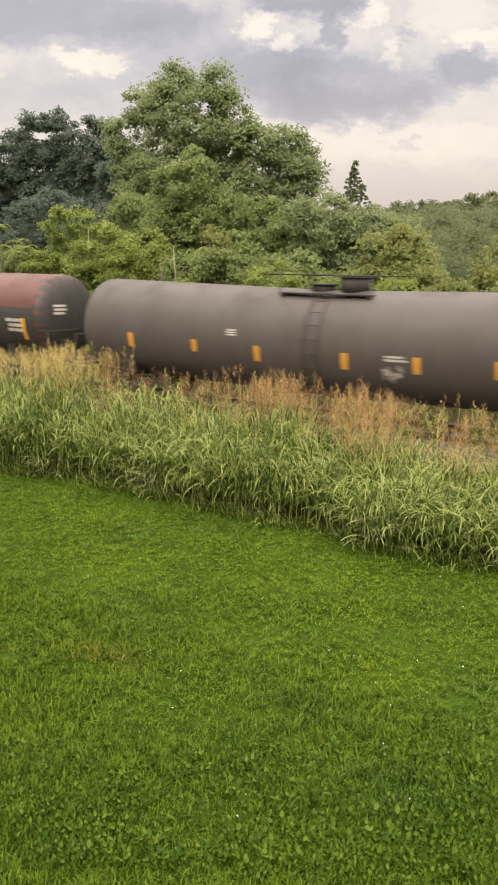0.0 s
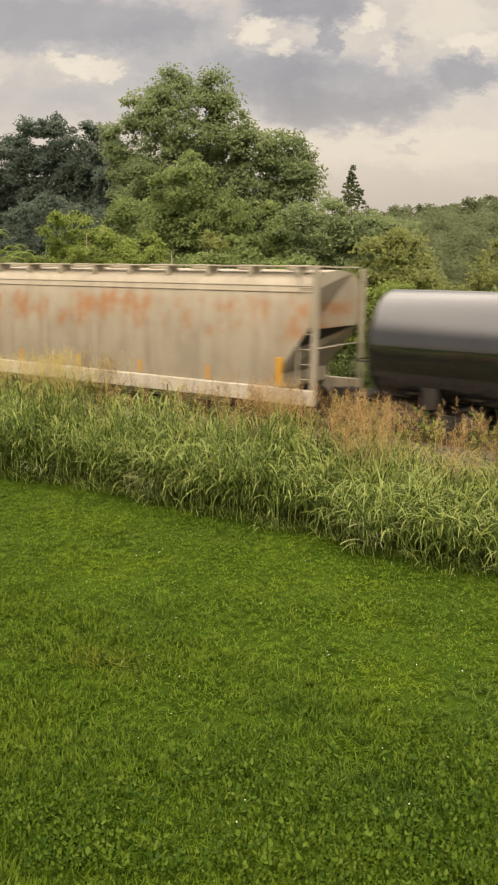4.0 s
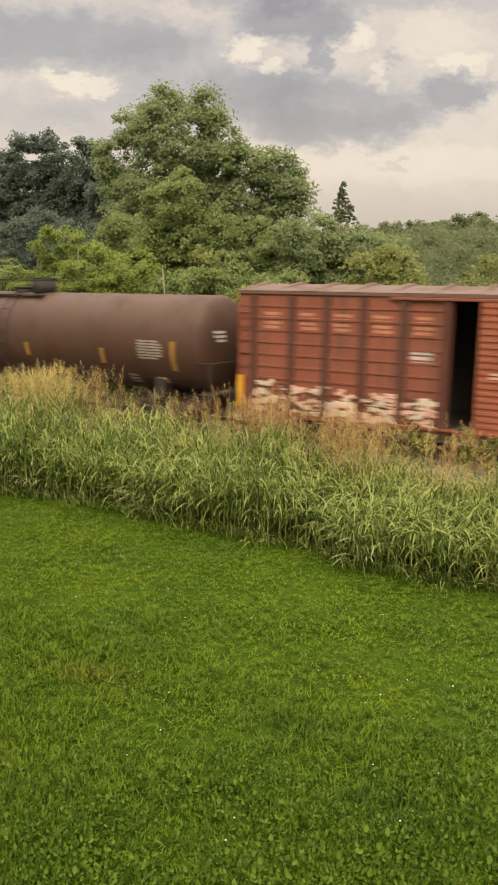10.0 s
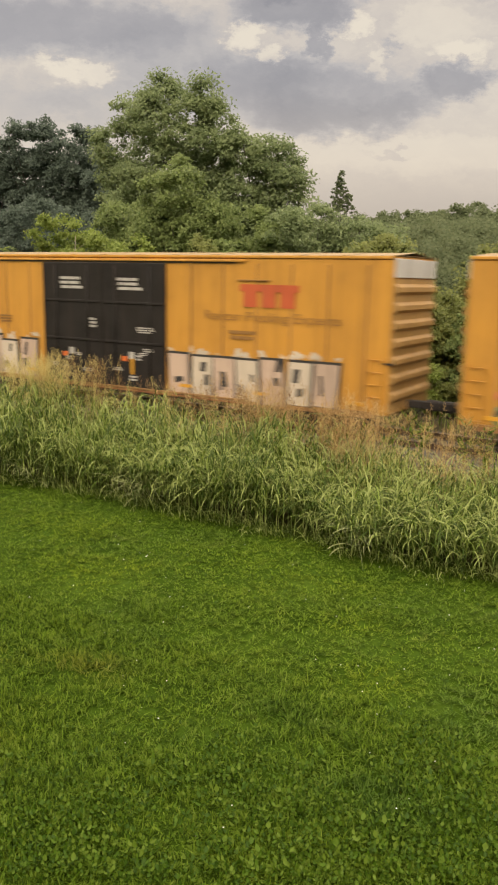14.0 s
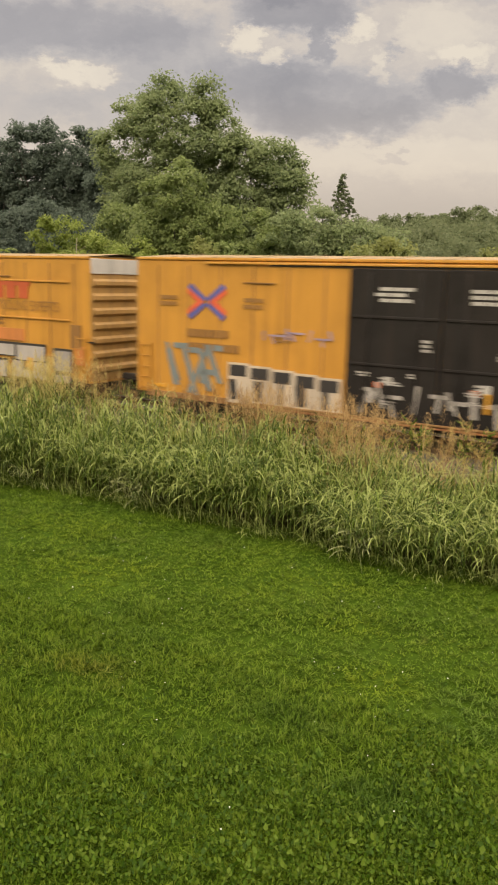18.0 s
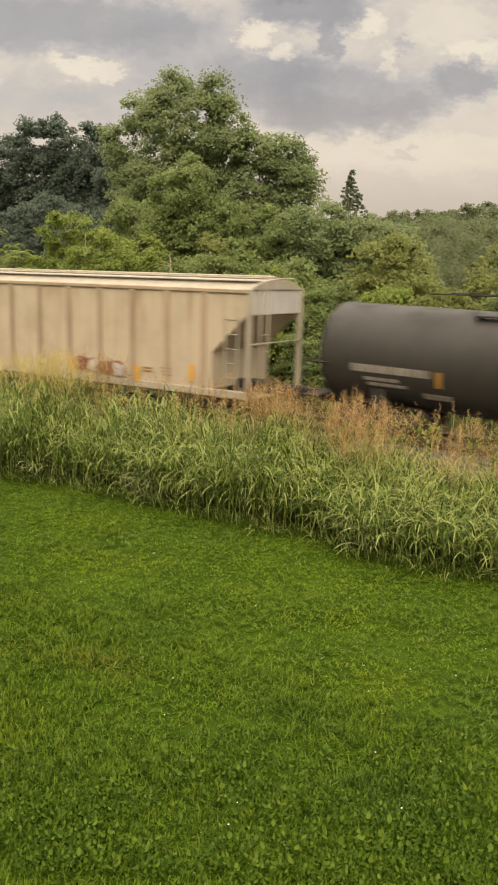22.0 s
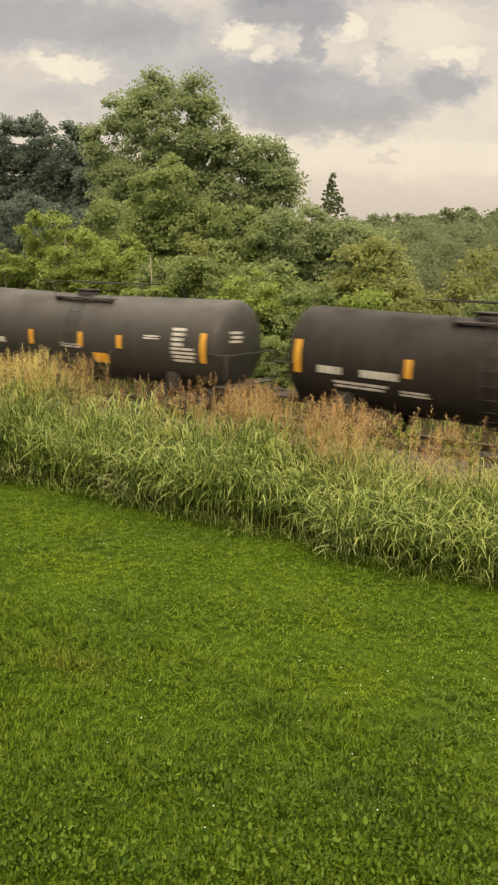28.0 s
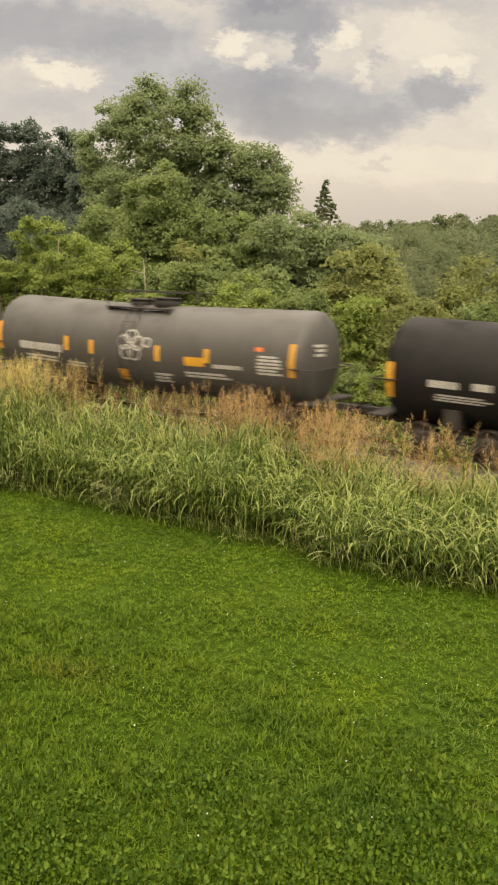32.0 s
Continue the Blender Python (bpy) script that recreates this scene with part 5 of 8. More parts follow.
def tank_car(x0, x1, r, zc, sag, mat, marks, label, seed, ladder_at=0.1, platform=1.2, rail=1.9, housing=0.35, trim=None, band=None, lower=False, group="tank cars of the train", ends=(0.0, 0.0), faded=False):
    """ends: how far the domed heads stand back from x0 and x1; marks keep their places."""
    rng = random.Random(seed)
    YEL, WHI = (FADED_YELLOW, FADED_WHITE) if faded else (YELLOW, WHITE)
    slip = (ends[0] - ends[1]) / 2
    x0, x1, ladder_at = x0 + ends[0], x1 - ends[1], ladder_at - slip
    half = (x1 - x0) / 2
    car = car_thing("tank_car", x0, x1, label, "tank car", group)
    skin = Round(r, zc, sag, half)
    part("tank", tank_mesh(r, zc, sag, half, mat), mat, car)
    top = zc + r - sag
    trim = trim or STEEL
    # weld seams
    for x in (-half * 0.62, -half * 0.28, half * 0.28, half * 0.62):
        g = Geo()
        for k in range(-5, 19):
            a = math.radians(k * 10 - 40)
            p = [skin.at(x + d, (a + e) * r, 0.004) for d, e in ((-0.012, 0), (0.012, 0), (0.012, 0.1745), (-0.012, 0.1745))]
            g.add(p, [(0, 1, 2, 3)])
        part("weld_seam", g, mat, car)
    if band:      # broad weathered sheets over the upper half
        for a, b, low in band:
            g = Geo()
            patch(g, skin, a, b, math.radians(low) * r, math.radians(100) * r, 0.005, 14, 0.08)
            part("weathered_sheet", g, WEATHERED, car, "dusty grey weathered upper paint")
    # top platform, rails, fittings
    px = ladder_at
    walkway = part("walkway", Geo().box(px - 0.04, px + 0.04, -0.85, 0.85, top - 0.20, top - 0.12, 0.01), trim, car, "grated steel walkway round the manway")
    for y in (-0.72, -0.46, 0.46, 0.72):
        part("grating", Geo().box(px - platform, px + platform, y - 0.10, y + 0.10, top - 0.12, top - 0.07, 0.01), trim, walkway)
    for x in (px - platform + 0.05, px + platform - 0.05):
        part("cross_bar", Geo().box(x - 0.04, x + 0.04, -0.85, 0.85, top - 0.20, top - 0.12, 0.01), trim, walkway)
    if rail:
        g = Geo()
        hz = top + 0.42
        for y in (-0.82, 0.82):
            g.rod((px - rail, y, hz), (px + rail, y, hz), 0.018, 5)
            for x in (px - platform, px + platform):
                g.rod((x, y, top - 0.15), (x, y, hz), 0.018, 5)
        part("handrail", g, trim, car)
    part("manway", Geo().rod((px - 0.45, 0, top - 0.1), (px - 0.45, 0, top + 0.13), 0.36, 16).rod((px - 0.45, 0, top + 0.13), (px - 0.45, 0, top + 0.18), 0.40, 16), trim, car)
    if housing:
        part("valve_housing", Geo().rod((px + 0.55, 0, top - 0.1), (px + 0.55, 0, top + housing), 0.42, 18).rod((px + 0.55, 0, top + housing), (px + 0.55, 0, top + housing + 0.05), 0.45, 18), trim, car)
    for s in (-1, 1):
        stiles = []
        for dx in (-0.22, 0.22):
            g = Geo()
            stiles.append(g)
            pts = []
            for k in range(7):
                a = math.radians(-50 + k * 20)
                p = skin.at(px + dx, a * r, 0.10)
                pts.append((p[0], p[1] * (1 if s < 0 else -1), p[2]))
            hoop = []
            for x, y, z in pts:
                q = math.hypot(y, z - zc)
                for j in range(5):
                    c, e = 0.017 * math.cos(1.2566 * j), 0.017 * math.sin(1.2566 * j)
                    hoop.append((x + c, y + e * y / q, z + e * (z - zc) / q))
            g.add(hoop, [(5 * i + j, 5 * i + (j + 1) % 5, 5 * i + 5 + (j + 1) % 5, 5 * i + 5 + j) for i in range(len(pts) - 1) for j in range(5)])
        ladder = part("ladder", stiles[0], trim, car, "dark steel side ladder")
        part("stile", stiles[1], trim, ladder)
        for k in range(9):
            a = math.radians(-48 + k * 14)
            p = skin.at(px, a * r, 0.10)
            g = Geo().rod((px - 0.22, p[1] * (1 if s < 0 else -1), p[2]), (px + 0.22, p[1] * (1 if s < 0 else -1), p[2]), 0.010, 5)
            part("rung", g, trim, ladder)
    # stub sills, saddles, end platforms
    for s in (-1, 1):
        part("stub_sill", Geo().box(*sorted((s * (half - 3.2), s * (half + 0.15))), -0.32, 0.32, 0.70, zc - r * 0.93, 0.02), STEEL, car)
        part("saddle", Geo().prism([(s * half - s * 2.0 - 0.2, 0.80), (s * half - s * 2.0 + 0.2, 0.80), (s * half - s * 2.0 + 0.2, zc - r * 0.62), (s * half - s * 2.0 - 0.2, zc - r * 0.62)], -1.15, 1.15), STEEL, car)
        part("end_platform", Geo().box(*sorted((s * (half - 0.35), s * (half + 0.12))), -1.45, 1.45, 0.98, 1.03, 0.01), STEEL, car)
        g = Geo()
        xe = s * (half + 0.08)
        for y in (-1.4, 1.4):
            g.pipe([(xe, y, 0.55), (xe, y, 1.95), (s * (half - 0.6), y, 1.95)], 0.02, 5)
        g.rod((xe, -1.4, 1.95), (xe, 1.4, 1.95), 0.02, 5)
        for z in (0.6, 0.85):
            g.rod((s * (half - 0.3), -1.45, z), (xe, -1.45, z), 0.018, 5)
        part("end_railing", g, STEEL, car)
    part("bottom_outlet", Geo().rod((px, 0, 0.55), (px, 0, zc - r - sag + 0.05), 0.16, 12), STEEL, car)
    part("brake_pipe", Geo().rod((-half + 0.5, 0.42, 0.86), (half - 0.5, 0.42, 0.86), 0.03, 5), STEEL, car)
    if lower:     # painted black below the belt
        g = Geo()
        patch(g, skin, -half + 0.5, half - 0.5, math.radians(-75) * r, math.radians(14) * r, 0.005, 12)
        part("lower_paint", g, BLACK, car, "black paint below the belt")
        # black caps colour the domed heads as dark as they look in shade
        for e in (-1, 1):
            vs = [(e * (half - 0.52 + 0.525 * math.cos(q * 0.1745)), -(r + 0.006) * math.sin(q * 0.1745) * math.cos(k * 0.2618), zc + (r + 0.006) * math.sin(q * 0.1745) * math.sin(k * 0.2618)) for q in range(10) for k in range(24)]
            part("head_shade", Geo().add(vs, [(q * 24 + k, q * 24 + (k + 1) % 24, q * 24 + 24 + (k + 1) % 24, q * 24 + 24 + k) for q in range(9) for k in range(24)], True), BLACK, car, "black cap that paints shade onto the domed head")
    running_gear(car, half + 0.45 + sum(ends) / 2, half - 2.0)
    head_lettering(car, r, zc, half, rng)
    dot = {"G": (GREEN, BLUISH), "V": (WHITE, PALE_PINK), "S": (SMEAR, TAN_SMEAR), "A": (FADED_WHITE, ASH)}
    for kind, u, deg, w, span, lines in marks:
        u, v, h = u - slip, math.radians(deg) * r, math.radians(span) * r
        if kind == "Y":
            part("reflective_strip", patch(Geo(), skin, u - w / 2 - 0.02, u + w / 2 + 0.02, v - h / 2, v + h / 2, 0.008), YEL, car, "yellow reflective strip")
        elif kind == "W":
            lettering(car, skin, u, v, w, h, lines, WHI, rng)
        elif kind == "P":
            part("notice_panel", patch(Geo(), skin, u - w / 2, u + w / 2, v - h / 2, v + h / 2, 0.007), YEL, car, "yellow notice panel")
        elif kind == "R":
            part("warning_label", patch(Geo(), skin, u - w / 2, u + w / 2, v - h / 2, v + h / 2, 0.007), ORANGE, car, "orange warning label")
        elif kind == "O":
            g = Geo()
            for a, b, c, d in ((u - w / 2, u + w / 2, v + h / 2 - 0.05, v + h / 2), (u - w / 2, u + w / 2, v - h / 2, v - h / 2 + 0.05)):
                patch(g, skin, a, b, c, d, 0.007)
            x = u - w / 2
            while x < u + w / 2 - 0.1:
                patch(g, skin, x, x + 0.11, v - h / 2 + 0.09, v + h / 2 - 0.09, 0.007)
                x += 0.17
            part("yellow_lettering", g, YEL, car, "yellow boxed lettering bars")
        elif kind in dot:
            a, b = dot[kind]
            k = 5 + int(3 * w)
            for m in (a, b):
                g = Geo()
                for i in range(k):
                    q = (i + rng.uniform(0.1, 0.9)) / k - 0.5
                    blob(g, skin, u + q * w, v + rng.uniform(-0.32, 0.32) * h, max(0.06, w / k * rng.uniform(0.4, 0.95)), h * rng.uniform(0.07, 0.2), 0.008 + 0.0006 * i + (0.006 if m is b else 0), rng, wob=0.55)
                tagged(part("graffiti", g, m, car, "faded sprayed graffiti patch"), kind="stuff")
        elif kind == "K":
            part("rust_run", patch(Geo(), skin, u - w / 2, u + w / 2, v - h / 2, v + h / 2, 0.005, 12, -0.10), RUN, car, "pinkish rust run below the walkway")
        elif kind == "D":
            part("placard", patch(Geo(), skin, u - w / 2, u + w / 2, v - h / 2, v + h / 2, 0.02), SALMON, car, "small faded red placard")
        elif kind == "N":
            for m, k, lo, hi, off in ((ROSE, 8, 0.8, 1.1, 0.008), (PINK, 9, 0.5, 0.85, 0.014), (PALE_PINK, 12, 0.14, 0.3, 0.022), (ROSE, 8, 0.1, 0.22, 0.028)):
                g = Geo()
                for i in range(k):
                    q = (i + rng.uniform(0.2, 0.8)) / k - 0.5
                    blob(g, skin, u + q * w, v - 0.30 * q * h + rng.uniform(-0.2, 0.2) * h, w * 0.16 * rng.uniform(lo, hi), h * 0.34 * rng.uniform(lo, hi), off + 0.0005 * i, rng, wob=0.5)
                tagged(part("graffiti", g, m, car, "pink sprayed cloud-like graffiti"), kind="stuff")
        elif kind == "F":
            g = Geo()
            for i in range(5):
                a = 1.2566 * i + 0.3
                ring(g, skin, u + math.cos(a) * 0.27, v + math.sin(a) * 0.27, 0.24, 0.055, 0.008 + 0.001 * i)
            ring(g, skin, u, v, 0.13, 0.06, 0.014)
            ring(g, skin, u + 0.62, v + 0.12, 0.16, 0.05, 0.014)
            tagged(part("graffiti", g, WHITE, car, "white sprayed flower graffiti"), kind="stuff")
    return car


def ring(geo, skin, u, v, r, w, off, n=20):
    vs = []
    for k in (r, r - w):
        vs += [skin.at(u + math.cos(6.28319 * i / n) * k, v + math.sin(6.28319 * i / n) * k, off) for i in range(n)]
    geo.add(vs, [(i, (i + 1) % n, n + (i + 1) % n, n + i) for i in range(n)])


def head_lettering(car, r, zc, half, rng):
    """Short white bars on the domed head."""
    g = Geo()

    def dome(y, z):
        q = min(0.98, math.hypot(y, z - zc) / r)
        return (half - 0.52 + 0.52 * math.sqrt(1 - q * q) + 0.012, y, z)

    for i in range(3):
        z = zc + 0.40 - 0.13 * i
        a, b = -0.95 + rng.uniform(0, 0.15), -0.35 - rng.uniform(0, 0.1)
        n = 4
        vs = [dome(a + (b - a) * k / n, zz) for zz in (z, z + 0.075) for k in range(n + 1)]
        g.add(vs, [(k, k + 1, n + 2 + k, n + 1 + k) for k in range(n)])
    part("stencil_lettering", g, WHITE, car)


def box_ladder(car, x, y, z0, z1, mat, steps):
    g = Geo()
    for dx in (-0.21, 0.21):
        g.box(x + dx - 0.02, x + dx + 0.02, y - 0.07, y - 0.03, z0, z1)
    for i in range(steps):
        z = z0 + 0.12 + (z1 - z0 - 0.2) * i / (steps - 1)
        g.rod((x - 0.21, y - 0.06, z), (x + 0.21, y - 0.06, z), 0.014, 5)
    part("ladder", g, mat, car)


def cross_logo(car, skin, u, v, w, h):
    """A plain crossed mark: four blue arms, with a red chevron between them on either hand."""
    a, b = w / 2, h / 2
    for sx in (-1, 1):
        for sy in (-1, 1):
            vs = [skin.at(u + x * sx, v + y * sy, 0.008) for x, y in ((0.0, 0.10), (0.07, 0.0), (a, b - 0.12), (a - 0.14, b))]
            part("company_mark", Geo().add(vs, [(0, 1, 2, 3) if sx * sy < 0 else (3, 2, 1, 0)]), LOGO_BLUE, car, "blue arm of a crossed mark")
            vs = [skin.at(u + x * sx, v + y * sy, 0.006) for x, y in ((0.10, 0.0), (0.36, 0.0), (a, b * 0.46), (a, b - 0.13))]
            part("company_mark", Geo().add(vs, [(0, 1, 2, 3) if sx * sy < 0 else (3, 2, 1, 0)]), LOGO_RED, car, "red arm of a crossed mark")


def written(words, width, height, u, v, y):
    """Flat painted words on a car's near side, fitted to a width and a letter height."""
    font = bpy.data.curves.new("words", "FONT")
    font.body, font.align_x = words, "CENTER"
    holder = bpy.data.objects.new("words", font)
    me = bpy.data.meshes.new_from_object(holder)
    bpy.data.objects.remove(holder)
    xs, zs = [p.co.x for p in me.vertices], [p.co.y for p in me.vertices]
    kx, kz = width / (max(xs) - min(xs)), height / (max(zs) - min(zs))
    mid = (max(xs) + min(xs)) / 2
    for p in me.vertices:
        p.co = (u + (p.co.x - mid) * kx, y, v + p.co.y * kz)
    me.materials.clear()
    me.materials.append(DARK_TEXT)
    return me


def block_logo(car, skin, u, v, w, h, fill, ground=None):
    """A plain mark: one broad slab with two narrow slits."""
    if ground:
        part("mark_panel", patch(Geo(), skin, u - w / 2 - 0.12, u + w / 2 + 0.12, v - h / 2 - 0.1, v + h / 2 + 0.1, 0.005, 1), ground, car, "dark panel behind the mark")
    g = Geo()
    t = w * 0.24
    patch(g, skin, u - w / 2, u + w / 2, v + h / 2 - h * 0.30, v + h / 2, 0.010, 1)
    for c in (-0.32, 0.0, 0.32):
        patch(g, skin, u + c * w - t / 2, u + c * w + t / 2, v - h / 2, v + h / 2 - h * 0.30, 0.010, 1)
    part("company_mark", g, fill, car, "plain block-shaped company mark")


BOX_YELLOW = paint("boxcar_yellow", (0.505, 0.245, 0.038), 0.5, 0.3, 0.30, dirt=(0.16, 0.075, 0.02))
# grime on the sills, and the shadow painted beside the side posts
GRIME_AND_SHADOW = paint("sill_grime_and_post_shadow", (0.28, 0.145, 0.05), 0.7, 0.5, 0.7, dirt=(0.09, 0.05, 0.025))
BOX_TAN = paint("boxcar_end_tan", (0.37, 0.215, 0.07), 0.6, 0.35, 0.5)
DOOR_BLACK = paint("door_black", (0.017, 0.0145, 0.013), 0.6, 0.3, 0.3, spec=0.15, dirt=(0.05, 0.038, 0.03))
ROOF_PALE = paint("galvanised_roof", (0.48, 0.46, 0.43), 0.5, 0.3, 0.3)
ROOF_TAN = paint("dull_tan_roof", (0.30, 0.20, 0.085), 0.65, 0.4, 0.4)
LOGO_RED = paint("mark_red", (0.62, 0.11, 0.05), 0.5, 0.3, 0.2)
LOGO_BLUE = paint("mark_blue", (0.10, 0.10, 0.30), 0.5, 0.3, 0.2)
DARK_TEXT = paint("brown_lettering", (0.25, 0.125, 0.035), 0.6, 0.3, 0.2)
WEATHERED = paint("weathered_grey", (0.085, 0.080, 0.076), 0.75, 0.4, 0.3)


def yellow_boxcar(x0, x1, label, seed, lips=False, mark="red", light=1.0):
    rng = random.Random(seed)
    half, W = (x1 - x0) / 2, 1.56
    car = car_thing("boxcar", x0, x1, label, "boxcar", "yellow boxcars of the train")
    skin = Flat(-W)
    z0, z1 = 0.72, 4.70
    part("body", Geo().box(-half, half, -W, W, z0, z1, 0.03), BOX_YELLOW, car)
    # roof: shallow pitched panels with a raised rib at each joint
    n = 14
    for i in range(n):
        a, b = -half + 2 * half * i / n + 0.015, -half + 2 * half * (i + 1) / n - 0.015
        pitched = [(0, 1, 2, 3), (3, 2, 4, 5)]
        part("roof_panel", Geo().add([(a, -W, 4.78), (b, -W, 4.78), (b, 0, 4.90), (a, 0, 4.90), (b, W, 4.78), (a, W, 4.78)], pitched), ROOF_TAN, car, "dull tan roof panel" if i == 0 else "")
        part("roof_rib", Geo().prism([(b - 0.02, 4.79), (b + 0.05, 4.79), (b + 0.05, 4.80), (b - 0.02, 4.80)], -W, W).add([(b, -W, 4.80), (b + 0.05, -W, 4.80), (b + 0.05, 0, 4.93), (b, 0, 4.93), (b + 0.05, W, 4.80), (b, W, 4.80)], pitched), ROOF_TAN, car)
    part("roof_eave", Geo().box(-half, half, -W - 0.035, W + 0.035, 4.70, 4.775, 0.012), BOX_YELLOW, car)
    part("door_track", Geo().box(-7.0, 5.2, -W - 0.085, -W, 4.595, 4.655, 0.01), BOX_YELLOW, car)
    # black strip puts the shadow below the door track into colour
    part("track_shadow_gap", Geo().box(-4.9, 4.9, -W - 0.035, -W, 4.555, 4.59), BLACK, car, "black strip painted as the shadow under the door track")
    part("side_sill", Geo().box(-half + 0.4, half - 0.4, -W - 0.03, -W + 0.15, 0.62, 0.80, 0.01), GRIME_AND_SHADOW, car)
    part("door_sill", Geo().box(-5.6, 5.4, -W - 0.11, -W, 0.70, 0.76, 0.01), GRIME_AND_SHADOW, car)
    part("lower_track", Geo().box(-5.6, 5.4, -W - 0.09, -W, 0.62, 0.665, 0.01), RUST, car, "rusty lower door track")
    # posts between side sheets, each with a painted shadow strip beside it
    for i in range(17):
        x = -half + 0.75 + i * (2 * half - 1.5) / 16
        if -2.75 < x < 2.75:
            continue
        part("side_post", Geo().box(x - 0.055, x + 0.055, -W - 0.03, -W, 0.82, 4.55, 0.01), BOX_YELLOW, car)
        part("post_shadow", Geo().box(x + 0.058, x + 0.098, -W - 0.008, -W, 0.82, 4.55), GRIME_AND_SHADOW, car, "dark strip painted as shadow beside the post")
    if lips:
        for z in (1.52, 2.73, 3.96):
            for a, b in ((-half + 0.9, -2.75), (2.75, half - 0.9)):
                part("side_lip", Geo().box(a, b, -W - 0.06, -W, z - 0.02, z + 0.03, 0.008), BOX_YELLOW, car)
    # plug doors
    for a, b in ((-2.48, -0.02), (0.02, 2.48)):
        door = part("door", Geo().box(a, b, -W - 0.10, -W, 0.74, 4.54, 0.02), DOOR_BLACK, car, "black sliding plug door")
        for z in (2.13, 3.34):
            part("door_rib", Geo().box(a + 0.08, b - 0.08, -W - 0.135, -W - 0.10, z - 0.035, z + 0.035, 0.01), DOOR_BLACK, door)
        for x in (a + 0.55, b - 0.55):
            part("lock_bar", Geo().rod((x, -W - 0.13, 0.82), (x, -W - 0.13, 4.45), 0.022, 6), DOOR_BLACK, door)
        part("door_edge", Geo().box(a, a + 0.05, -W - 0.125, -W - 0.10, 0.76, 4.52), DOOR_BLACK, door)
        part("door_handle", Geo().box((a + b) / 2 - 0.05, (a + b) / 2 + 0.05, -W - 0.17, -W - 0.10, 1.15, 1.65, 0.02), DOOR_BLACK if a < 0 else YELLOW, door)
    dskin = Flat(-W - 0.10)
    for u in (-1.25, 1.15):
        lettering(car, dskin, u, 3.88, 1.05, 0.42, 4 if lips else 3, WHITE, rng)
        if lips:
            lettering(car, dskin, u, 4.28, 0.9, 0.26, 3, WHITE, rng)
    lettering(car, dskin, -0.35, 2.66, 0.32, 0.34, 3, WHITE, rng)
    lettering(car, dskin, 1.75, 2.52, 0.75, 0.2, 3, WHITE, rng)
    for u in (-1.3, 1.2):
        for i in range(5):
            a, b = u + rng.uniform(-0.8, 0.8), rng.uniform(1.0, 1.95)
            lettering(car, dskin, a, b, rng.uniform(0.2, 0.5), rng.uniform(0.08, 0.2), 2, WHITE, rng)
        part("inspection_label", patch(Geo(), dskin, u - 0.1, u + 0.1, 1.62, 1.85, 0.006, 1), WHITE, car)
        part("warning_label", patch(Geo(), dskin, u - 0.38, u - 0.2, 1.55, 1.7, 0.006, 1), ORANGE, car)
    # right end: pressed ribs and a pale top panel; left end alike
    for s in (-1, 1):
        part("end_top_panel", Geo().box(*sorted((s * half, s * (half + 0.05))), -W + 0.04, W - 0.04, 4.24, 4.72, 0.012), ROOF_PALE, car, "bare pale upper end panel")
        part("end_wall", Geo().box(*sorted((s * half, s * (half + 0.02))), -W + 0.02, W - 0.02, 0.80, 4.22, 0.004), BOX_TAN, car)
        for i in range(7):
            z = 1.05 + i * 0.46
            g = Geo().prism([(0, z), (0.085, z + 0.08), (0.085, z + 0.20), (0, z + 0.28)], -W + 0.08, W - 0.08)
            if s < 0:
                g.v = [(-x, -y, zz) for x, y, zz in g.v]
            g.v = [(x + s * (half + 0.02), y, zz) for x, y, zz in g.v]
            part("end_rib", g, BOX_TAN, car)
    for x in (-half + 0.35, half - 0.35):
        box_ladder(car, x, -W, 0.75, 2.25, BOX_YELLOW, 5)
    part("grab_iron", Geo().box(half - 0.2, half + 0.1, -W - 0.02, -W + 0.5, 2.05, 2.10), STEEL, car)
    part("underframe", Geo().box(-half + 0.3, half - 0.3, -0.35, 0.35, 0.55, 0.75, 0.02).box(-3, 3, -1.1, 1.1, 0.45, 0.72, 0.03), STEEL, car)
    part("sign_ledge", Geo().box(-5.75, -4.75, -W - 0.05, -W, 4.08, 4.12, 0.005), DARK_TEXT, car)
    part("sign_ledge", Geo().box(5.0, 6.0, -W - 0.05, -W, 4.08, 4.12, 0.005), DARK_TEXT, car)
    running_gear(car, half + 0.55, half - 2.3)
    # marks, painted over sheets and posts alike
    face = Flat(-W - 0.027)
    cross_logo(car, face, -7.0, 3.53, 1.35, 1.05)
    for u in (-8.35, -5.45):
        lettering(car, face, u, 3.50, 0.75, 0.36, 2, DARK_TEXT, rng, "brown_lettering")
    lettering(car, face, -6.95, 2.62, 1.5, 0.24, 1, DARK_TEXT, rng, "brown_lettering")
    lettering(car, face, -6.7, 2.22, 1.8, 0.24, 1, DARK_TEXT, rng, "brown_lettering")
    lettering(car, face, -4.4, 2.62, 0.7, 0.28, 3, DARK_TEXT, rng, "brown_lettering")
    if mark == "red":
        block_logo(car, face, 6.0, 3.68, 1.85, 0.62, FADED_MARK)
        words = "RAILCAR POOLING EXPERTS" if lips else "Railcar Pooling Experts"
        part("slogan", written(words, 4.3, 0.34, 6.05, 2.98, -W - 0.036), DARK_TEXT, car, "brown painted slogan")
        lettering(car, face, 5.2, 2.55, 1.1, 0.3, 2, DARK_TEXT, rng, "brown_lettering")
    else:
        block_logo(car, face, 7.45, 3.62, 1.95, 0.42, WHITE, DOOR_BLACK)
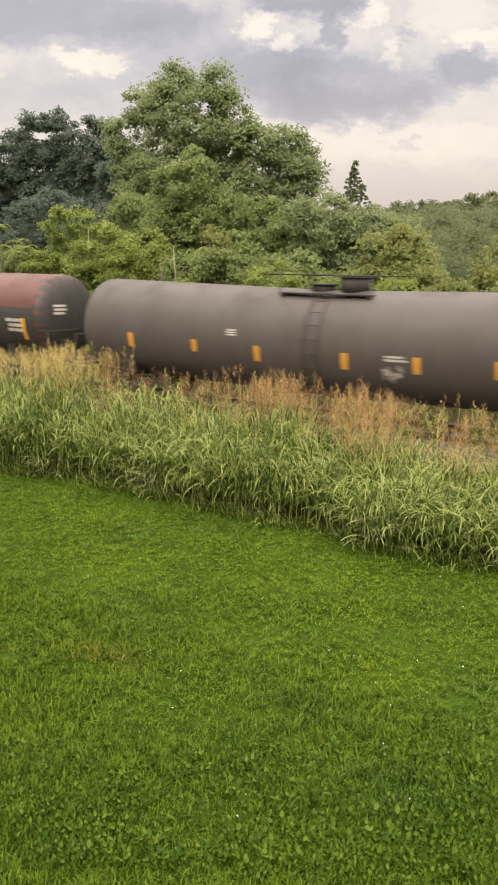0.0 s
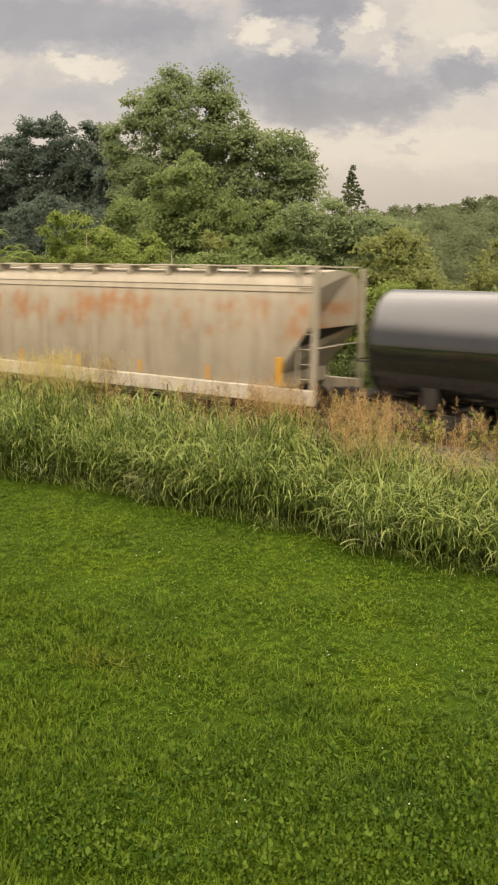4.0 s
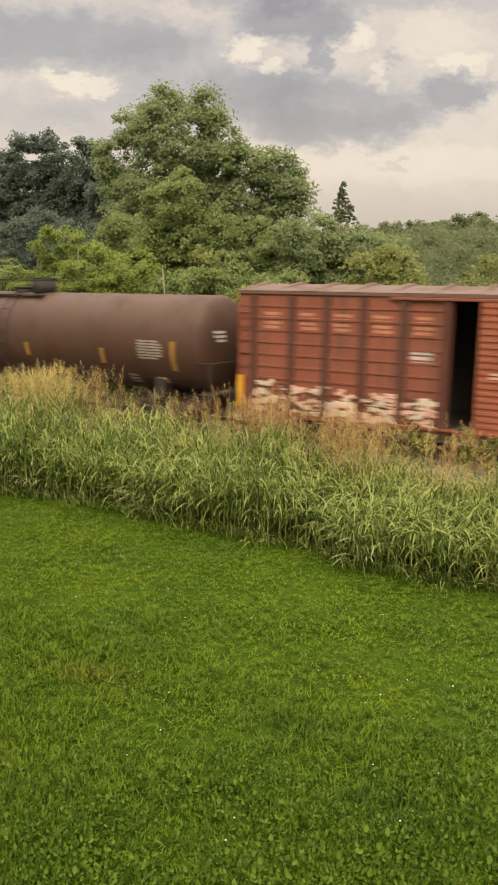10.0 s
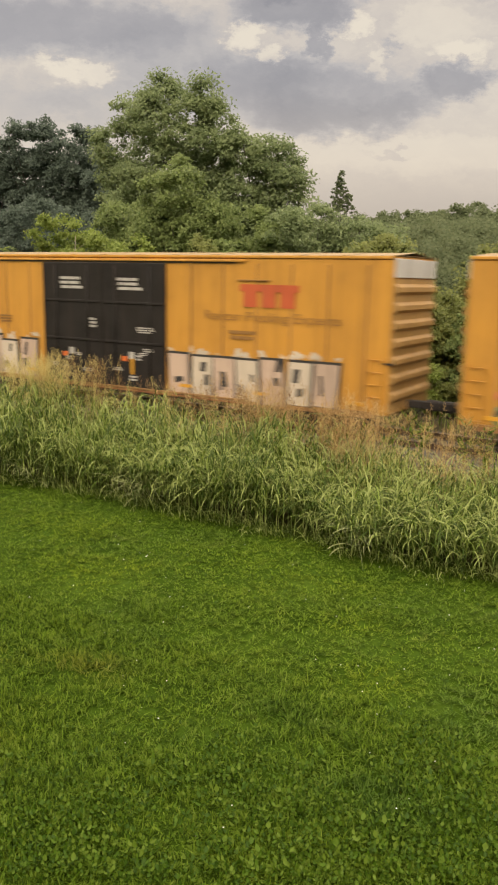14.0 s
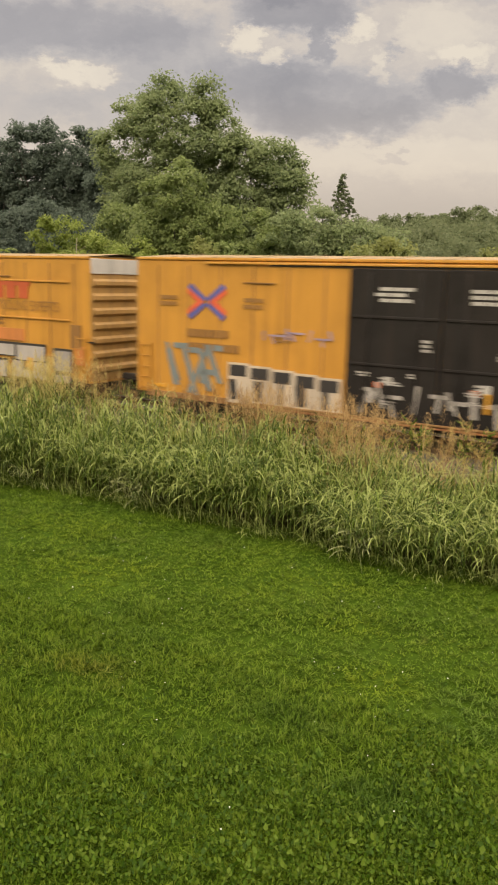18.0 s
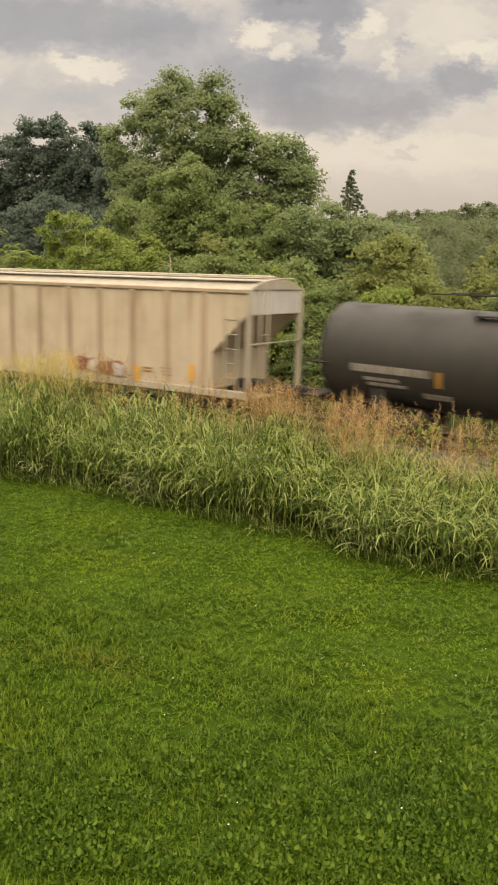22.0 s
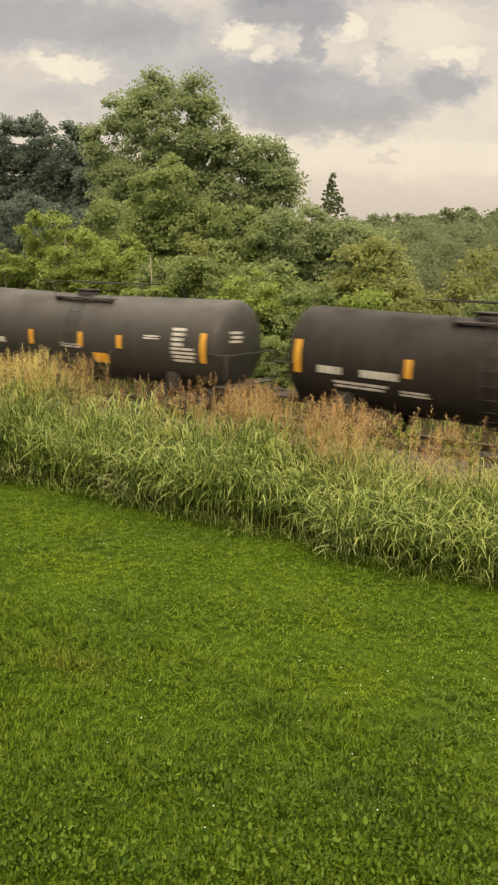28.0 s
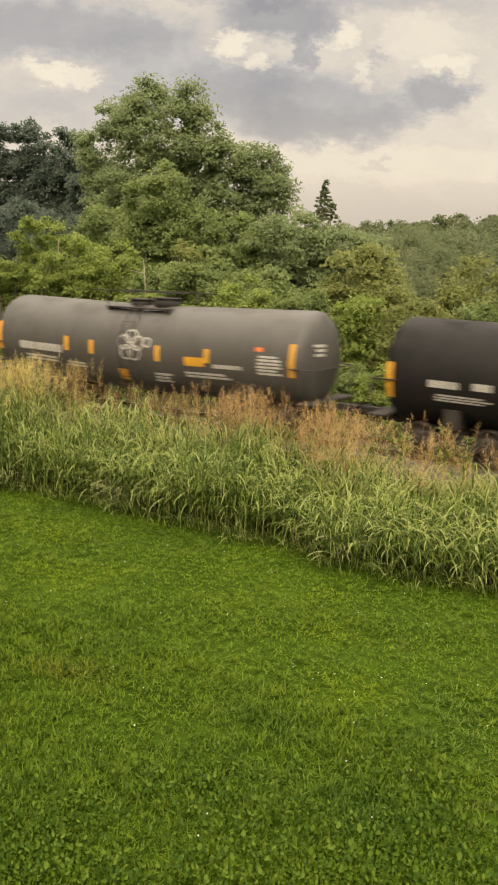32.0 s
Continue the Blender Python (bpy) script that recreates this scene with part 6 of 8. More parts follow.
        for v in (2.95, 2.62, 2.32):
            lettering(car, face, 7.3, v, 2.4 - (2.95 - v) * 2, 0.16, 1, DARK_TEXT, rng, "brown_lettering")
    for u in (-8.7, -5.8, -3.2, 3.2, 5.8, 8.7):
        part("reflective_strip", patch(Geo(), skin, u - 0.22, u + 0.22, 0.92, 1.02, 0.040, 1), YELLOW, car, "yellow reflective strip")
    return car, Flat(-W - 0.022)


SLATE = paint("slate_spray", (0.10, 0.12, 0.14), 0.7)
TAN_PINK = paint("tan_pink_spray", (0.50, 0.37, 0.28), 0.7)
WASHED_RED = paint("washed_red_spray", (0.50, 0.185, 0.05), 0.7)
SLATE_BLUE = paint("slate_blue_spray", (0.17, 0.20, 0.20), 0.7)
OLIVE = paint("olive_spray", (0.16, 0.17, 0.04), 0.7)
FADED_MARK = paint("mark_faded_red", (0.45, 0.09, 0.03), 0.6, 0.4, 0.2)
RUST = paint("rust_orange", (0.30, 0.115, 0.04), 0.8, 0.5, 0.5)
c, s = yellow_boxcar(136.43, 155.49, "yellow boxcar with black doors and mint and lilac graffiti", 11, mark="panel")
sprayed(c, s, 2.9, 7.3, 0.72, 1.78, 5, (MINT, MINT, MINT, BLUISH), BLACK, 3, LILAC)
sprayed(c, s, 7.6, 8.7, 0.70, 1.75, 1, (LILAC,), LILAC, 19)
sprayed(c, s, -7.3, -2.6, 0.72, 1.75, 7, (MINT, BEIGE, LILAC, ASH), SLATE, 4, LILAC)
sprayed(c, s, -8.6, -7.3, 0.90, 1.80, 1, (LILAC,), LILAC, 20)
sprayed(c, Flat(-1.66), -2.3, 2.3, 0.80, 1.55, 7, (ASH, LILAC, SLATE, MINT), SLATE, 5)
scrawl(c, Flat(-1.70), -2.3, 2.3, 0.85, 1.7, ASH, 41, 14, 0.07)
for k, (mat, n) in enumerate(((LILAC, 34), (MINT, 30), (BEIGE, 30))):
    washed(c, Flat(-1.645), -8.5, -2.6, 0.80, 1.75, mat, 60 + k, n, "sprayed patches laid over one another")
    washed(c, Flat(-1.645), 2.8, 8.4, 0.80, 1.65, mat, 70 + k, n // 2, "sprayed patches laid over one another")
FADE = paint("faded_rubbed_patch", (0.52, 0.36, 0.19), 0.7, 0.4, 0.3)
for u, v, w, h in ((-9.0, 3.2, 0.55, 0.30), (-8.3, 2.95, 0.42, 0.16)):
    part("rubbed_patch", patch(Geo(), s, u - w / 2, u + w / 2, v - h / 2, v + h / 2, 0.012, 1), FADE, c, "pale rubbed-out patch")
c, s = yellow_boxcar(157.44, 176.58, "yellow boxcar with black doors and beige block graffiti", 12)
sprayed(c, s, -6.4, -2.95, 0.72, 1.98, 4, (BEIGE, TAN_PINK), BLACK, 6, BEIGE, True)
sprayed(c, s, 2.6, 8.2, 0.72, 1.92, 7, (TAN_PINK, BEIGE), BLACK, 7, BEIGE, True)
c, s = yellow_boxcar(178.49, 197.58, "yellow boxcar with black doors and green-yellow graffiti", 13, True)
sprayed(c, s, -8.6, -2.6, 0.72, 1.25, 10, (OLIVE, BLACK, LIME, SLATE), BLACK, 8, GREEN)
scrawl(c, Flat(-1.62), -8.7, -2.6, 0.75, 1.55, LIME, 42, 26, 0.11, "yellow-green sprayed leaf-like strokes")
scrawl(c, Flat(-1.61), -8.7, -2.6, 1.30, 1.72, RUBY, 43, 14, 0.06, "thin red sprayed strokes")
sprayed(c, s, 2.8, 6.3, 0.72, 1.40, 5, (OLIVE, LIME), BLACK, 9)
c, s = yellow_boxcar(199.80, 218.95, "yellow boxcar with black doors and grey block graffiti", 14, True)
part("graffiti", patch(Geo(), s, -5.2, -3.0, 0.80, 1.86, 0.040, 1), RUBY, c, "red sprayed edge")
part("graffiti", patch(Geo(), s, -5.12, -3.08, 0.86, 1.55, 0.044, 1), SALMON, c, "pink sprayed block")
part("graffiti", patch(Geo(), s, -5.1, -3.1, 1.58, 1.80, 0.048, 1), ASH, c, "pale sprayed top bar")
scrawl(c, Flat(-1.63), -5.0, -3.3, 0.9, 1.5, ASH, 44, 6, 0.09)
for a, b, lo, hi in ((2.75, 4.35, 1.42, 1.82), (4.5, 6.1, 1.42, 1.80), (6.2, 7.55, 1.30, 1.80), (2.8, 3.4, 0.70, 1.36), (3.75, 4.6, 0.70, 1.20), (4.9, 5.7, 0.66, 1.22), (6.0, 7.6, 0.70, 0.98), (6.0, 6.5, 0.98, 1.26), (7.0, 7.6, 0.98, 1.26), (8.0, 8.75, 1.05, 1.72), (8.0, 8.7, 0.68, 0.92)):
    part("graffiti", patch(Geo(), s, a - 0.05, b + 0.05, lo - 0.03, hi + 0.08, 0.042, 1), BLACK, c, "black sprayed block edge")
    part("graffiti", patch(Geo(), s, a, b, lo, hi, 0.047, 1, 0.03), ASH, c, "grey sprayed block")
for a, b, lo, hi in ((2.8, 4.4, 2.0, 2.55), (4.6, 6.6, 1.95, 2.35), (8.9, 9.3, 1.3, 1.9)):
    part("graffiti", patch(Geo(), s, a, b, lo, hi, 0.034, 1), WASHED_RED, c, "washed-out reddish spray")
part("graffiti", patch(Geo(), s, 8.75, 9.2, 1.85, 2.6, 0.036, 1), DARK_TEXT, c, "dark sprayed blotch")
part("reflective_strip", patch(Geo(), s, 2.85, 3.05, 0.80, 1.35, 0.055, 1), YELLOW, c, "yellow sprayed strip")
part("reflective_strip", patch(Geo(), s, 6.75, 7.0, 0.95, 1.40, 0.055, 1), YELLOW, c, "yellow sprayed strip")
c, s = yellow_boxcar(220.87, 240.05, "yellow boxcar with black doors and pale blue graffiti", 15)
sprayed(c, s, 2.75, 7.4, 0.75, 1.80, 7, (BLUISH, ASH, BLUISH), SLATE, 16, ASH)
scrawl(c, Flat(-1.60), 2.9, 7.2, 0.85, 1.7, ASH, 45, 16, 0.10, "white highlights in the sprayed piece")
scrawl(c, s, -8.4, -6.4, 0.72, 2.3, SLATE_BLUE, 46, 8, 0.16, "grey-blue sprayed scrawl")
for i in range(5):
    a = -6.2 + i * 0.72
    part("graffiti", patch(Geo(), s, a, a + 0.70, 0.70, 1.86 - 0.05 * i, 0.040, 1), BEIGE, c, "cream sprayed edge")
    part("graffiti", patch(Geo(), s, a + 0.06, a + 0.62, 1.48 - 0.05 * i, 1.80 - 0.05 * i, 0.046, 1), BLACK, c, "black sprayed block")
    part("graffiti", patch(Geo(), s, a + 0.10 + 0.06 * (i % 3), a + 0.34 + 0.08 * (i % 2), 0.80, 1.38, 0.046, 1, 0.12 * (i % 3 - 1)), BLACK, c, "black sprayed block")
scrawl(c, s, -5.2, -2.9, 2.45, 2.9, LILAC, 47, 7, 0.05, "faint purple sprayed writing strokes")
scrawl(c, Flat(-1.68), -2.3, 2.3, 0.8, 1.7, ASH, 48, 12, 0.10)
sprayed(c, s, 7.9, 8.7, 0.70, 1.6, 1, (BEIGE,), BEIGE, 18)


def red_boxcar(x0, x1):
    rng = random.Random(21)
    RED = paint("boxcar_red", (0.20, 0.052, 0.028), 0.6, 0.4, 0.45)
    PALE_RED = paint("boxcar_door_red", (0.29, 0.088, 0.047), 0.6, 0.4, 0.35)
    SIDE_RED = paint("boxcar_side_red", (0.215, 0.066, 0.038), 0.65, 0.5, 0.55)
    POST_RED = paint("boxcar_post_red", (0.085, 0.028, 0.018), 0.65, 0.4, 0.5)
    DARK_RED = paint("boxcar_roof_brown", (0.115, 0.062, 0.044), 0.65, 0.4, 0.5)
    FAINT = paint("faint_pink_lettering", (0.42, 0.18, 0.11), 0.7)
    half, W = (x1 - x0) / 2, 1.55
    car = car_thing("boxcar", x0, x1, "weathered red boxcar with a half-open door and graffiti", "boxcar", "")
    skin = Flat(-W)
    part("side_wall", Geo().box(-half, -1.62, -W, -W + 0.08, 0.78, 4.02, 0.01), SIDE_RED, car)
    part("side_wall", Geo().box(2.0, half, -W, -W + 0.08, 0.78, 4.02, 0.01), SIDE_RED, car)
    part("side_wall", Geo().box(-half, half, W - 0.08, W, 0.78, 4.02, 0.01), RED, car)
    part("floor_deck", Geo().box(-half, half, -W + 0.01, W - 0.01, 0.70, 0.84, 0.01), STEEL, car)
    # added black sheets give the inside its darkness behind the half-open door
    part("dark_back_sheet", Geo().box(-half + 0.1, half - 0.1, W - 0.12, W - 0.09, 0.85, 4.0), BLACK, car)
    part("dark_side_sheet", Geo().box(-2.6, -2.5, -W + 0.1, W - 0.1, 0.85, 4.0).box(0.6, 0.7, -W + 0.1, W - 0.1, 0.85, 4.0), BLACK, car)
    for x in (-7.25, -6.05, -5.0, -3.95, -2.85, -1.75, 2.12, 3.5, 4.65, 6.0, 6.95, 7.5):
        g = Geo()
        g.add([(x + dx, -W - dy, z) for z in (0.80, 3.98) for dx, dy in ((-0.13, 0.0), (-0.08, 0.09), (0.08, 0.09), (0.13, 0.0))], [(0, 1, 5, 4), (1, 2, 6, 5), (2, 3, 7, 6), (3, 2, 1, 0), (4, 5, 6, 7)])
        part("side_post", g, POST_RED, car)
    for a, b in ((-half + 0.1, -1.85), (2.2, half - 0.1)):
        for i in range(9):
            z = 1.05 + i * 0.33
            part("pressed_rib", Geo().prism([(a, z), (b, z), (b, z + 0.05), (a, z + 0.05)], -W - 0.03, -W), SIDE_RED, car)
    door = part("door", Geo().box(-0.92, 2.0, -W - 0.10, -W - 0.02, 0.80, 3.98, 0.01), PALE_RED, car, "faded red corrugated sliding door")
    for i in range(19):
        z = 0.95 + i * 0.16
        part("door_rib", Geo().prism([(-0.88, z), (1.96, z), (1.96, z + 0.07), (-0.88, z + 0.07)], -W - 0.135, -W - 0.10), PALE_RED, door)
    for z in (0.80, 4.0):
        part("door_track", Geo().box(-3.2, 3.4, -W - 0.12, -W, z - 0.05, z + 0.02, 0.01), RED, car)
    part("side_sill", Geo().box(-half, half, -W - 0.03, -W + 0.1, 0.66, 0.79, 0.01), RED, car)
    part("roof_eave", Geo().box(-half, half, -W - 0.05, W + 0.05, 4.02, 4.12, 0.015), DARK_RED, car)
    n, y = 14, W + 0.05
    for i in range(n):
        a, b = -half + 2 * half * i / n, -half + 2 * half * (i + 1) / n
        part("roof_panel", Geo().add([(a, -y, 4.125), (b, -y, 4.125), (b, 0, 4.32), (a, 0, 4.32), (b, y, 4.125), (a, y, 4.125)], [(0, 1, 2, 3), (3, 2, 4, 5)]), DARK_RED, car, "brown sheet roof panel" if i == 0 else "")
        vs = [(a + dx, yy, zz + lift) for yy, zz, top in ((-y, 4.10, 0.03), (0, 4.325, 0.065), (y, 4.10, 0.03)) for dx, lift in ((-0.04, 0.0), (0.0, top), (0.12, top), (0.16, 0.0))]
        part("roof_rib", Geo().add(vs, [(k + q, k + q + 1, k + q + 5, k + q + 4) for k in (0, 4) for q in range(3)]), DARK_RED, car)
    for s in (-1, 1):
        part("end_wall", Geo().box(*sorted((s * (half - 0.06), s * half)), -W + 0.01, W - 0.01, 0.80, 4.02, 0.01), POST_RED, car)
        g = Geo()
        g.add([(s * half, -W - 0.05, 4.12), (s * half, W + 0.05, 4.12), (s * half, 0, 4.33)], [(0, 1, 2) if s > 0 else (2, 1, 0)])
        part("roof_gable", g, DARK_RED, car)
        for i in range(8):
            z = 1.0 + i * 0.37
            g = Geo().prism([(0, z), (0.07, z + 0.06), (0.07, z + 0.14), (0, z + 0.20)], -W + 0.08, W - 0.08)
            if s < 0:
                g.v = [(-x, -y, zz) for x, y, zz in g.v]
            g.v = [(x + s * half, y, zz) for x, y, zz in g.v]
            part("end_rib", g, POST_RED, car)
    for x in (-half + 0.3, half - 0.3):
        part("reflective_strip", patch(Geo(), skin, x * 1.022 - 0.09, x * 1.022 + 0.09, 0.85, 1.75, 0.100, 1), YELLOW, car, "yellow reflective strip")
        box_ladder(car, x, -W, 0.75, 3.6, RED, 8)
    part("underframe", Geo().box(-half + 0.3, half - 0.3, -0.35, 0.35, 0.5, 0.7, 0.02), STEEL, car)
    running_gear(car, half + 0.5, half - 2.2)
    post = Flat(-W - 0.10)
    low = Flat(-W - 0.045)
    washed(car, low, 2.3, 6.7, 0.84, 1.75, TAN_SMEAR, 22, 70, "worn tan spray on the side sheets")
    washed(car, low, 2.4, 6.5, 0.84, 1.85, ASH, 23, 80, "worn pale grey spray on the side sheets")
    washed(car, post, 2.4, 6.4, 0.84, 1.6, ASH, 24, 22, "worn pale grey spray across the posts")
    washed(car, low, 2.3, 6.8, 0.90, 1.9, POST_RED, 25, 34, "dark brown sprayed outlines")
    washed(car, low, -7.2, -1.9, 0.84, 1.5, SALMON, 26, 55, "worn salmon spray on the side sheets")
    washed(car, low, -7.0, -1.9, 0.84, 1.6, BEIGE, 27, 50, "worn beige spray on the side sheets")
    washed(car, low, -7.0, -1.9, 0.84, 1.6, POST_RED, 28, 30, "dark brown sprayed outlines")
    washed(car, low, 2.3, 6.7, 2.1, 3.7, FAINT, 29, 22, "scuffed pink traces of old lettering")
    part("end_label", Geo().box(half + 0.075, half + 0.085, -0.35, 0.05, 1.55, 1.95), WHITE, car, "small pale label on the ribbed end")
    for u in (-6.6, -5.5, -4.5, -3.4, -2.3):
        lettering(car, skin, u, 3.30, 0.6, 0.5, 4, FAINT, rng, "faded_lettering")
    lettering(car, skin, -2.3, 2.5, 0.8, 0.4, 3, WHITE, rng)
    lettering(car, Flat(-W - 0.135), -0.3, 2.2, 0.6, 0.18, 2, SALMON, rng, "faded_lettering")


red_boxcar(119.40, 134.92)


def stained(name, colour, rust, amount, edge=0.5, runs=()):
    """Pale hopper paint with rust that bleeds down from the top edge and seams."""
    mat = paint(name, colour, 0.65, 0.3, 0.25, dirt=(0.20, 0.13, 0.08))
    t = mat.node_tree
    shader = t.nodes["Principled BSDF"]
    col = shader.inputs["Base Color"].links[0].from_socket
    coord = t.nodes.new("ShaderNodeTexCoord")
    m = t.nodes.new("ShaderNodeMapping")
    m.inputs["Scale"].default_value = (1.0, 1.0, 0.16)
    link(t, coord.outputs["Object"], m.inputs["Vector"])
    streak = remap(t, noise_tex(t, m.outputs[0], 1.5, 4.0, 0.7), edge - 0.10, edge + 0.12)
    xyz = t.nodes.new("ShaderNodeSeparateXYZ")
    link(t, coord.outputs["Object"], xyz.inputs[0])
    # each run of rust starts at the eave and ends at a height of its own
    along = t.nodes.new("ShaderNodeMapping")
    along.inputs["Scale"].default_value = (1.0, 0.0, 0.0)
    link(t, coord.outputs["Object"], along.inputs["Vector"])
    depth = remap(t, noise_tex(t, along.outputs[0], 1.9, 4.0, 0.75), 0.36, 0.66, 0.15, 2.6)
    below = calc(t, "SUBTRACT", 3.75, xyz.outputs[2])
    reach = remap(t, calc(t, "DIVIDE", below, depth), 1.15, 0.1)
    spots = remap(t, noise_tex(t, coord.outputs["Object"], 0.9, 6.0, 0.7), 0.50, 0.72)
    f = calc(t, "MULTIPLY", calc(t, "MAXIMUM", calc(t, "MULTIPLY", reach, streak), calc(t, "MULTIPLY", spots, 0.35)), amount)
    deep = blend(t, calc(t, "MULTIPLY", reach, reach), tuple(min(1, c * 1.25 + 0.03) for c in rust), tuple(c * 0.62 for c in rust))
    col = blend(t, f, col, deep)
    # single runs: place along the side, half width, lower end, how brown
    grain = calc(t, "MULTIPLY", calc(t, "SUBTRACT", noise_tex(t, m.outputs[0], 3.5, 4.0, 0.7), 0.5), 0.5)
    mottle = remap(t, noise_tex(t, coord.outputs["Object"], 4.0, 6.0, 0.7), 0.35, 0.60, 0.55, 0.95)
    for u, wide, low, brown in runs:
        side = calc(t, "ABSOLUTE", calc(t, "ADD", calc(t, "SUBTRACT", xyz.outputs[0], u), grain))
        core = remap(t, side, wide * 1.25, wide * 0.35)
        fall = remap(t, calc(t, "ADD", xyz.outputs[2], grain), low - 0.15, low + 0.75)
        tone = tuple(a + (b - a) * brown for a, b in zip((0.54, 0.19, 0.022), (0.15, 0.045, 0.014)))
        col = blend(t, calc(t, "MULTIPLY", calc(t, "MULTIPLY", core, fall), mottle), col, tone)
    link(t, col, shader.inputs["Base Color"])
    return mat


def patchy(name, colour, rust, low, high):
    """Pale hopper paint with separate rust patches in a band along the side and grey runs below them."""
    mat = paint(name, colour, 0.65, 0.3, 0.3, dirt=(0.19, 0.135, 0.09))
    t = mat.node_tree
    shader = t.nodes["Principled BSDF"]
    col = shader.inputs["Base Color"].links[0].from_socket
    coord = t.nodes.new("ShaderNodeTexCoord")
    m = t.nodes.new("ShaderNodeMapping")
    m.inputs["Scale"].default_value = (1.0, 0.0, 0.55)
    link(t, coord.outputs["Object"], m.inputs["Vector"])
    xyz = t.nodes.new("ShaderNodeSeparateXYZ")
    link(t, coord.outputs["Object"], xyz.inputs[0])
    wave = calc(t, "MULTIPLY", calc(t, "SUBTRACT", noise_tex(t, m.outputs[0], 0.8, 3.0, 0.6), 0.5), 1.3)
    z = calc(t, "ADD", xyz.outputs[2], wave)
    band = calc(t, "MULTIPLY", remap(t, z, low - 0.25, low + 0.15), remap(t, z, high + 0.2, high - 0.15))
    spots = remap(t, noise_tex(t, m.outputs[0], 1.5, 6.0, 0.62), 0.44, 0.66)
    f = calc(t, "MULTIPLY", calc(t, "MULTIPLY", band, spots), 0.85)
    runs = t.nodes.new("ShaderNodeMapping")
    runs.inputs["Scale"].default_value = (1.0, 0.0, 0.10)
    link(t, coord.outputs["Object"], runs.inputs["Vector"])
    below = calc(t, "MULTIPLY", remap(t, noise_tex(t, runs.outputs[0], 2.6, 5.0, 0.7), 0.48, 0.66), remap(t, z, low + 0.3, low - 0.2))
    col = blend(t, calc(t, "MULTIPLY", below, 0.4), col, tuple(c * 0.5 for c in colour))
    link(t, blend(t, f, col, rust), shader.inputs["Base Color"])
    return mat


RUNS = ((-4.53, 0.13, 2.7, 0.7), (-4.08, 0.13, 2.75, 0.7), (-2.98, 0.34, 2.3, 0.6), (-2.14, 0.3, 3.0, 0.2), (-1.2, 0.4, 2.6, 0.5), (-0.17, 0.4, 1.2, 0.6), (0.82, 0.36, 2.6, 0.4),
        (1.71, 0.32, 2.7, 0.6), (2.65, 0.18, 2.8, 0.6), (3.34, 0.28, 0.9, 0.6), (4.21, 0.22, 0.7, 1.0), (5.83, 0.2, 2.7, 0.2), (6.44, 0.28, 2.9, 0.2), (7.74, 0.45, 3.1, 0.0))
HOP_RUSTY = stained("rusty_cream_paint", (0.45, 0.375, 0.275), (0.54, 0.25, 0.055), 0.75, 0.43, RUNS)
HOP_POST = paint("pale_tan_post", (0.42, 0.36, 0.275), 0.65, 0.3, 0.3)
BROWN_POST = paint("brown_tan_post", (0.345, 0.265, 0.185), 0.65, 0.3, 0.3)
HOP_PALE = stained("pale_tan_paint", (0.43, 0.36, 0.265), (0.30, 0.16, 0.08), 0.45, 0.56)
HOP_CREAM = patchy("cream_paint", (0.345, 0.300, 0.232), (0.33, 0.140, 0.048), 2.55, 3.45)
HOP_SILL = paint("bright_hopper_sill", (0.50, 0.455, 0.375), 0.6, 0.3, 0.3)
HOP_TRIM = paint("pale_hopper_trim", (0.36, 0.32, 0.25), 0.6, 0.3, 0.3)


def slope_outline(half, z0, z1, cut, foot, last=None):
    """The side sheet: full length at the eave, cut away under the slope sheets at both ends."""
    a, last = half - 0.15, last or cut
    return [(-a, z1), (-a, z1 - 0.75), (-a + cut, foot), (-a + cut, z0), (a - last, z0), (a - last, foot), (a, z1 - 0.75), (a, z1)]


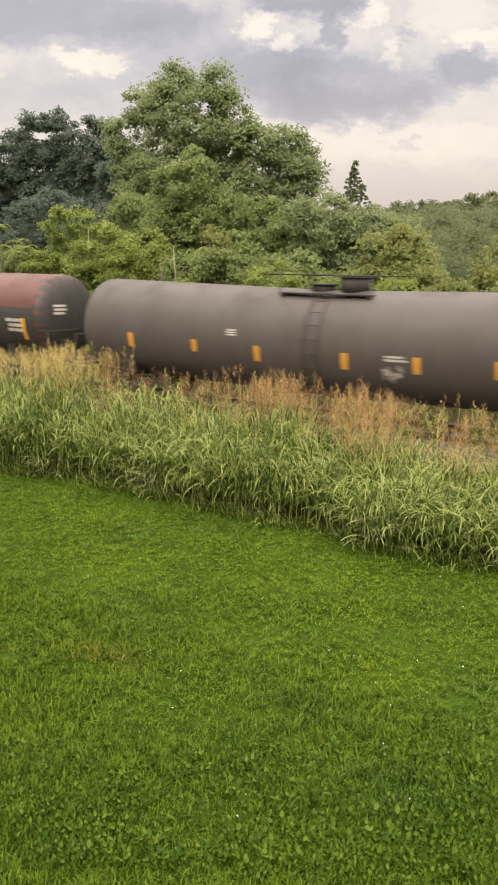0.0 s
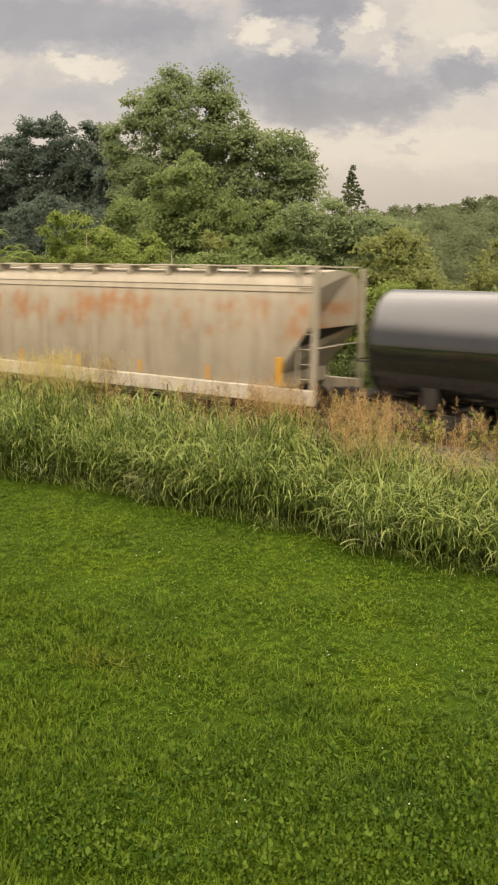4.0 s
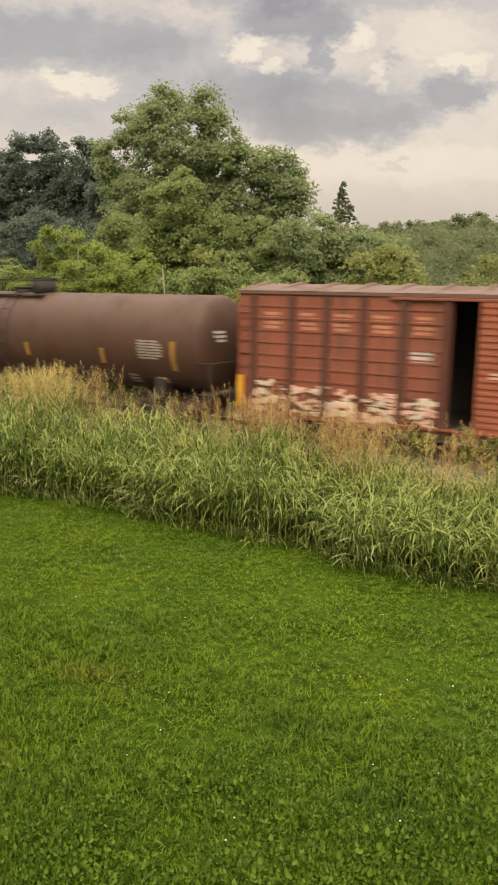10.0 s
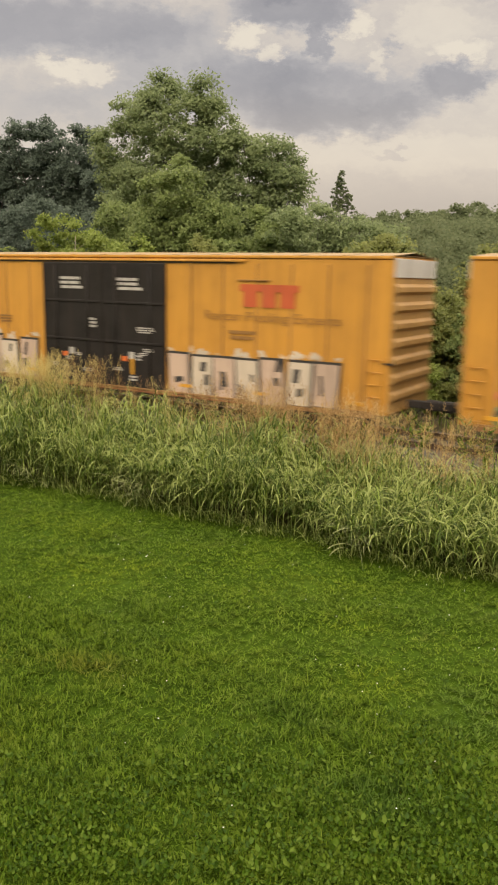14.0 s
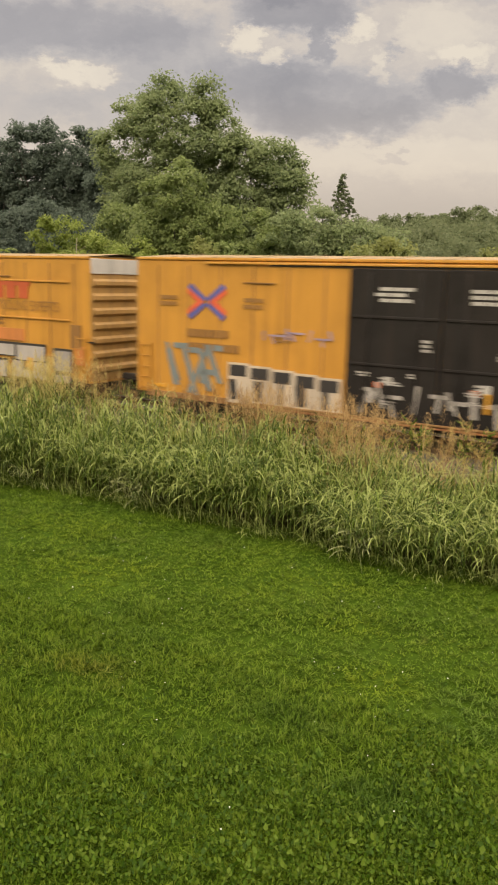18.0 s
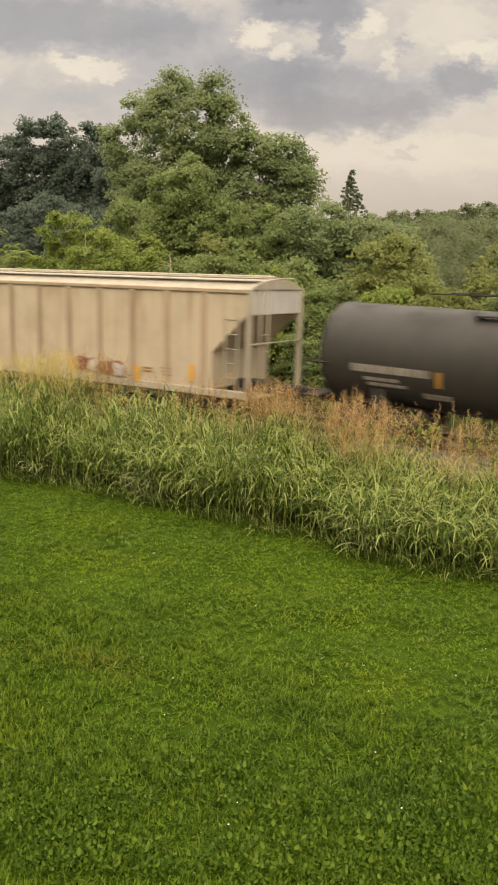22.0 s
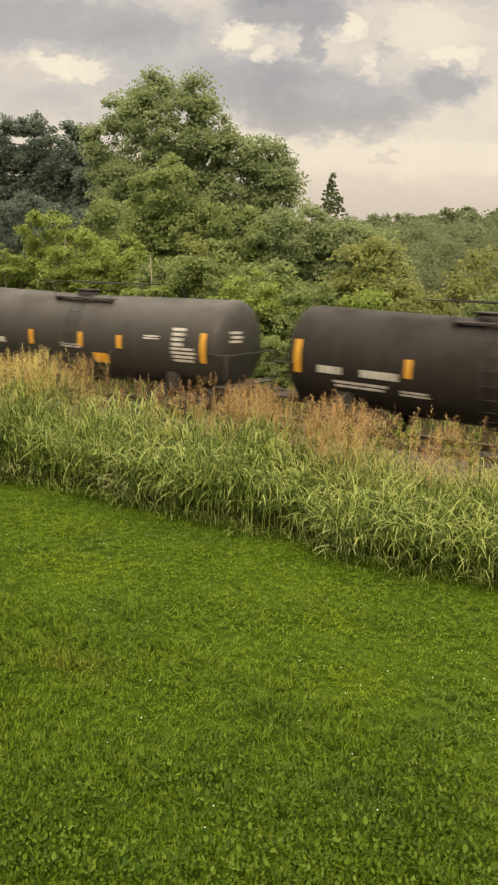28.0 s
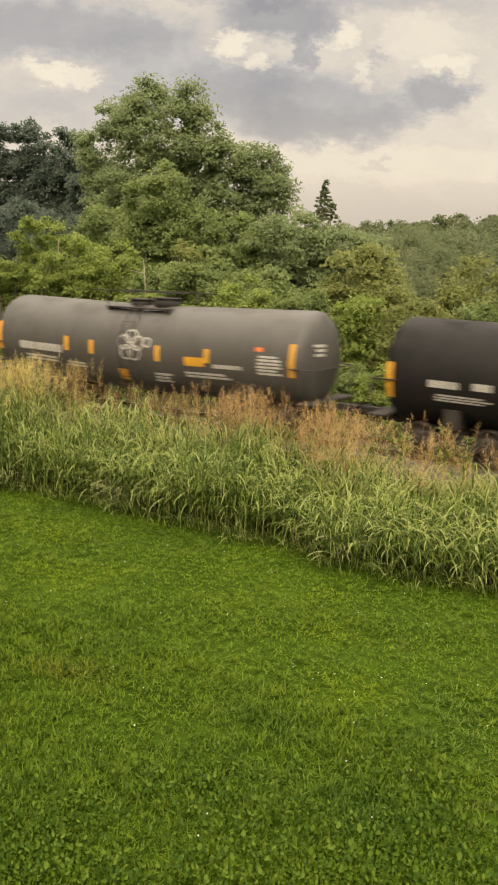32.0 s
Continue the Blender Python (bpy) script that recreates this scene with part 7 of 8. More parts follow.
def covered_hopper(x0, x1, mat, sill, label, seed, ribs, post, eave=3.80, top=4.10, last=1.15):
    rng = random.Random(seed)
    half, W = (x1 - x0) / 2, 1.55
    car = car_thing("covered_hopper", x0, x1, label, "covered hopper", "hopper cars of the train")
    skin = Flat(-W)
    part("body", Geo().prism(slope_outline(half, sill, eave, 1.15, 1.95, last)[::-1], -W, W), mat, car)
    for i in range(ribs):
        x = -half + 1.6 + i * (2 * half - 2.05 - last) / (ribs - 1)
        part("side_post", Geo().box(x - 0.09, x + 0.09, -W - 0.075, -W, sill + 0.02, eave - 0.12, 0.02), post, car)
    part("side_rail", Geo().box(-half + 0.1, half - 0.1, -W - 0.06, -W, eave - 0.12, eave, 0.02), post, car)
    part("side_sill", Geo().box(-half, half, -W - 0.05, -W + 0.12, sill - 0.20, sill + 0.02, 0.02), HOP_TRIM, car)
    g = Geo()
    vs = []
    for x in (-half, half):
        for k in range(9):
            y = -W - 0.02 + (2 * W + 0.04) * k / 8
            vs.append((x, y, eave + (top - eave) * (1 - (y / (W + 0.02)) ** 2)))
    g.add(vs, [(k, k + 9, k + 10, k + 1) for k in range(8)] + [tuple(range(9)), tuple(range(17, 8, -1))])
    part("roof", g, HOP_TRIM, car)
    for y in (-0.95, 0.95):
        part("running_board", Geo().box(-half + 0.1, half - 0.1, y - 0.22, y + 0.22, top + 0.0, top + 0.04, 0.01), HOP_TRIM, car, "grated roof walkway")
    for i in range(6):
        x = -half + 1.5 + i * (2 * half - 3.0) / 5
        part("roof_hatch", Geo().box(x - 1.2, x + 1.2, -0.32, 0.32, top - 0.02, top + 0.10, 0.03), HOP_TRIM, car)
    for i in range(4):
        x = -half + 3.2 + i * (2 * half - 6.4) / 3
        g = Geo()
        g.add([(x - 1.6, -1.2, sill), (x + 1.6, -1.2, sill), (x + 1.6, 1.2, sill), (x - 1.6, 1.2, sill), (x - 0.4, -0.4, 0.40), (x + 0.4, -0.4, 0.40), (x + 0.4, 0.4, 0.40), (x - 0.4, 0.4, 0.40)],
              [(4, 5, 1, 0), (5, 6, 2, 1), (6, 7, 3, 2), (7, 4, 0, 3), (4, 7, 6, 5)])
        part("outlet_hopper", g, STEEL, car)
    for s in (-1, 1):
        part("slope_sheet", Geo().add([(s * (half - 0.16), -W + 0.02, eave - 0.76), (s * (half - 0.16), W - 0.02, eave - 0.76), (s * (half - 2.6), W - 0.02, 1.0), (s * (half - 2.6), -W + 0.02, 1.0)], [(0, 1, 2, 3)]), STEEL, car)
        for y in (-W + 0.05, W - 0.05):
            part("corner_post", Geo().box(*sorted((s * (half - 0.14), s * half)), y - 0.06, y + 0.06, sill - 0.2, eave, 0.01), HOP_TRIM, car)
        part("end_sheet", Geo().box(*sorted((s * (half - 0.10), s * (half - 0.04))), -W + 0.1, W - 0.1, eave - 0.72, eave, 0.01), ROOF_PALE, car, "bare pale end sheet")
        box_ladder(car, s * (half - 0.62), -W + 0.04, sill - 0.15, eave - 0.78 if s > 0 else eave - 0.8, HOP_TRIM, 6)
        part("end_ladder", Geo().pipe([(s * half, -1.0, sill - 0.1), (s * half, -1.0, eave)], 0.025).pipe([(s * half, -0.55, sill - 0.1), (s * half, -0.55, eave)], 0.025).rod((s * half, -1.0, 1.5), (s * half, -0.55, 1.5), 0.016).rod((s * half, -1.0, 2.0), (s * half, -0.55, 2.0), 0.016).rod((s * half, -1.0, 2.5), (s * half, -0.55, 2.5), 0.016), HOP_TRIM, car)
        part("end_platform", Geo().box(*sorted((s * (half - 1.1), s * half)), -W, W, sill - 0.22, sill - 0.16, 0.01), HOP_TRIM, car)
        part("hand_rail", Geo().rod((s * half, -W, 2.25), (s * half, W, 2.25), 0.02), HOP_TRIM, car)
    part("centre_sill", Geo().box(-half, half, -0.3, 0.3, 0.75, 1.05, 0.02), STEEL, car)
    running_gear(car, half + 0.35, half - 1.9)
    for dv in (0.0, -0.42):
        for u in (-half + 2.33, -half + 3.12):
            lettering(car, Flat(-W - 0.003), u, sill + 1.32 + dv, 0.50, 0.24, 2, DARK_TEXT, rng, "grey_lettering")
    lettering(car, Flat(-W - 0.003), half - 2.95, sill + 0.36, 0.5, 0.3, 3, DARK_TEXT, rng, "grey_lettering")
    lettering(car, Flat(-W - 0.003), half - 3.7, sill + 0.36, 0.45, 0.2, 2, DARK_TEXT, rng, "grey_lettering")
    return car, skin


c, s = covered_hopper(241.90, 259.10, HOP_RUSTY, 1.20, "cream covered hopper streaked with rust under the eaves", 31, 16, HOP_POST, last=1.6)
for i, (a, b, lo, hi, n) in enumerate(((-2.25, -0.05, 1.25, 1.78, 6), (1.25, 3.25, 1.25, 1.50, 6), (-1.25, 0.55, 1.3, 1.5, 4))):
    scrawl(c, Flat(-1.64), a, b, lo, hi, SLATE, 36 + i, n, 0.03, "thin dark scribble above the sill")
c, s = covered_hopper(260.45, 277.20, HOP_PALE, 0.86, "pale tan covered hopper with a small maroon graffiti", 32, 11, BROWN_POST)
MAROON = paint("maroon_spray", (0.22, 0.06, 0.06), 0.7)
sprayed(c, Flat(-1.64), 1.7, 3.8, 0.98, 1.42, 4, (MAROON, ASH), MAROON, 33)
for u, v in ((1.5, 1.1), (4.3, 1.05), (6.4, 1.25)):
    part("reflective_strip", patch(Geo(), Flat(-1.63), u - 0.08, u + 0.08, v - 0.2, v + 0.3, 0.01, 1), YELLOW, c, "yellow reflective strip")


def round_hopper(x0, x1):
    """A hopper with plain curved sides."""
    rng = random.Random(35)
    half = (x1 - x0) / 2
    car = car_thing("covered_hopper", x0, x1, "tan covered hopper with smooth curved sides and rust patches", "covered hopper", "hopper cars of the train")
    prof = [(1.50, 0.95), (1.58, 1.4), (1.62, 2.1), (1.62, 2.8), (1.56, 3.4), (1.48, 3.75), (1.36, 4.02), (0.9, 4.22), (0.0, 4.30)]
    outline = [(-y, z) for y, z in prof] + [(y, z) for y, z in reversed(prof[:-1])]
    n = len(outline)
    a = half - 0.15

    def end(z):
        return a if z > 2.75 else a - 1.05 * min(1.0, (2.75 - z) / 1.3)

    vs = [(-end(z), y, z) for y, z in outline] + [(end(z), y, z) for y, z in outline]
    g = Geo().add(vs, [(i, i + n, i + n + 1, i + 1) for i in range(n - 1)], True)
    g.add(vs, [tuple(range(n - 1, -1, -1)), tuple(range(n, 2 * n)), (0, n - 1, 2 * n - 1, n)])
    part("body", g, HOP_CREAM, car)
    for z, y in ((3.70, 1.50), (3.86, 1.435)):
        part("side_rail", Geo().box(-a, a, -y - 0.022, -y + 0.02, z - 0.02, z + 0.02, 0.008), HOP_CREAM, car)
    part("side_sill", Geo().box(-half, half, -1.66, -1.50, 0.62, 1.05, 0.02), HOP_SILL, car, "pale lower side sill")
    part("side_sill", Geo().box(-half, half, 1.50, 1.66, 0.62, 1.05, 0.02), HOP_TRIM, car)
    part("running_board", Geo().box(-half + 0.05, half - 0.05, -1.22, -0.8, 4.36, 4.40, 0.01), HOP_TRIM, car, "grated roof walkway")
    part("running_board", Geo().box(-half + 0.05, half - 0.05, 0.8, 1.22, 4.36, 4.40, 0.01), HOP_TRIM, car)
    for i in range(12):
        x = -half + 0.8 + i * (2 * half - 1.6) / 11
        part("board_bracket", Geo().box(x - 0.04, x + 0.04, -1.3, -0.75, 4.1, 4.37), HOP_TRIM, car)
    for i in range(10):
        x = -half + 1.4 + i * (2 * half - 2.8) / 9
        part("roof_hatch", Geo().rod((x, 0, 4.25), (x, 0, 4.42), 0.38, 14), HOP_TRIM, car)
    for s in (-1, 1):
        for y in (-1.5, 1.5):
            part("corner_post", Geo().box(*sorted((s * (half - 0.12), s * half)), y - 0.06, y + 0.06, 0.7, 4.35, 0.01), HOP_TRIM, car)
        box_ladder(car, s * (half - 0.35), -1.48, 0.8, 4.3, HOP_TRIM, 9)
        part("slope_sheet", Geo().add([(s * (half - 0.2), -1.45, 2.7), (s * (half - 0.2), 1.45, 2.7), (s * (half - 2.4), 1.45, 0.9), (s * (half - 2.4), -1.45, 0.9)], [(0, 1, 2, 3)]), STEEL, car)
        part("reflective_strip", Geo().box(*sorted((s * (half - 1.18), s * (half - 1.0))), -1.69, -1.60, 1.1, 1.9, 0.01), YELLOW, car, "yellow reflective strip")
        part("hand_rail", Geo().rod((s * half, -1.5, 2.2), (s * half, 1.5, 2.2), 0.02), HOP_TRIM, car)
    for i in range(4):
        x = -6 + i * 4
        g = Geo()
        g.add([(x - 1.9, -1.2, 0.98), (x + 1.9, -1.2, 0.98), (x + 1.9, 1.2, 0.98), (x - 1.9, 1.2, 0.98), (x - 0.4, -0.4, 0.40), (x + 0.4, -0.4, 0.40), (x + 0.4, 0.4, 0.40), (x - 0.4, 0.4, 0.40)],
              [(4, 5, 1, 0), (5, 6, 2, 1), (6, 7, 3, 2), (7, 4, 0, 3), (4, 7, 6, 5)])
        part("outlet_hopper", g, STEEL, car)
    side = Flat(-1.635)
    lettering(car, side, -half + 2.35, 2.55, 0.9, 0.22, 1, DARK_TEXT, rng, "grey_lettering")
    lettering(car, side, -half + 2.5, 2.1, 1.1, 0.3, 3, DARK_TEXT, rng, "grey_lettering")
    for u in (-4.9, -2.4, 0.3, 2.9, 5.5):
        part("reflective_strip", patch(Geo(), Flat(-1.60), u - 0.045, u + 0.045, 1.12, 1.5, 0.02, 1), YELLOW, car, "yellow reflective strip")
    running_gear(car, half + 0.35, half - 1.9)


round_hopper(24.70, 42.80)


def centre_beam(x0, x1):
    """A bulkhead flat car with a centre beam, loaded with wrapped lumber."""
    rng = random.Random(41)
    RED = paint("centre_beam_red", (0.26, 0.055, 0.035), 0.6, 0.3, 0.4)
    DARK_RED = paint("bulkhead_red", (0.095, 0.038, 0.027), 0.65, 0.3, 0.4)
    WOOD = paint("buff_post", (0.52, 0.30, 0.12), 0.7, 0.3, 0.3)
    WRAP = surface("white_lumber_wrap", [(0.40, 0.345, 0.325), (0.50, 0.435, 0.41), (0.58, 0.51, 0.48)], 1.6, 0.5, 0.0, 0.35, 9.0)
    PRINT = paint("wrap_print", (0.085, 0.09, 0.115), 0.6, 0.2, 0.2)
    GAPWOOD = surface("dunnage_wood", [(0.05, 0.04, 0.03), (0.14, 0.10, 0.07)], 3.0, 0.8)
    half, W = (x1 - x0) / 2, 1.50
    car = car_thing("centre_beam_flat_car", x0, x1, "red centre-beam flat car stacked with white-wrapped lumber", "flat car", "")
    part("deck", Geo().box(-half, half, -W, W, 0.66, 0.82, 0.02), DARK_RED, car)
    part("side_sill", Geo().prism([(-half, 0.80), (half, 0.80), (half, 0.66), (half - 3, 0.48), (-half + 3, 0.48), (-half, 0.66)], -W - 0.05, -W - 0.01), DARK_RED, car)
    part("centre_sill", Geo().box(-half, half, -0.3, 0.3, 0.45, 0.66, 0.02), STEEL, car)
    part("top_chord", Geo().box(-half + 0.1, half - 0.1, -0.19, 0.19, 4.22, 4.38, 0.02), RED, car)
    for k in (10.55, 9.35, 8.1, 6.78, 5.55, 4.4):
        for x in (-k, k):
            part("beam_post", Geo().box(x - 0.09, x + 0.09, -0.18, 0.18, 0.82, 4.22, 0.02), WOOD, car, "buff-painted beam post")
    mid = (-3.1, -1.9, -0.65, 0.6, 1.85, 3.1)
    for x in mid:
        part("beam_post", Geo().box(x - 0.07, x + 0.07, -0.12, 0.12, 0.82, 4.22, 0.02), DARK_RED, car)
    for i, (x, x1) in enumerate(zip(mid, mid[1:])):
        if i != 1:
            part("diagonal_brace", Geo().rod((x, 0, 2.9 if i % 2 else 4.2), (x1, 0, 4.2 if i % 2 else 2.9), 0.05, 6), DARK_RED, car)
    part("end_gusset", Geo().box(-half + 0.12, -half + 0.98, -0.2, 0.2, 3.70, 4.22, 0.01), RED, car, "red end plate under the top chord")
    for s in (-1, 1):
        bulk = part("bulkhead", Geo().box(*sorted((s * (half - 0.12), s * half)), -W, W, 0.66, 4.32, 0.02), DARK_RED, car)
        for z in (1.2, 1.95, 2.7, 3.45, 4.1):
            part("bulkhead_rib", Geo().box(*sorted((s * half, s * (half + 0.12))), -W + 0.05, W - 0.05, z - 0.06, z + 0.06, 0.02), DARK_RED, bulk)
        for y in (-W, -0.5, 0.5, W - 0.12):
            part("bulkhead_post", Geo().box(*sorted((s * half, s * (half + 0.16))), y, y + 0.12, 0.66, 4.30, 0.02), RED if y == -W else DARK_RED, bulk)
        part("bulkhead_edge", Geo().box(*sorted((s * (half - 0.25), s * half)), -W - 0.03, -W, 0.70, 4.28, 0.01), RED, car)
        part("reflective_strip", Geo().box(*sorted((s * (half - 0.24), s * (half - 0.04))), -W - 0.05, -W - 0.03, 0.82, 1.72, 0.005), YELLOW, car, "yellow reflective strip")
        part("top_brace", Geo().box(*sorted((s * (half - 0.9), s * half)), -0.6, 0.6, 4.24, 4.36, 0.02), RED, car)
        part("end_lettering", Geo().box(*sorted((s * (half - 1.2), s * (half - 0.3))), -0.22, -0.20, 3.98, 4.06).box(*sorted((s * (half - 1.1), s * (half - 0.3))), -0.22, -0.20, 3.84, 3.90).box(*sorted((s * (half - 0.95), s * (half - 0.3))), -0.22, -0.20, 4.12, 4.18), WHITE, car)
    levels = [0.86, 1.43, 2.00, 2.57, 3.14]
    for side in (-1, 1):
        for k, z in enumerate(levels):
            for a, b in ((-half + 0.32, 1.12), (1.48, half - 0.22)):
                if k == 4:
                    a, b = (a, -3.75) if a < 0 else (3.98, b)
                n = max(1, round((b - a) / 2.45))
                for i in range(n):
                    u0, u1 = a + (b - a) * i / n + 0.015, a + (b - a) * (i + 1) / n - 0.015
                    dy = rng.uniform(-0.015, 0.02)
                    y0, y1 = (-W + 0.04 + dy, -0.2) if side < 0 else (0.2, W - 0.04 + dy)
                    bundle = part("lumber_pack", Geo().box(u0, u1, y0, y1, z + 0.02, z + 0.535 + rng.uniform(-0.012, 0.012), 0.03), WRAP, car, "white-wrapped lumber pack")
                    if side > 0:
                        continue
                    for q in range(2):
                        g = Geo()
                        u = u0 + (u1 - u0) * (q * 0.5 + 0.04) + rng.uniform(0, 0.1)
                        yy = y0 - 0.006
                        w = (u1 - u0) * rng.uniform(0.24, 0.36)
                        g.add([(u, yy, z + 0.46), (u + w, yy, z + 0.46), (u + w * 0.70, yy, z + 0.40), (u + w * 0.40, yy, z + 0.31), (u + w * 0.18, yy, z + 0.24), (u, yy, z + 0.17)], [(0, 5, 4, 3, 2, 1)])
                        part("wrap_print", g, PRINT, bundle, "slate-blue printed wedge on the wrap")
            if side < 0:
                for a, b in ((-half + 0.32, 1.12), (1.48, half - 0.22)):
                    if k == 4:
                        a, b = (a, -3.75) if a < 0 else (3.98, b)
                    part("dunnage_strip", Geo().box(a, b, -W + 0.08, -0.2, z - 0.05, z + 0.018), GAPWOOD, car)
    for u, w, tall in ((1.15, 1.0, 0.20), (2.45, 0.42, 0.16), (2.95, 0.38, 0.28)):
        g = Geo()
        for j in range(6):
            a = u + w * j / 6
            b, y = a + w / 6, -W + 0.10 + rng.uniform(0, 0.15)
            h0, h1 = [3.16 + tall * rng.uniform(0.35, 1.0) for q in range(2)]
            g.add([(a, y, 3.11), (b, y, 3.11), (b, y + 0.1, h1), (a, y + 0.12, h0), (b, y + 0.35, 3.11), (a, y + 0.35, 3.11)], [(0, 1, 2, 3), (3, 2, 4, 5), (0, 3, 5), (1, 4, 2)])
        part("loose_wrap", g, WRAP, car, "crumpled loose end of white wrap on the stack")
    part("tie_down_post", Geo().box(1.17, 1.43, -W - 0.02, -W + 0.15, 0.80, 3.46, 0.02), WRAP, car, "pale upright post between the stacks")
    for x in (-10, -7.5, -5, -2.5, 3.0, 5.5, 8.0, 10.3):
        g = Geo().box(x - 0.03, x + 0.03, -W + 0.005, -W + 0.03, 0.80, 3.69 if not -3.75 < x < 3.98 else 3.12)
        part("tie_down_strap", g, WRAP, car)
    for u in (-7.8, 5.8):
        part("reflective_strip", Geo().box(u - 0.3, u + 0.3, -W - 0.07, -W - 0.05, 0.58, 0.70), YELLOW, car, "yellow reflective strip")
    running_gear(car, half + 0.6, half - 2.4)


centre_beam(-0.07, 22.95)


TANK_RUST = paint("tank_red_brown", (0.085, 0.030, 0.020), 0.5, 0.3, 0.3)
TANK_TAUPE = paint("tank_taupe", (0.070, 0.061, 0.056), 0.55, 0.3, 0.35, spec=0.3)
TANK_GLOSS = paint("tank_gloss_black", (0.008, 0.008, 0.009), 0.09, 0.03, 0.03, spec=0.55, spread=0.02)
TANK_GLOSS.node_tree.nodes["Principled BSDF"].inputs["Coat Weight"].default_value = 1.0
TANK_GLOSS.node_tree.nodes["Principled BSDF"].inputs["Coat Roughness"].default_value = 0.04
TANK_GLOSS.node_tree.nodes["Principled BSDF"].inputs["Coat IOR"].default_value = 1.6
TANK_BROWN = paint("tank_brown", (0.035, 0.021, 0.0145), 0.6, 0.3, 0.35, spec=0.2)
TANK_CHOC = paint("tank_chocolate", (0.064, 0.031, 0.020), 0.6, 0.3, 0.35, spec=0.25)
TANK_UMBER = paint("tank_umber", (0.042, 0.031, 0.0235), 0.6, 0.3, 0.3, dirt=(0.075, 0.045, 0.03), spec=0.25)
TANK_SLATE = paint("tank_charcoal", (0.029, 0.027, 0.024), 0.55, 0.3, 0.35, spec=0.3)
TANK_BLACK = paint("tank_black", (0.010, 0.009, 0.0085), 0.65, 0.25, 0.3, spec=0.15, dirt=(0.03, 0.024, 0.02))
TANK_DUST = paint("tank_dusty_black", (0.0125, 0.0105, 0.009), 0.65, 0.35, 0.4, spec=0.15, dirt=(0.04, 0.032, 0.026))
TANK_GREY = paint("tank_grey", (0.066, 0.062, 0.056), 0.55, 0.3, 0.4)

tank_car(-38.30, -20.30, 1.50, 2.35, 0.0, TANK_RUST, [('W', 7.65, -11, 1.02, 20, 3), ('Y', 8, -15, 0.12, 30, 1), ('Y', 5.4, -12, 0.12, 17, 1)],
         "red-brown tank car, black lower half, heads blackened for shade", 50, ladder_at=0.0, lower=True)
tank_car(-19.30, -1.25, 1.52, 2.25, 0.16, TANK_TAUPE, [('Y', -6.13, -11, 0.12, 17, 1), ('Y', -3.66, -10, 0.12, 14, 1), ('Y', -1.45, -12, 0.12, 17, 1), ('Y', 1.3, -12, 0.12, 17, 1), ('Y', 3.32, -12, 0.12, 17, 1), ('Y', 5.4, -12, 0.12, 17, 1), ('Y', 7.89, -22, 0.12, 37, 1), ('W', -2.32, 8, 0.4, 8, 3), ('W', 2.79, -7, 0.73, 7, 2), ('A', 2.64, -23, 0.50, 20, 1), ('W', 6.91, -1, 0.4, 3, 1), ('S', 7.17, -11, 0.78, 9, 1)],
         "taupe-grey tank car with yellow strips, sagging to its middle", 51, ladder_at=0.3, platform=1.4, ends=(0.5, 0))
tank_car(43.90, 61.80, 1.50, 2.33, 0.06, TANK_GLOSS, [('Y', -1.57, -5, 0.12, 17, 1), ('Y', 1.79, -6, 0.12, 16, 1), ('Y', 4.86, -6, 0.12, 17, 1), ('Y', 7.99, 3, 0.12, 37, 1), ('P', 2.89, -15, 0.68, 18, 1), ('W', 6.68, -15, 1, 21, 5), ('W', 0.97, -25, 0.98, 3, 1), ('W', 4.97, -42, 0.83, 7, 2), ('W', 6.66, -40, 0.33, 5, 1)],
         "glossy black tank car that mirrors the sky", 52, ladder_at=0.15, housing=0.5, ends=(0, 0.4))
tank_car(62.80, 80.30, 1.53, 2.40, 0.0, TANK_BROWN, [('Y', -7.6, -12, 0.12, 32, 1), ('Y', -4.83, -8, 0.12, 18, 1), ('Y', -1.56, -9, 0.12, 17, 1), ('Y', 1.45, -8, 0.12, 17, 1), ('W', -6.61, -32, 0.78, 8, 1), ('W', -5.21, -33, 1.18, 11, 1), ('W', 6.41, -5, 0.92, 23, 8), ('Y', 7.22, -7, 0.12, 26, 1), ('Y', 4.48, -8, 0.12, 17, 1), ('S', -2.4, -28, 3, 20, 1), ('S', 1.9, -30, 2.7, 25, 1), ('S', 4.4, -32, 1.9, 22, 1), ('D', 6.85, -45, 0.32, 9, 1)],
         "dark brown tank car with smeared graffiti along its belt", 53, ladder_at=0.3, housing=0.4, ends=(0.37, 0.35), faded=True)
tank_car(81.20, 99.90, 1.50, 2.15, 0.04, TANK_UMBER, [('Y', -8.19, -17, 0.12, 34, 1), ('Y', -5.08, -11, 0.12, 18, 1), ('Y', -1.58, -10, 0.12, 17, 1), ('O', -6.11, -16, 1.98, 12, 1), ('G', -3, -29, 1.04, 31, 1), ('G', 0.62, -3, 0.62, 26, 1), ('K', -0.75, 48, 0.22, 92, 1), ('K', 2.1, 48, 0.26, 92, 1), ('K', 0.2, 55, 0.2, 60, 1), ('Y', 2.1, -12, 0.12, 17, 1), ('Y', 5.15, -14, 0.12, 17, 1), ('Y', 8.0, -17, 0.12, 34, 1), ('W', 6.5, -28, 1.15, 14, 4), ('W', 3.15, -24, 0.75, 7, 1), ('W', 4.95, -25, 0.5, 10, 2), ('D', 7.1, -46, 0.42, 13, 1)],
         "rust-streaked umber tank car with yellow boxed lettering", 54, ladder_at=0.2, ends=(0.37, 0.3), faded=True)
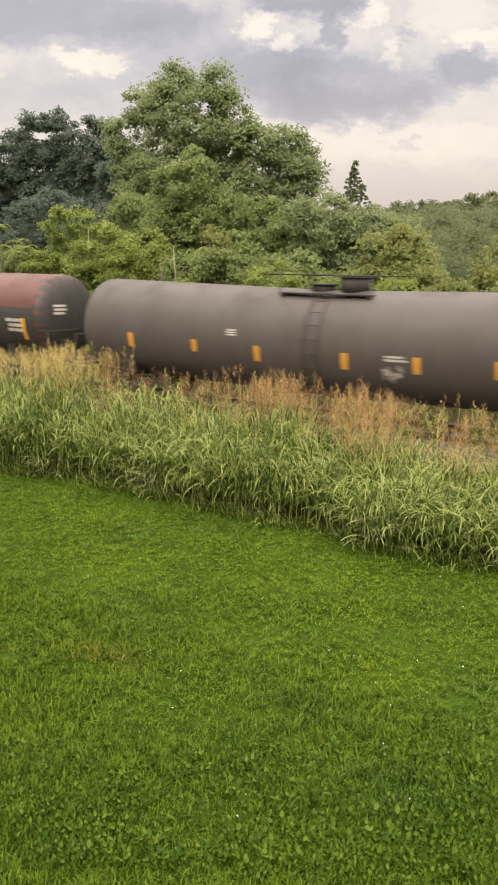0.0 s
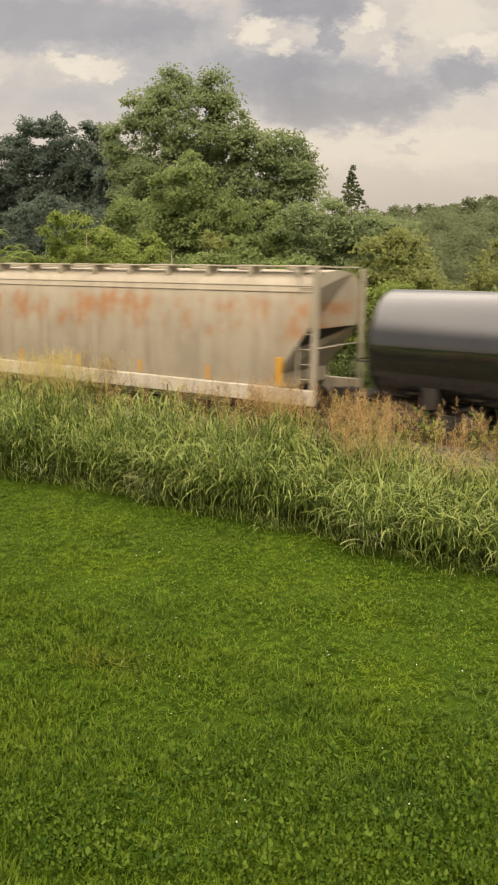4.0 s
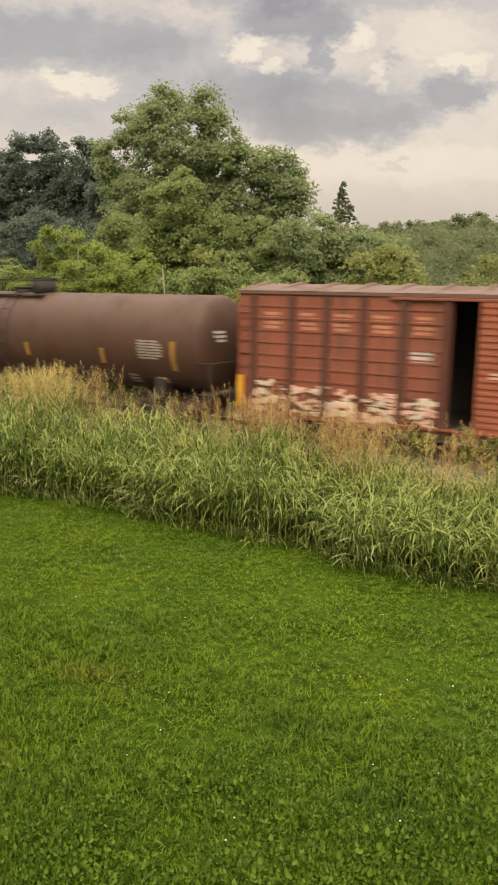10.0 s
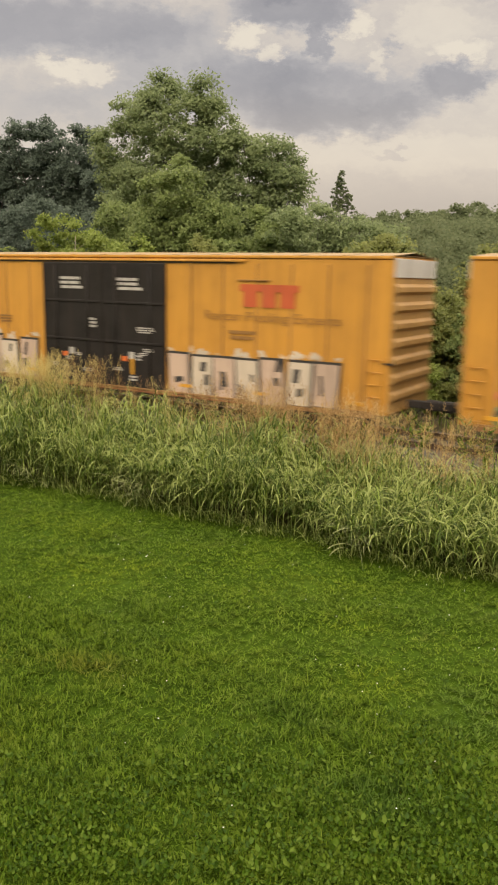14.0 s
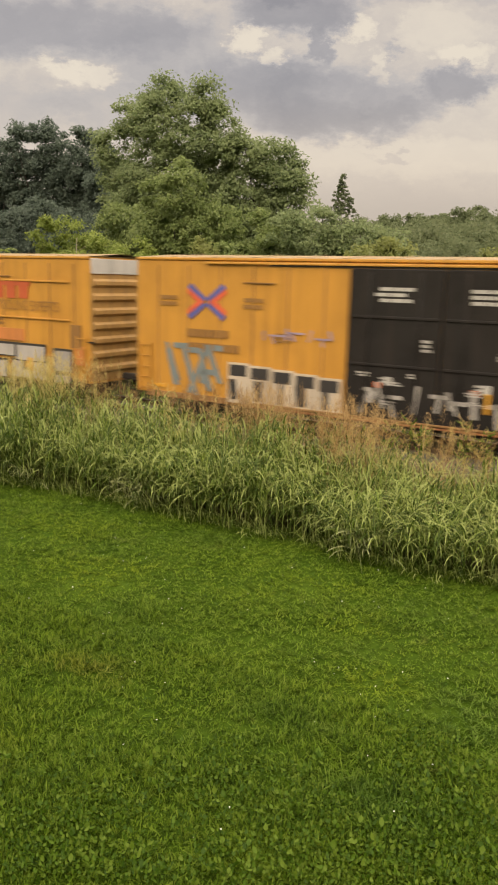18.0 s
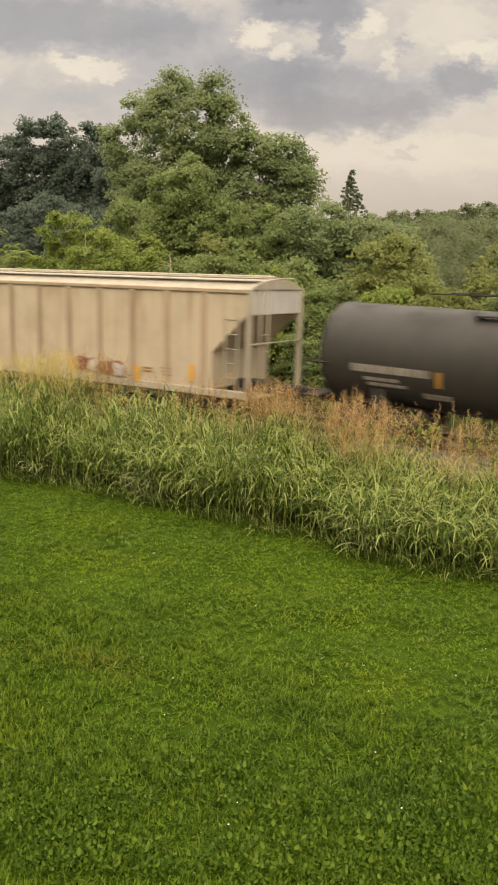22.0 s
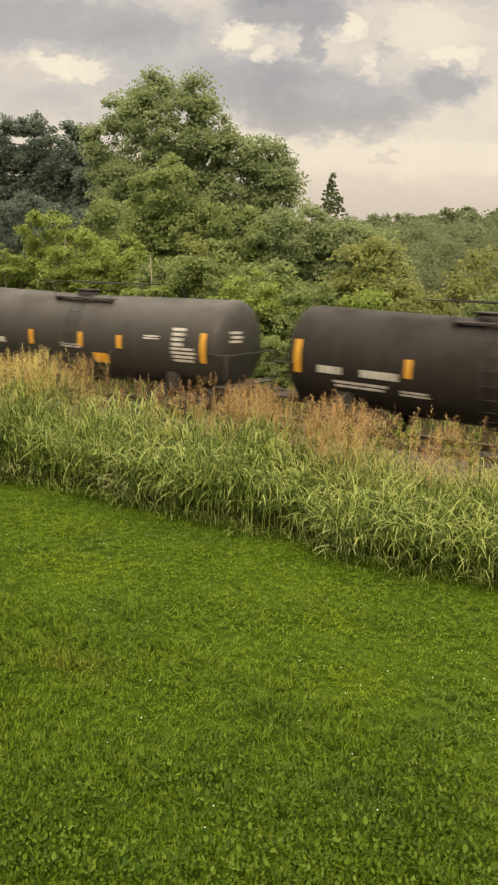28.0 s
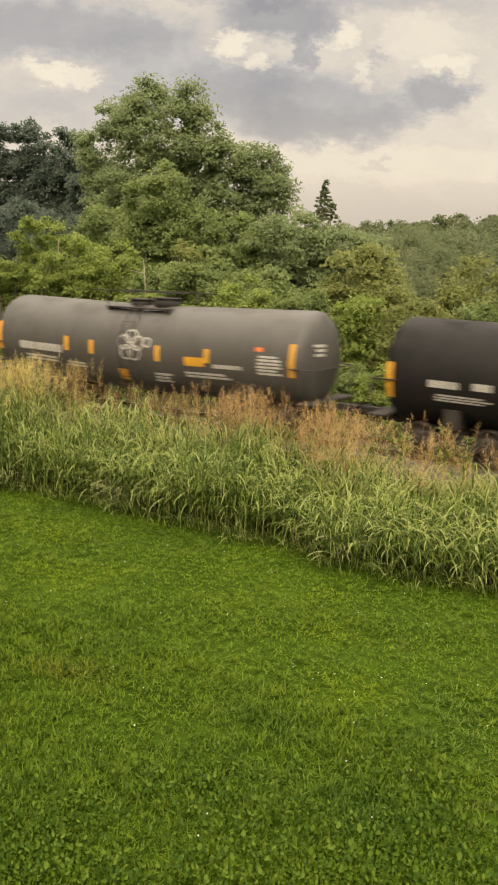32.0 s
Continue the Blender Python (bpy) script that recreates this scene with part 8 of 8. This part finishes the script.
tank_car(100.70, 118.40, 1.53, 2.42, 0.04, TANK_CHOC, [('Y', -7.52, -5, 0.12, 23, 1), ('Y', -4.83, -10, 0.12, 13, 1), ('Y', -1.48, -14, 0.12, 16, 1), ('Y', 1.24, -14, 0.12, 17, 1), ('Y', 4.64, -16, 0.12, 19, 1), ('Y', 7.48, -12, 0.12, 35, 1), ('W', -6.18, -30, 0.87, 9, 1), ('W', -4.59, -33, 1.06, 9, 1), ('W', 6.61, -6, 1.07, 23, 7), ('W', 0.57, -42, 0.35, 8, 3), ('P', 2.88, -48, 0.54, 20, 1), ('W', 5.69, -48, 0.47, 18, 3), ('D', 6.85, -46, 0.3, 9, 1)],
         "clean chocolate-brown tank car with white data panels", 55, ladder_at=0.1, housing=0.45, ends=(0.5, 0.14), faded=True)
tank_car(279.00, 290.45, 1.38, 2.18, 0.12, TANK_SLATE, [('W', -3.35, -11, 2.2, 9, 1), ('W', -3.48, -27, 1.29, 13, 2), ('Y', -2.04, -16, 0.12, 18, 1), ('W', -2.08, -38, 0.76, 8, 1), ('Y', 0.83, -17, 0.12, 19, 1), ('P', 1.21, -26, 0.67, 12, 1), ('W', 1.06, -42, 0.85, 13, 3), ('Y', 2.06, -19, 0.12, 22, 1), ('W', 2.35, -30, 0.32, 25, 3), ('W', 3.65, 6, 1.11, 11, 2), ('W', 3.55, -17, 1.02, 25, 6), ('R', 3.67, 17, 0.28, 7, 1), ('Y', 4.33, -19, 0.12, 25, 1)],
         "short charcoal tank car with an orange label", 56, ladder_at=-0.2, rail=2.4, housing=0, ends=(0, 0.6), faded=True)
tank_car(291.60, 303.10, 1.38, 2.16, 0.12, TANK_SLATE, [('Y', -4.99, -2, 0.12, 39, 1), ('Y', -3.01, -1, 0.12, 18, 1), ('Y', -1.26, -1, 0.12, 20, 1), ('W', -2.97, -16, 2.17, 9, 1), ('W', -2.8, -34, 2.46, 17, 3), ('Y', 0.9, 0, 0.12, 19, 1), ('W', 3.6, -8, 0.9, 24, 6), ('R', 3.2, 12, 0.3, 7, 1), ('Y', 4.9, 0, 0.12, 38, 1), ('W', 1.6, -28, 1.2, 12, 3)],
         "short charcoal tank car with long white lettering", 57, ladder_at=0.1, rail=2.4, housing=0, ends=(0.2, 0.4), faded=True)
tank_car(304.10, 316.10, 1.38, 2.13, 0.10, TANK_BLACK, [('Y', -5.18, 4, 0.12, 34, 1), ('W', -3.46, -7, 1.92, 10, 1), ('W', -2.79, -26, 2.87, 14, 3), ('Y', -1.8, 1, 0.12, 19, 1), ('Y', 1.33, 1, 0.12, 19, 1), ('P', 2.05, -5, 0.63, 17, 1), ('Y', 2.63, 1, 0.12, 18, 1), ('W', 1.91, -26, 2.95, 13, 3), ('W', 4.15, 12, 0.34, 7, 1), ('W', 4.48, -6, 0.99, 24, 7), ('R', 4.85, -16, 0.26, 7, 1), ('Y', 5.25, 2, 0.12, 39, 1), ('P', -1.65, -48, 0.63, 16, 1)],
         "short black tank car with dusty grey upper sheets", 58, ladder_at=0.0, rail=1.9, housing=0.3, band=((-5.3, -1.6, 12), (0.9, 5.3, 12)), ends=(0.42, 0.28))
tank_car(317.60, 329.20, 1.38, 2.13, 0.10, TANK_DUST, [('Y', -5.25, 4, 0.12, 37, 1), ('W', -4, -10, 0.56, 8, 1), ('W', -2.8, -11, 1.1, 10, 1), ('W', -3.48, -25, 1.61, 8, 2), ('W', -1.86, -28, 0.95, 8, 2), ('Y', -1.84, -1, 0.12, 20, 1), ('Y', 0.47, 0, 0.12, 18, 1), ('Y', 2.19, 0, 0.12, 20, 1), ('V', -0.21, -3, 0.46, 30, 1), ('W', 0.91, -37, 0.58, 10, 3), ('W', 2.25, -28, 1.25, 10, 3), ('P', 1.98, -36, 0.75, 13, 1), ('W', 4.41, 4, 1.16, 27, 6), ('Y', 5.61, -1, 0.12, 37, 1)],
         "short dusty black tank car with a pink graffiti", 59, ladder_at=0.3, rail=2.0, housing=0, ends=(0.1, 0.25))
tank_car(330.60, 342.60, 1.38, 2.13, 0.10, TANK_SLATE, [('Y', -5.2, 2, 0.12, 38, 1), ('W', -3.4, -10, 1.9, 10, 1), ('W', -3.4, -26, 1.7, 10, 2), ('Y', -1.9, 0, 0.12, 19, 1), ('Y', 0.9, 0, 0.12, 19, 1), ('Y', 2.6, 0, 0.12, 19, 1), ('W', 4.5, -8, 0.9, 24, 6), ('Y', 5.3, 1, 0.12, 38, 1)],
         "short charcoal tank car with yellow strips", 60, ladder_at=0.0, housing=0, ends=(0.2, 0.25))
tank_car(343.70, 355.90, 1.38, 2.15, 0.10, TANK_SLATE, [('W', -3.84, -13, 1.59, 8, 1), ('Y', -4.82, -10, 0.12, 37, 1), ('W', 0.04, -10, 0.93, 7, 2), ('Y', -1.79, -4, 0.12, 20, 1), ('Y', 2.01, 0, 0.12, 17, 1), ('W', 3.29, 8, 0.75, 6, 2), ('W', 4.29, 10, 0.52, 25, 4), ('W', 4.52, -12, 1.04, 20, 4), ('Y', 5.17, -1, 0.12, 37, 1), ('P', 1.2, -24, 0.6, 14, 1), ('Y', 0.4, 0, 0.12, 19, 1)],
         "short charcoal tank car with white data blocks", 61, ladder_at=0.0, housing=0, ends=(0.2, 0.16))
tank_car(357.40, 369.20, 1.38, 2.13, 0.12, TANK_DUST, [('Y', -5.21, 2, 0.12, 38, 1), ('W', -4.23, -10, 0.7, 9, 1), ('W', -2.81, -10, 1.07, 9, 1), ('W', -3.41, -26, 1.64, 10, 2), ('W', -1.81, -28, 0.94, 8, 2), ('Y', -2.05, 1, 0.12, 20, 1), ('Y', 0.76, 0, 0.12, 20, 1), ('P', 2.05, -5, 0.58, 18, 1), ('Y', 2.54, 1, 0.12, 19, 1), ('R', 3.23, -7, 0.22, 6, 1), ('W', 3.37, -18, 1.05, 5, 1), ('W', 0.89, -30, 0.8, 14, 3), ('W', 2.95, -27, 0.81, 8, 2), ('W', 5.06, 2, 0.78, 22, 6), ('Y', 5.95, 2, 0.12, 37, 1)],
         "short black tank car with a yellow notice panel", 62, ladder_at=0.0, housing=0, ends=(0.05, 0.13))
tank_car(370.50, 383.30, 1.38, 2.19, 0.12, TANK_GREY, [('Y', -5.56, 0, 0.12, 38, 1), ('W', -3.79, -11, 1.96, 11, 1), ('W', -3.73, -26, 1.78, 9, 2), ('A', -2.33, -31, 0.62, 24, 1), ('A', -0.25, -29, 0.85, 28, 1), ('Y', -2.39, -2, 0.12, 19, 1), ('Y', -0.98, -2, 0.12, 19, 1), ('Y', 1.39, -2, 0.12, 19, 1), ('Y', 2.75, -2, 0.12, 18, 1), ('W', 4.02, -3, 1.46, 6, 2), ('W', 3.24, -26, 0.48, 8, 2), ('W', 4.76, -10, 0.91, 25, 6), ('R', 4.81, -21, 0.19, 7, 1), ('Y', 5.59, -1, 0.12, 39, 1)],
         "short grey tank car with dark stains at its middle", 63, ladder_at=0.8, housing=0, ends=(0.34, 0.2))
tank_car(384.60, 397.20, 1.38, 2.16, 0.12, TANK_GREY, [('Y', -5.44, 1, 0.12, 39, 1), ('W', -4.24, -11, 0.72, 9, 1), ('W', -3.23, -10, 0.73, 8, 1), ('W', -3.72, -28, 1.65, 10, 2), ('Y', -2.49, -1, 0.12, 19, 1), ('Y', -1.54, -1, 0.12, 19, 1), ('Y', 1.39, 0, 0.12, 19, 1), ('Y', 3.31, 0, 0.12, 19, 1), ('P', 2.64, -8, 0.73, 11, 1), ('W', 2.77, -32, 2.29, 12, 3), ('W', 5.14, -6, 0.95, 23, 6), ('Y', 6.45, -2, 0.12, 38, 1), ('N', -1, -33, 2.2, 46, 1)],
         "short grey tank car with a pink cloud graffiti", 64, ladder_at=0.3, housing=0, ends=(0.3, 0.1))
tank_car(398.60, 411.60, 1.38, 2.16, 0.12, TANK_GREY, [('Y', -5.69, 1, 0.12, 39, 1), ('W', -3.8, -9, 1.89, 11, 1), ('W', -3.84, -26, 1.64, 10, 2), ('W', -2.3, -29, 0.85, 9, 2), ('Y', -2.66, 0, 0.12, 19, 1), ('Y', -1.61, -1, 0.12, 18, 1), ('Y', 0.99, -1, 0.12, 20, 1), ('Y', 2.77, 0, 0.12, 17, 1), ('P', 2.33, -8, 0.69, 11, 1), ('W', 3.48, -12, 1, 5, 1), ('W', 1.15, -35, 0.76, 16, 3), ('W', 2.79, -26, 1.62, 9, 2), ('F', -0.03, 7, 0.85, 43, 1), ('P', -0.44, -35, 0.31, 18, 1), ('W', 4.85, -7, 0.86, 24, 6), ('R', 4.5, 12, 0.22, 5, 1), ('Y', 5.55, 1, 0.12, 39, 1)],
         "short grey tank car with a white flower graffiti", 65, ladder_at=-0.2, housing=0.2, ends=(0.34, 0.38))
tank_car(412.90, 425.20, 1.38, 2.16, 0.10, TANK_BLACK, [('Y', -5.57, -9, 0.12, 39, 1), ('W', -4.16, -8, 0.76, 8, 1), ('W', -3.19, -7, 0.5, 8, 1), ('W', -3.72, -23, 1.58, 9, 3), ('Y', -2, 0, 0.12, 19, 1), ('Y', 0.9, 0, 0.12, 19, 1), ('W', 4.4, -8, 0.9, 24, 6), ('Y', 5.3, 1, 0.12, 38, 1)],
         "short black tank car with white lettering panels", 66, ladder_at=0.0, housing=0, ends=(0.2, 0.2))


# ---- what moves ----
def motions():
    for car, x in train:
        walk(car, [(t, pose(x - SPEED * t, TRACK_Y, 0)) for t in (0.0, 8.0, 16.0, 24.0, 32.0)])


motions()
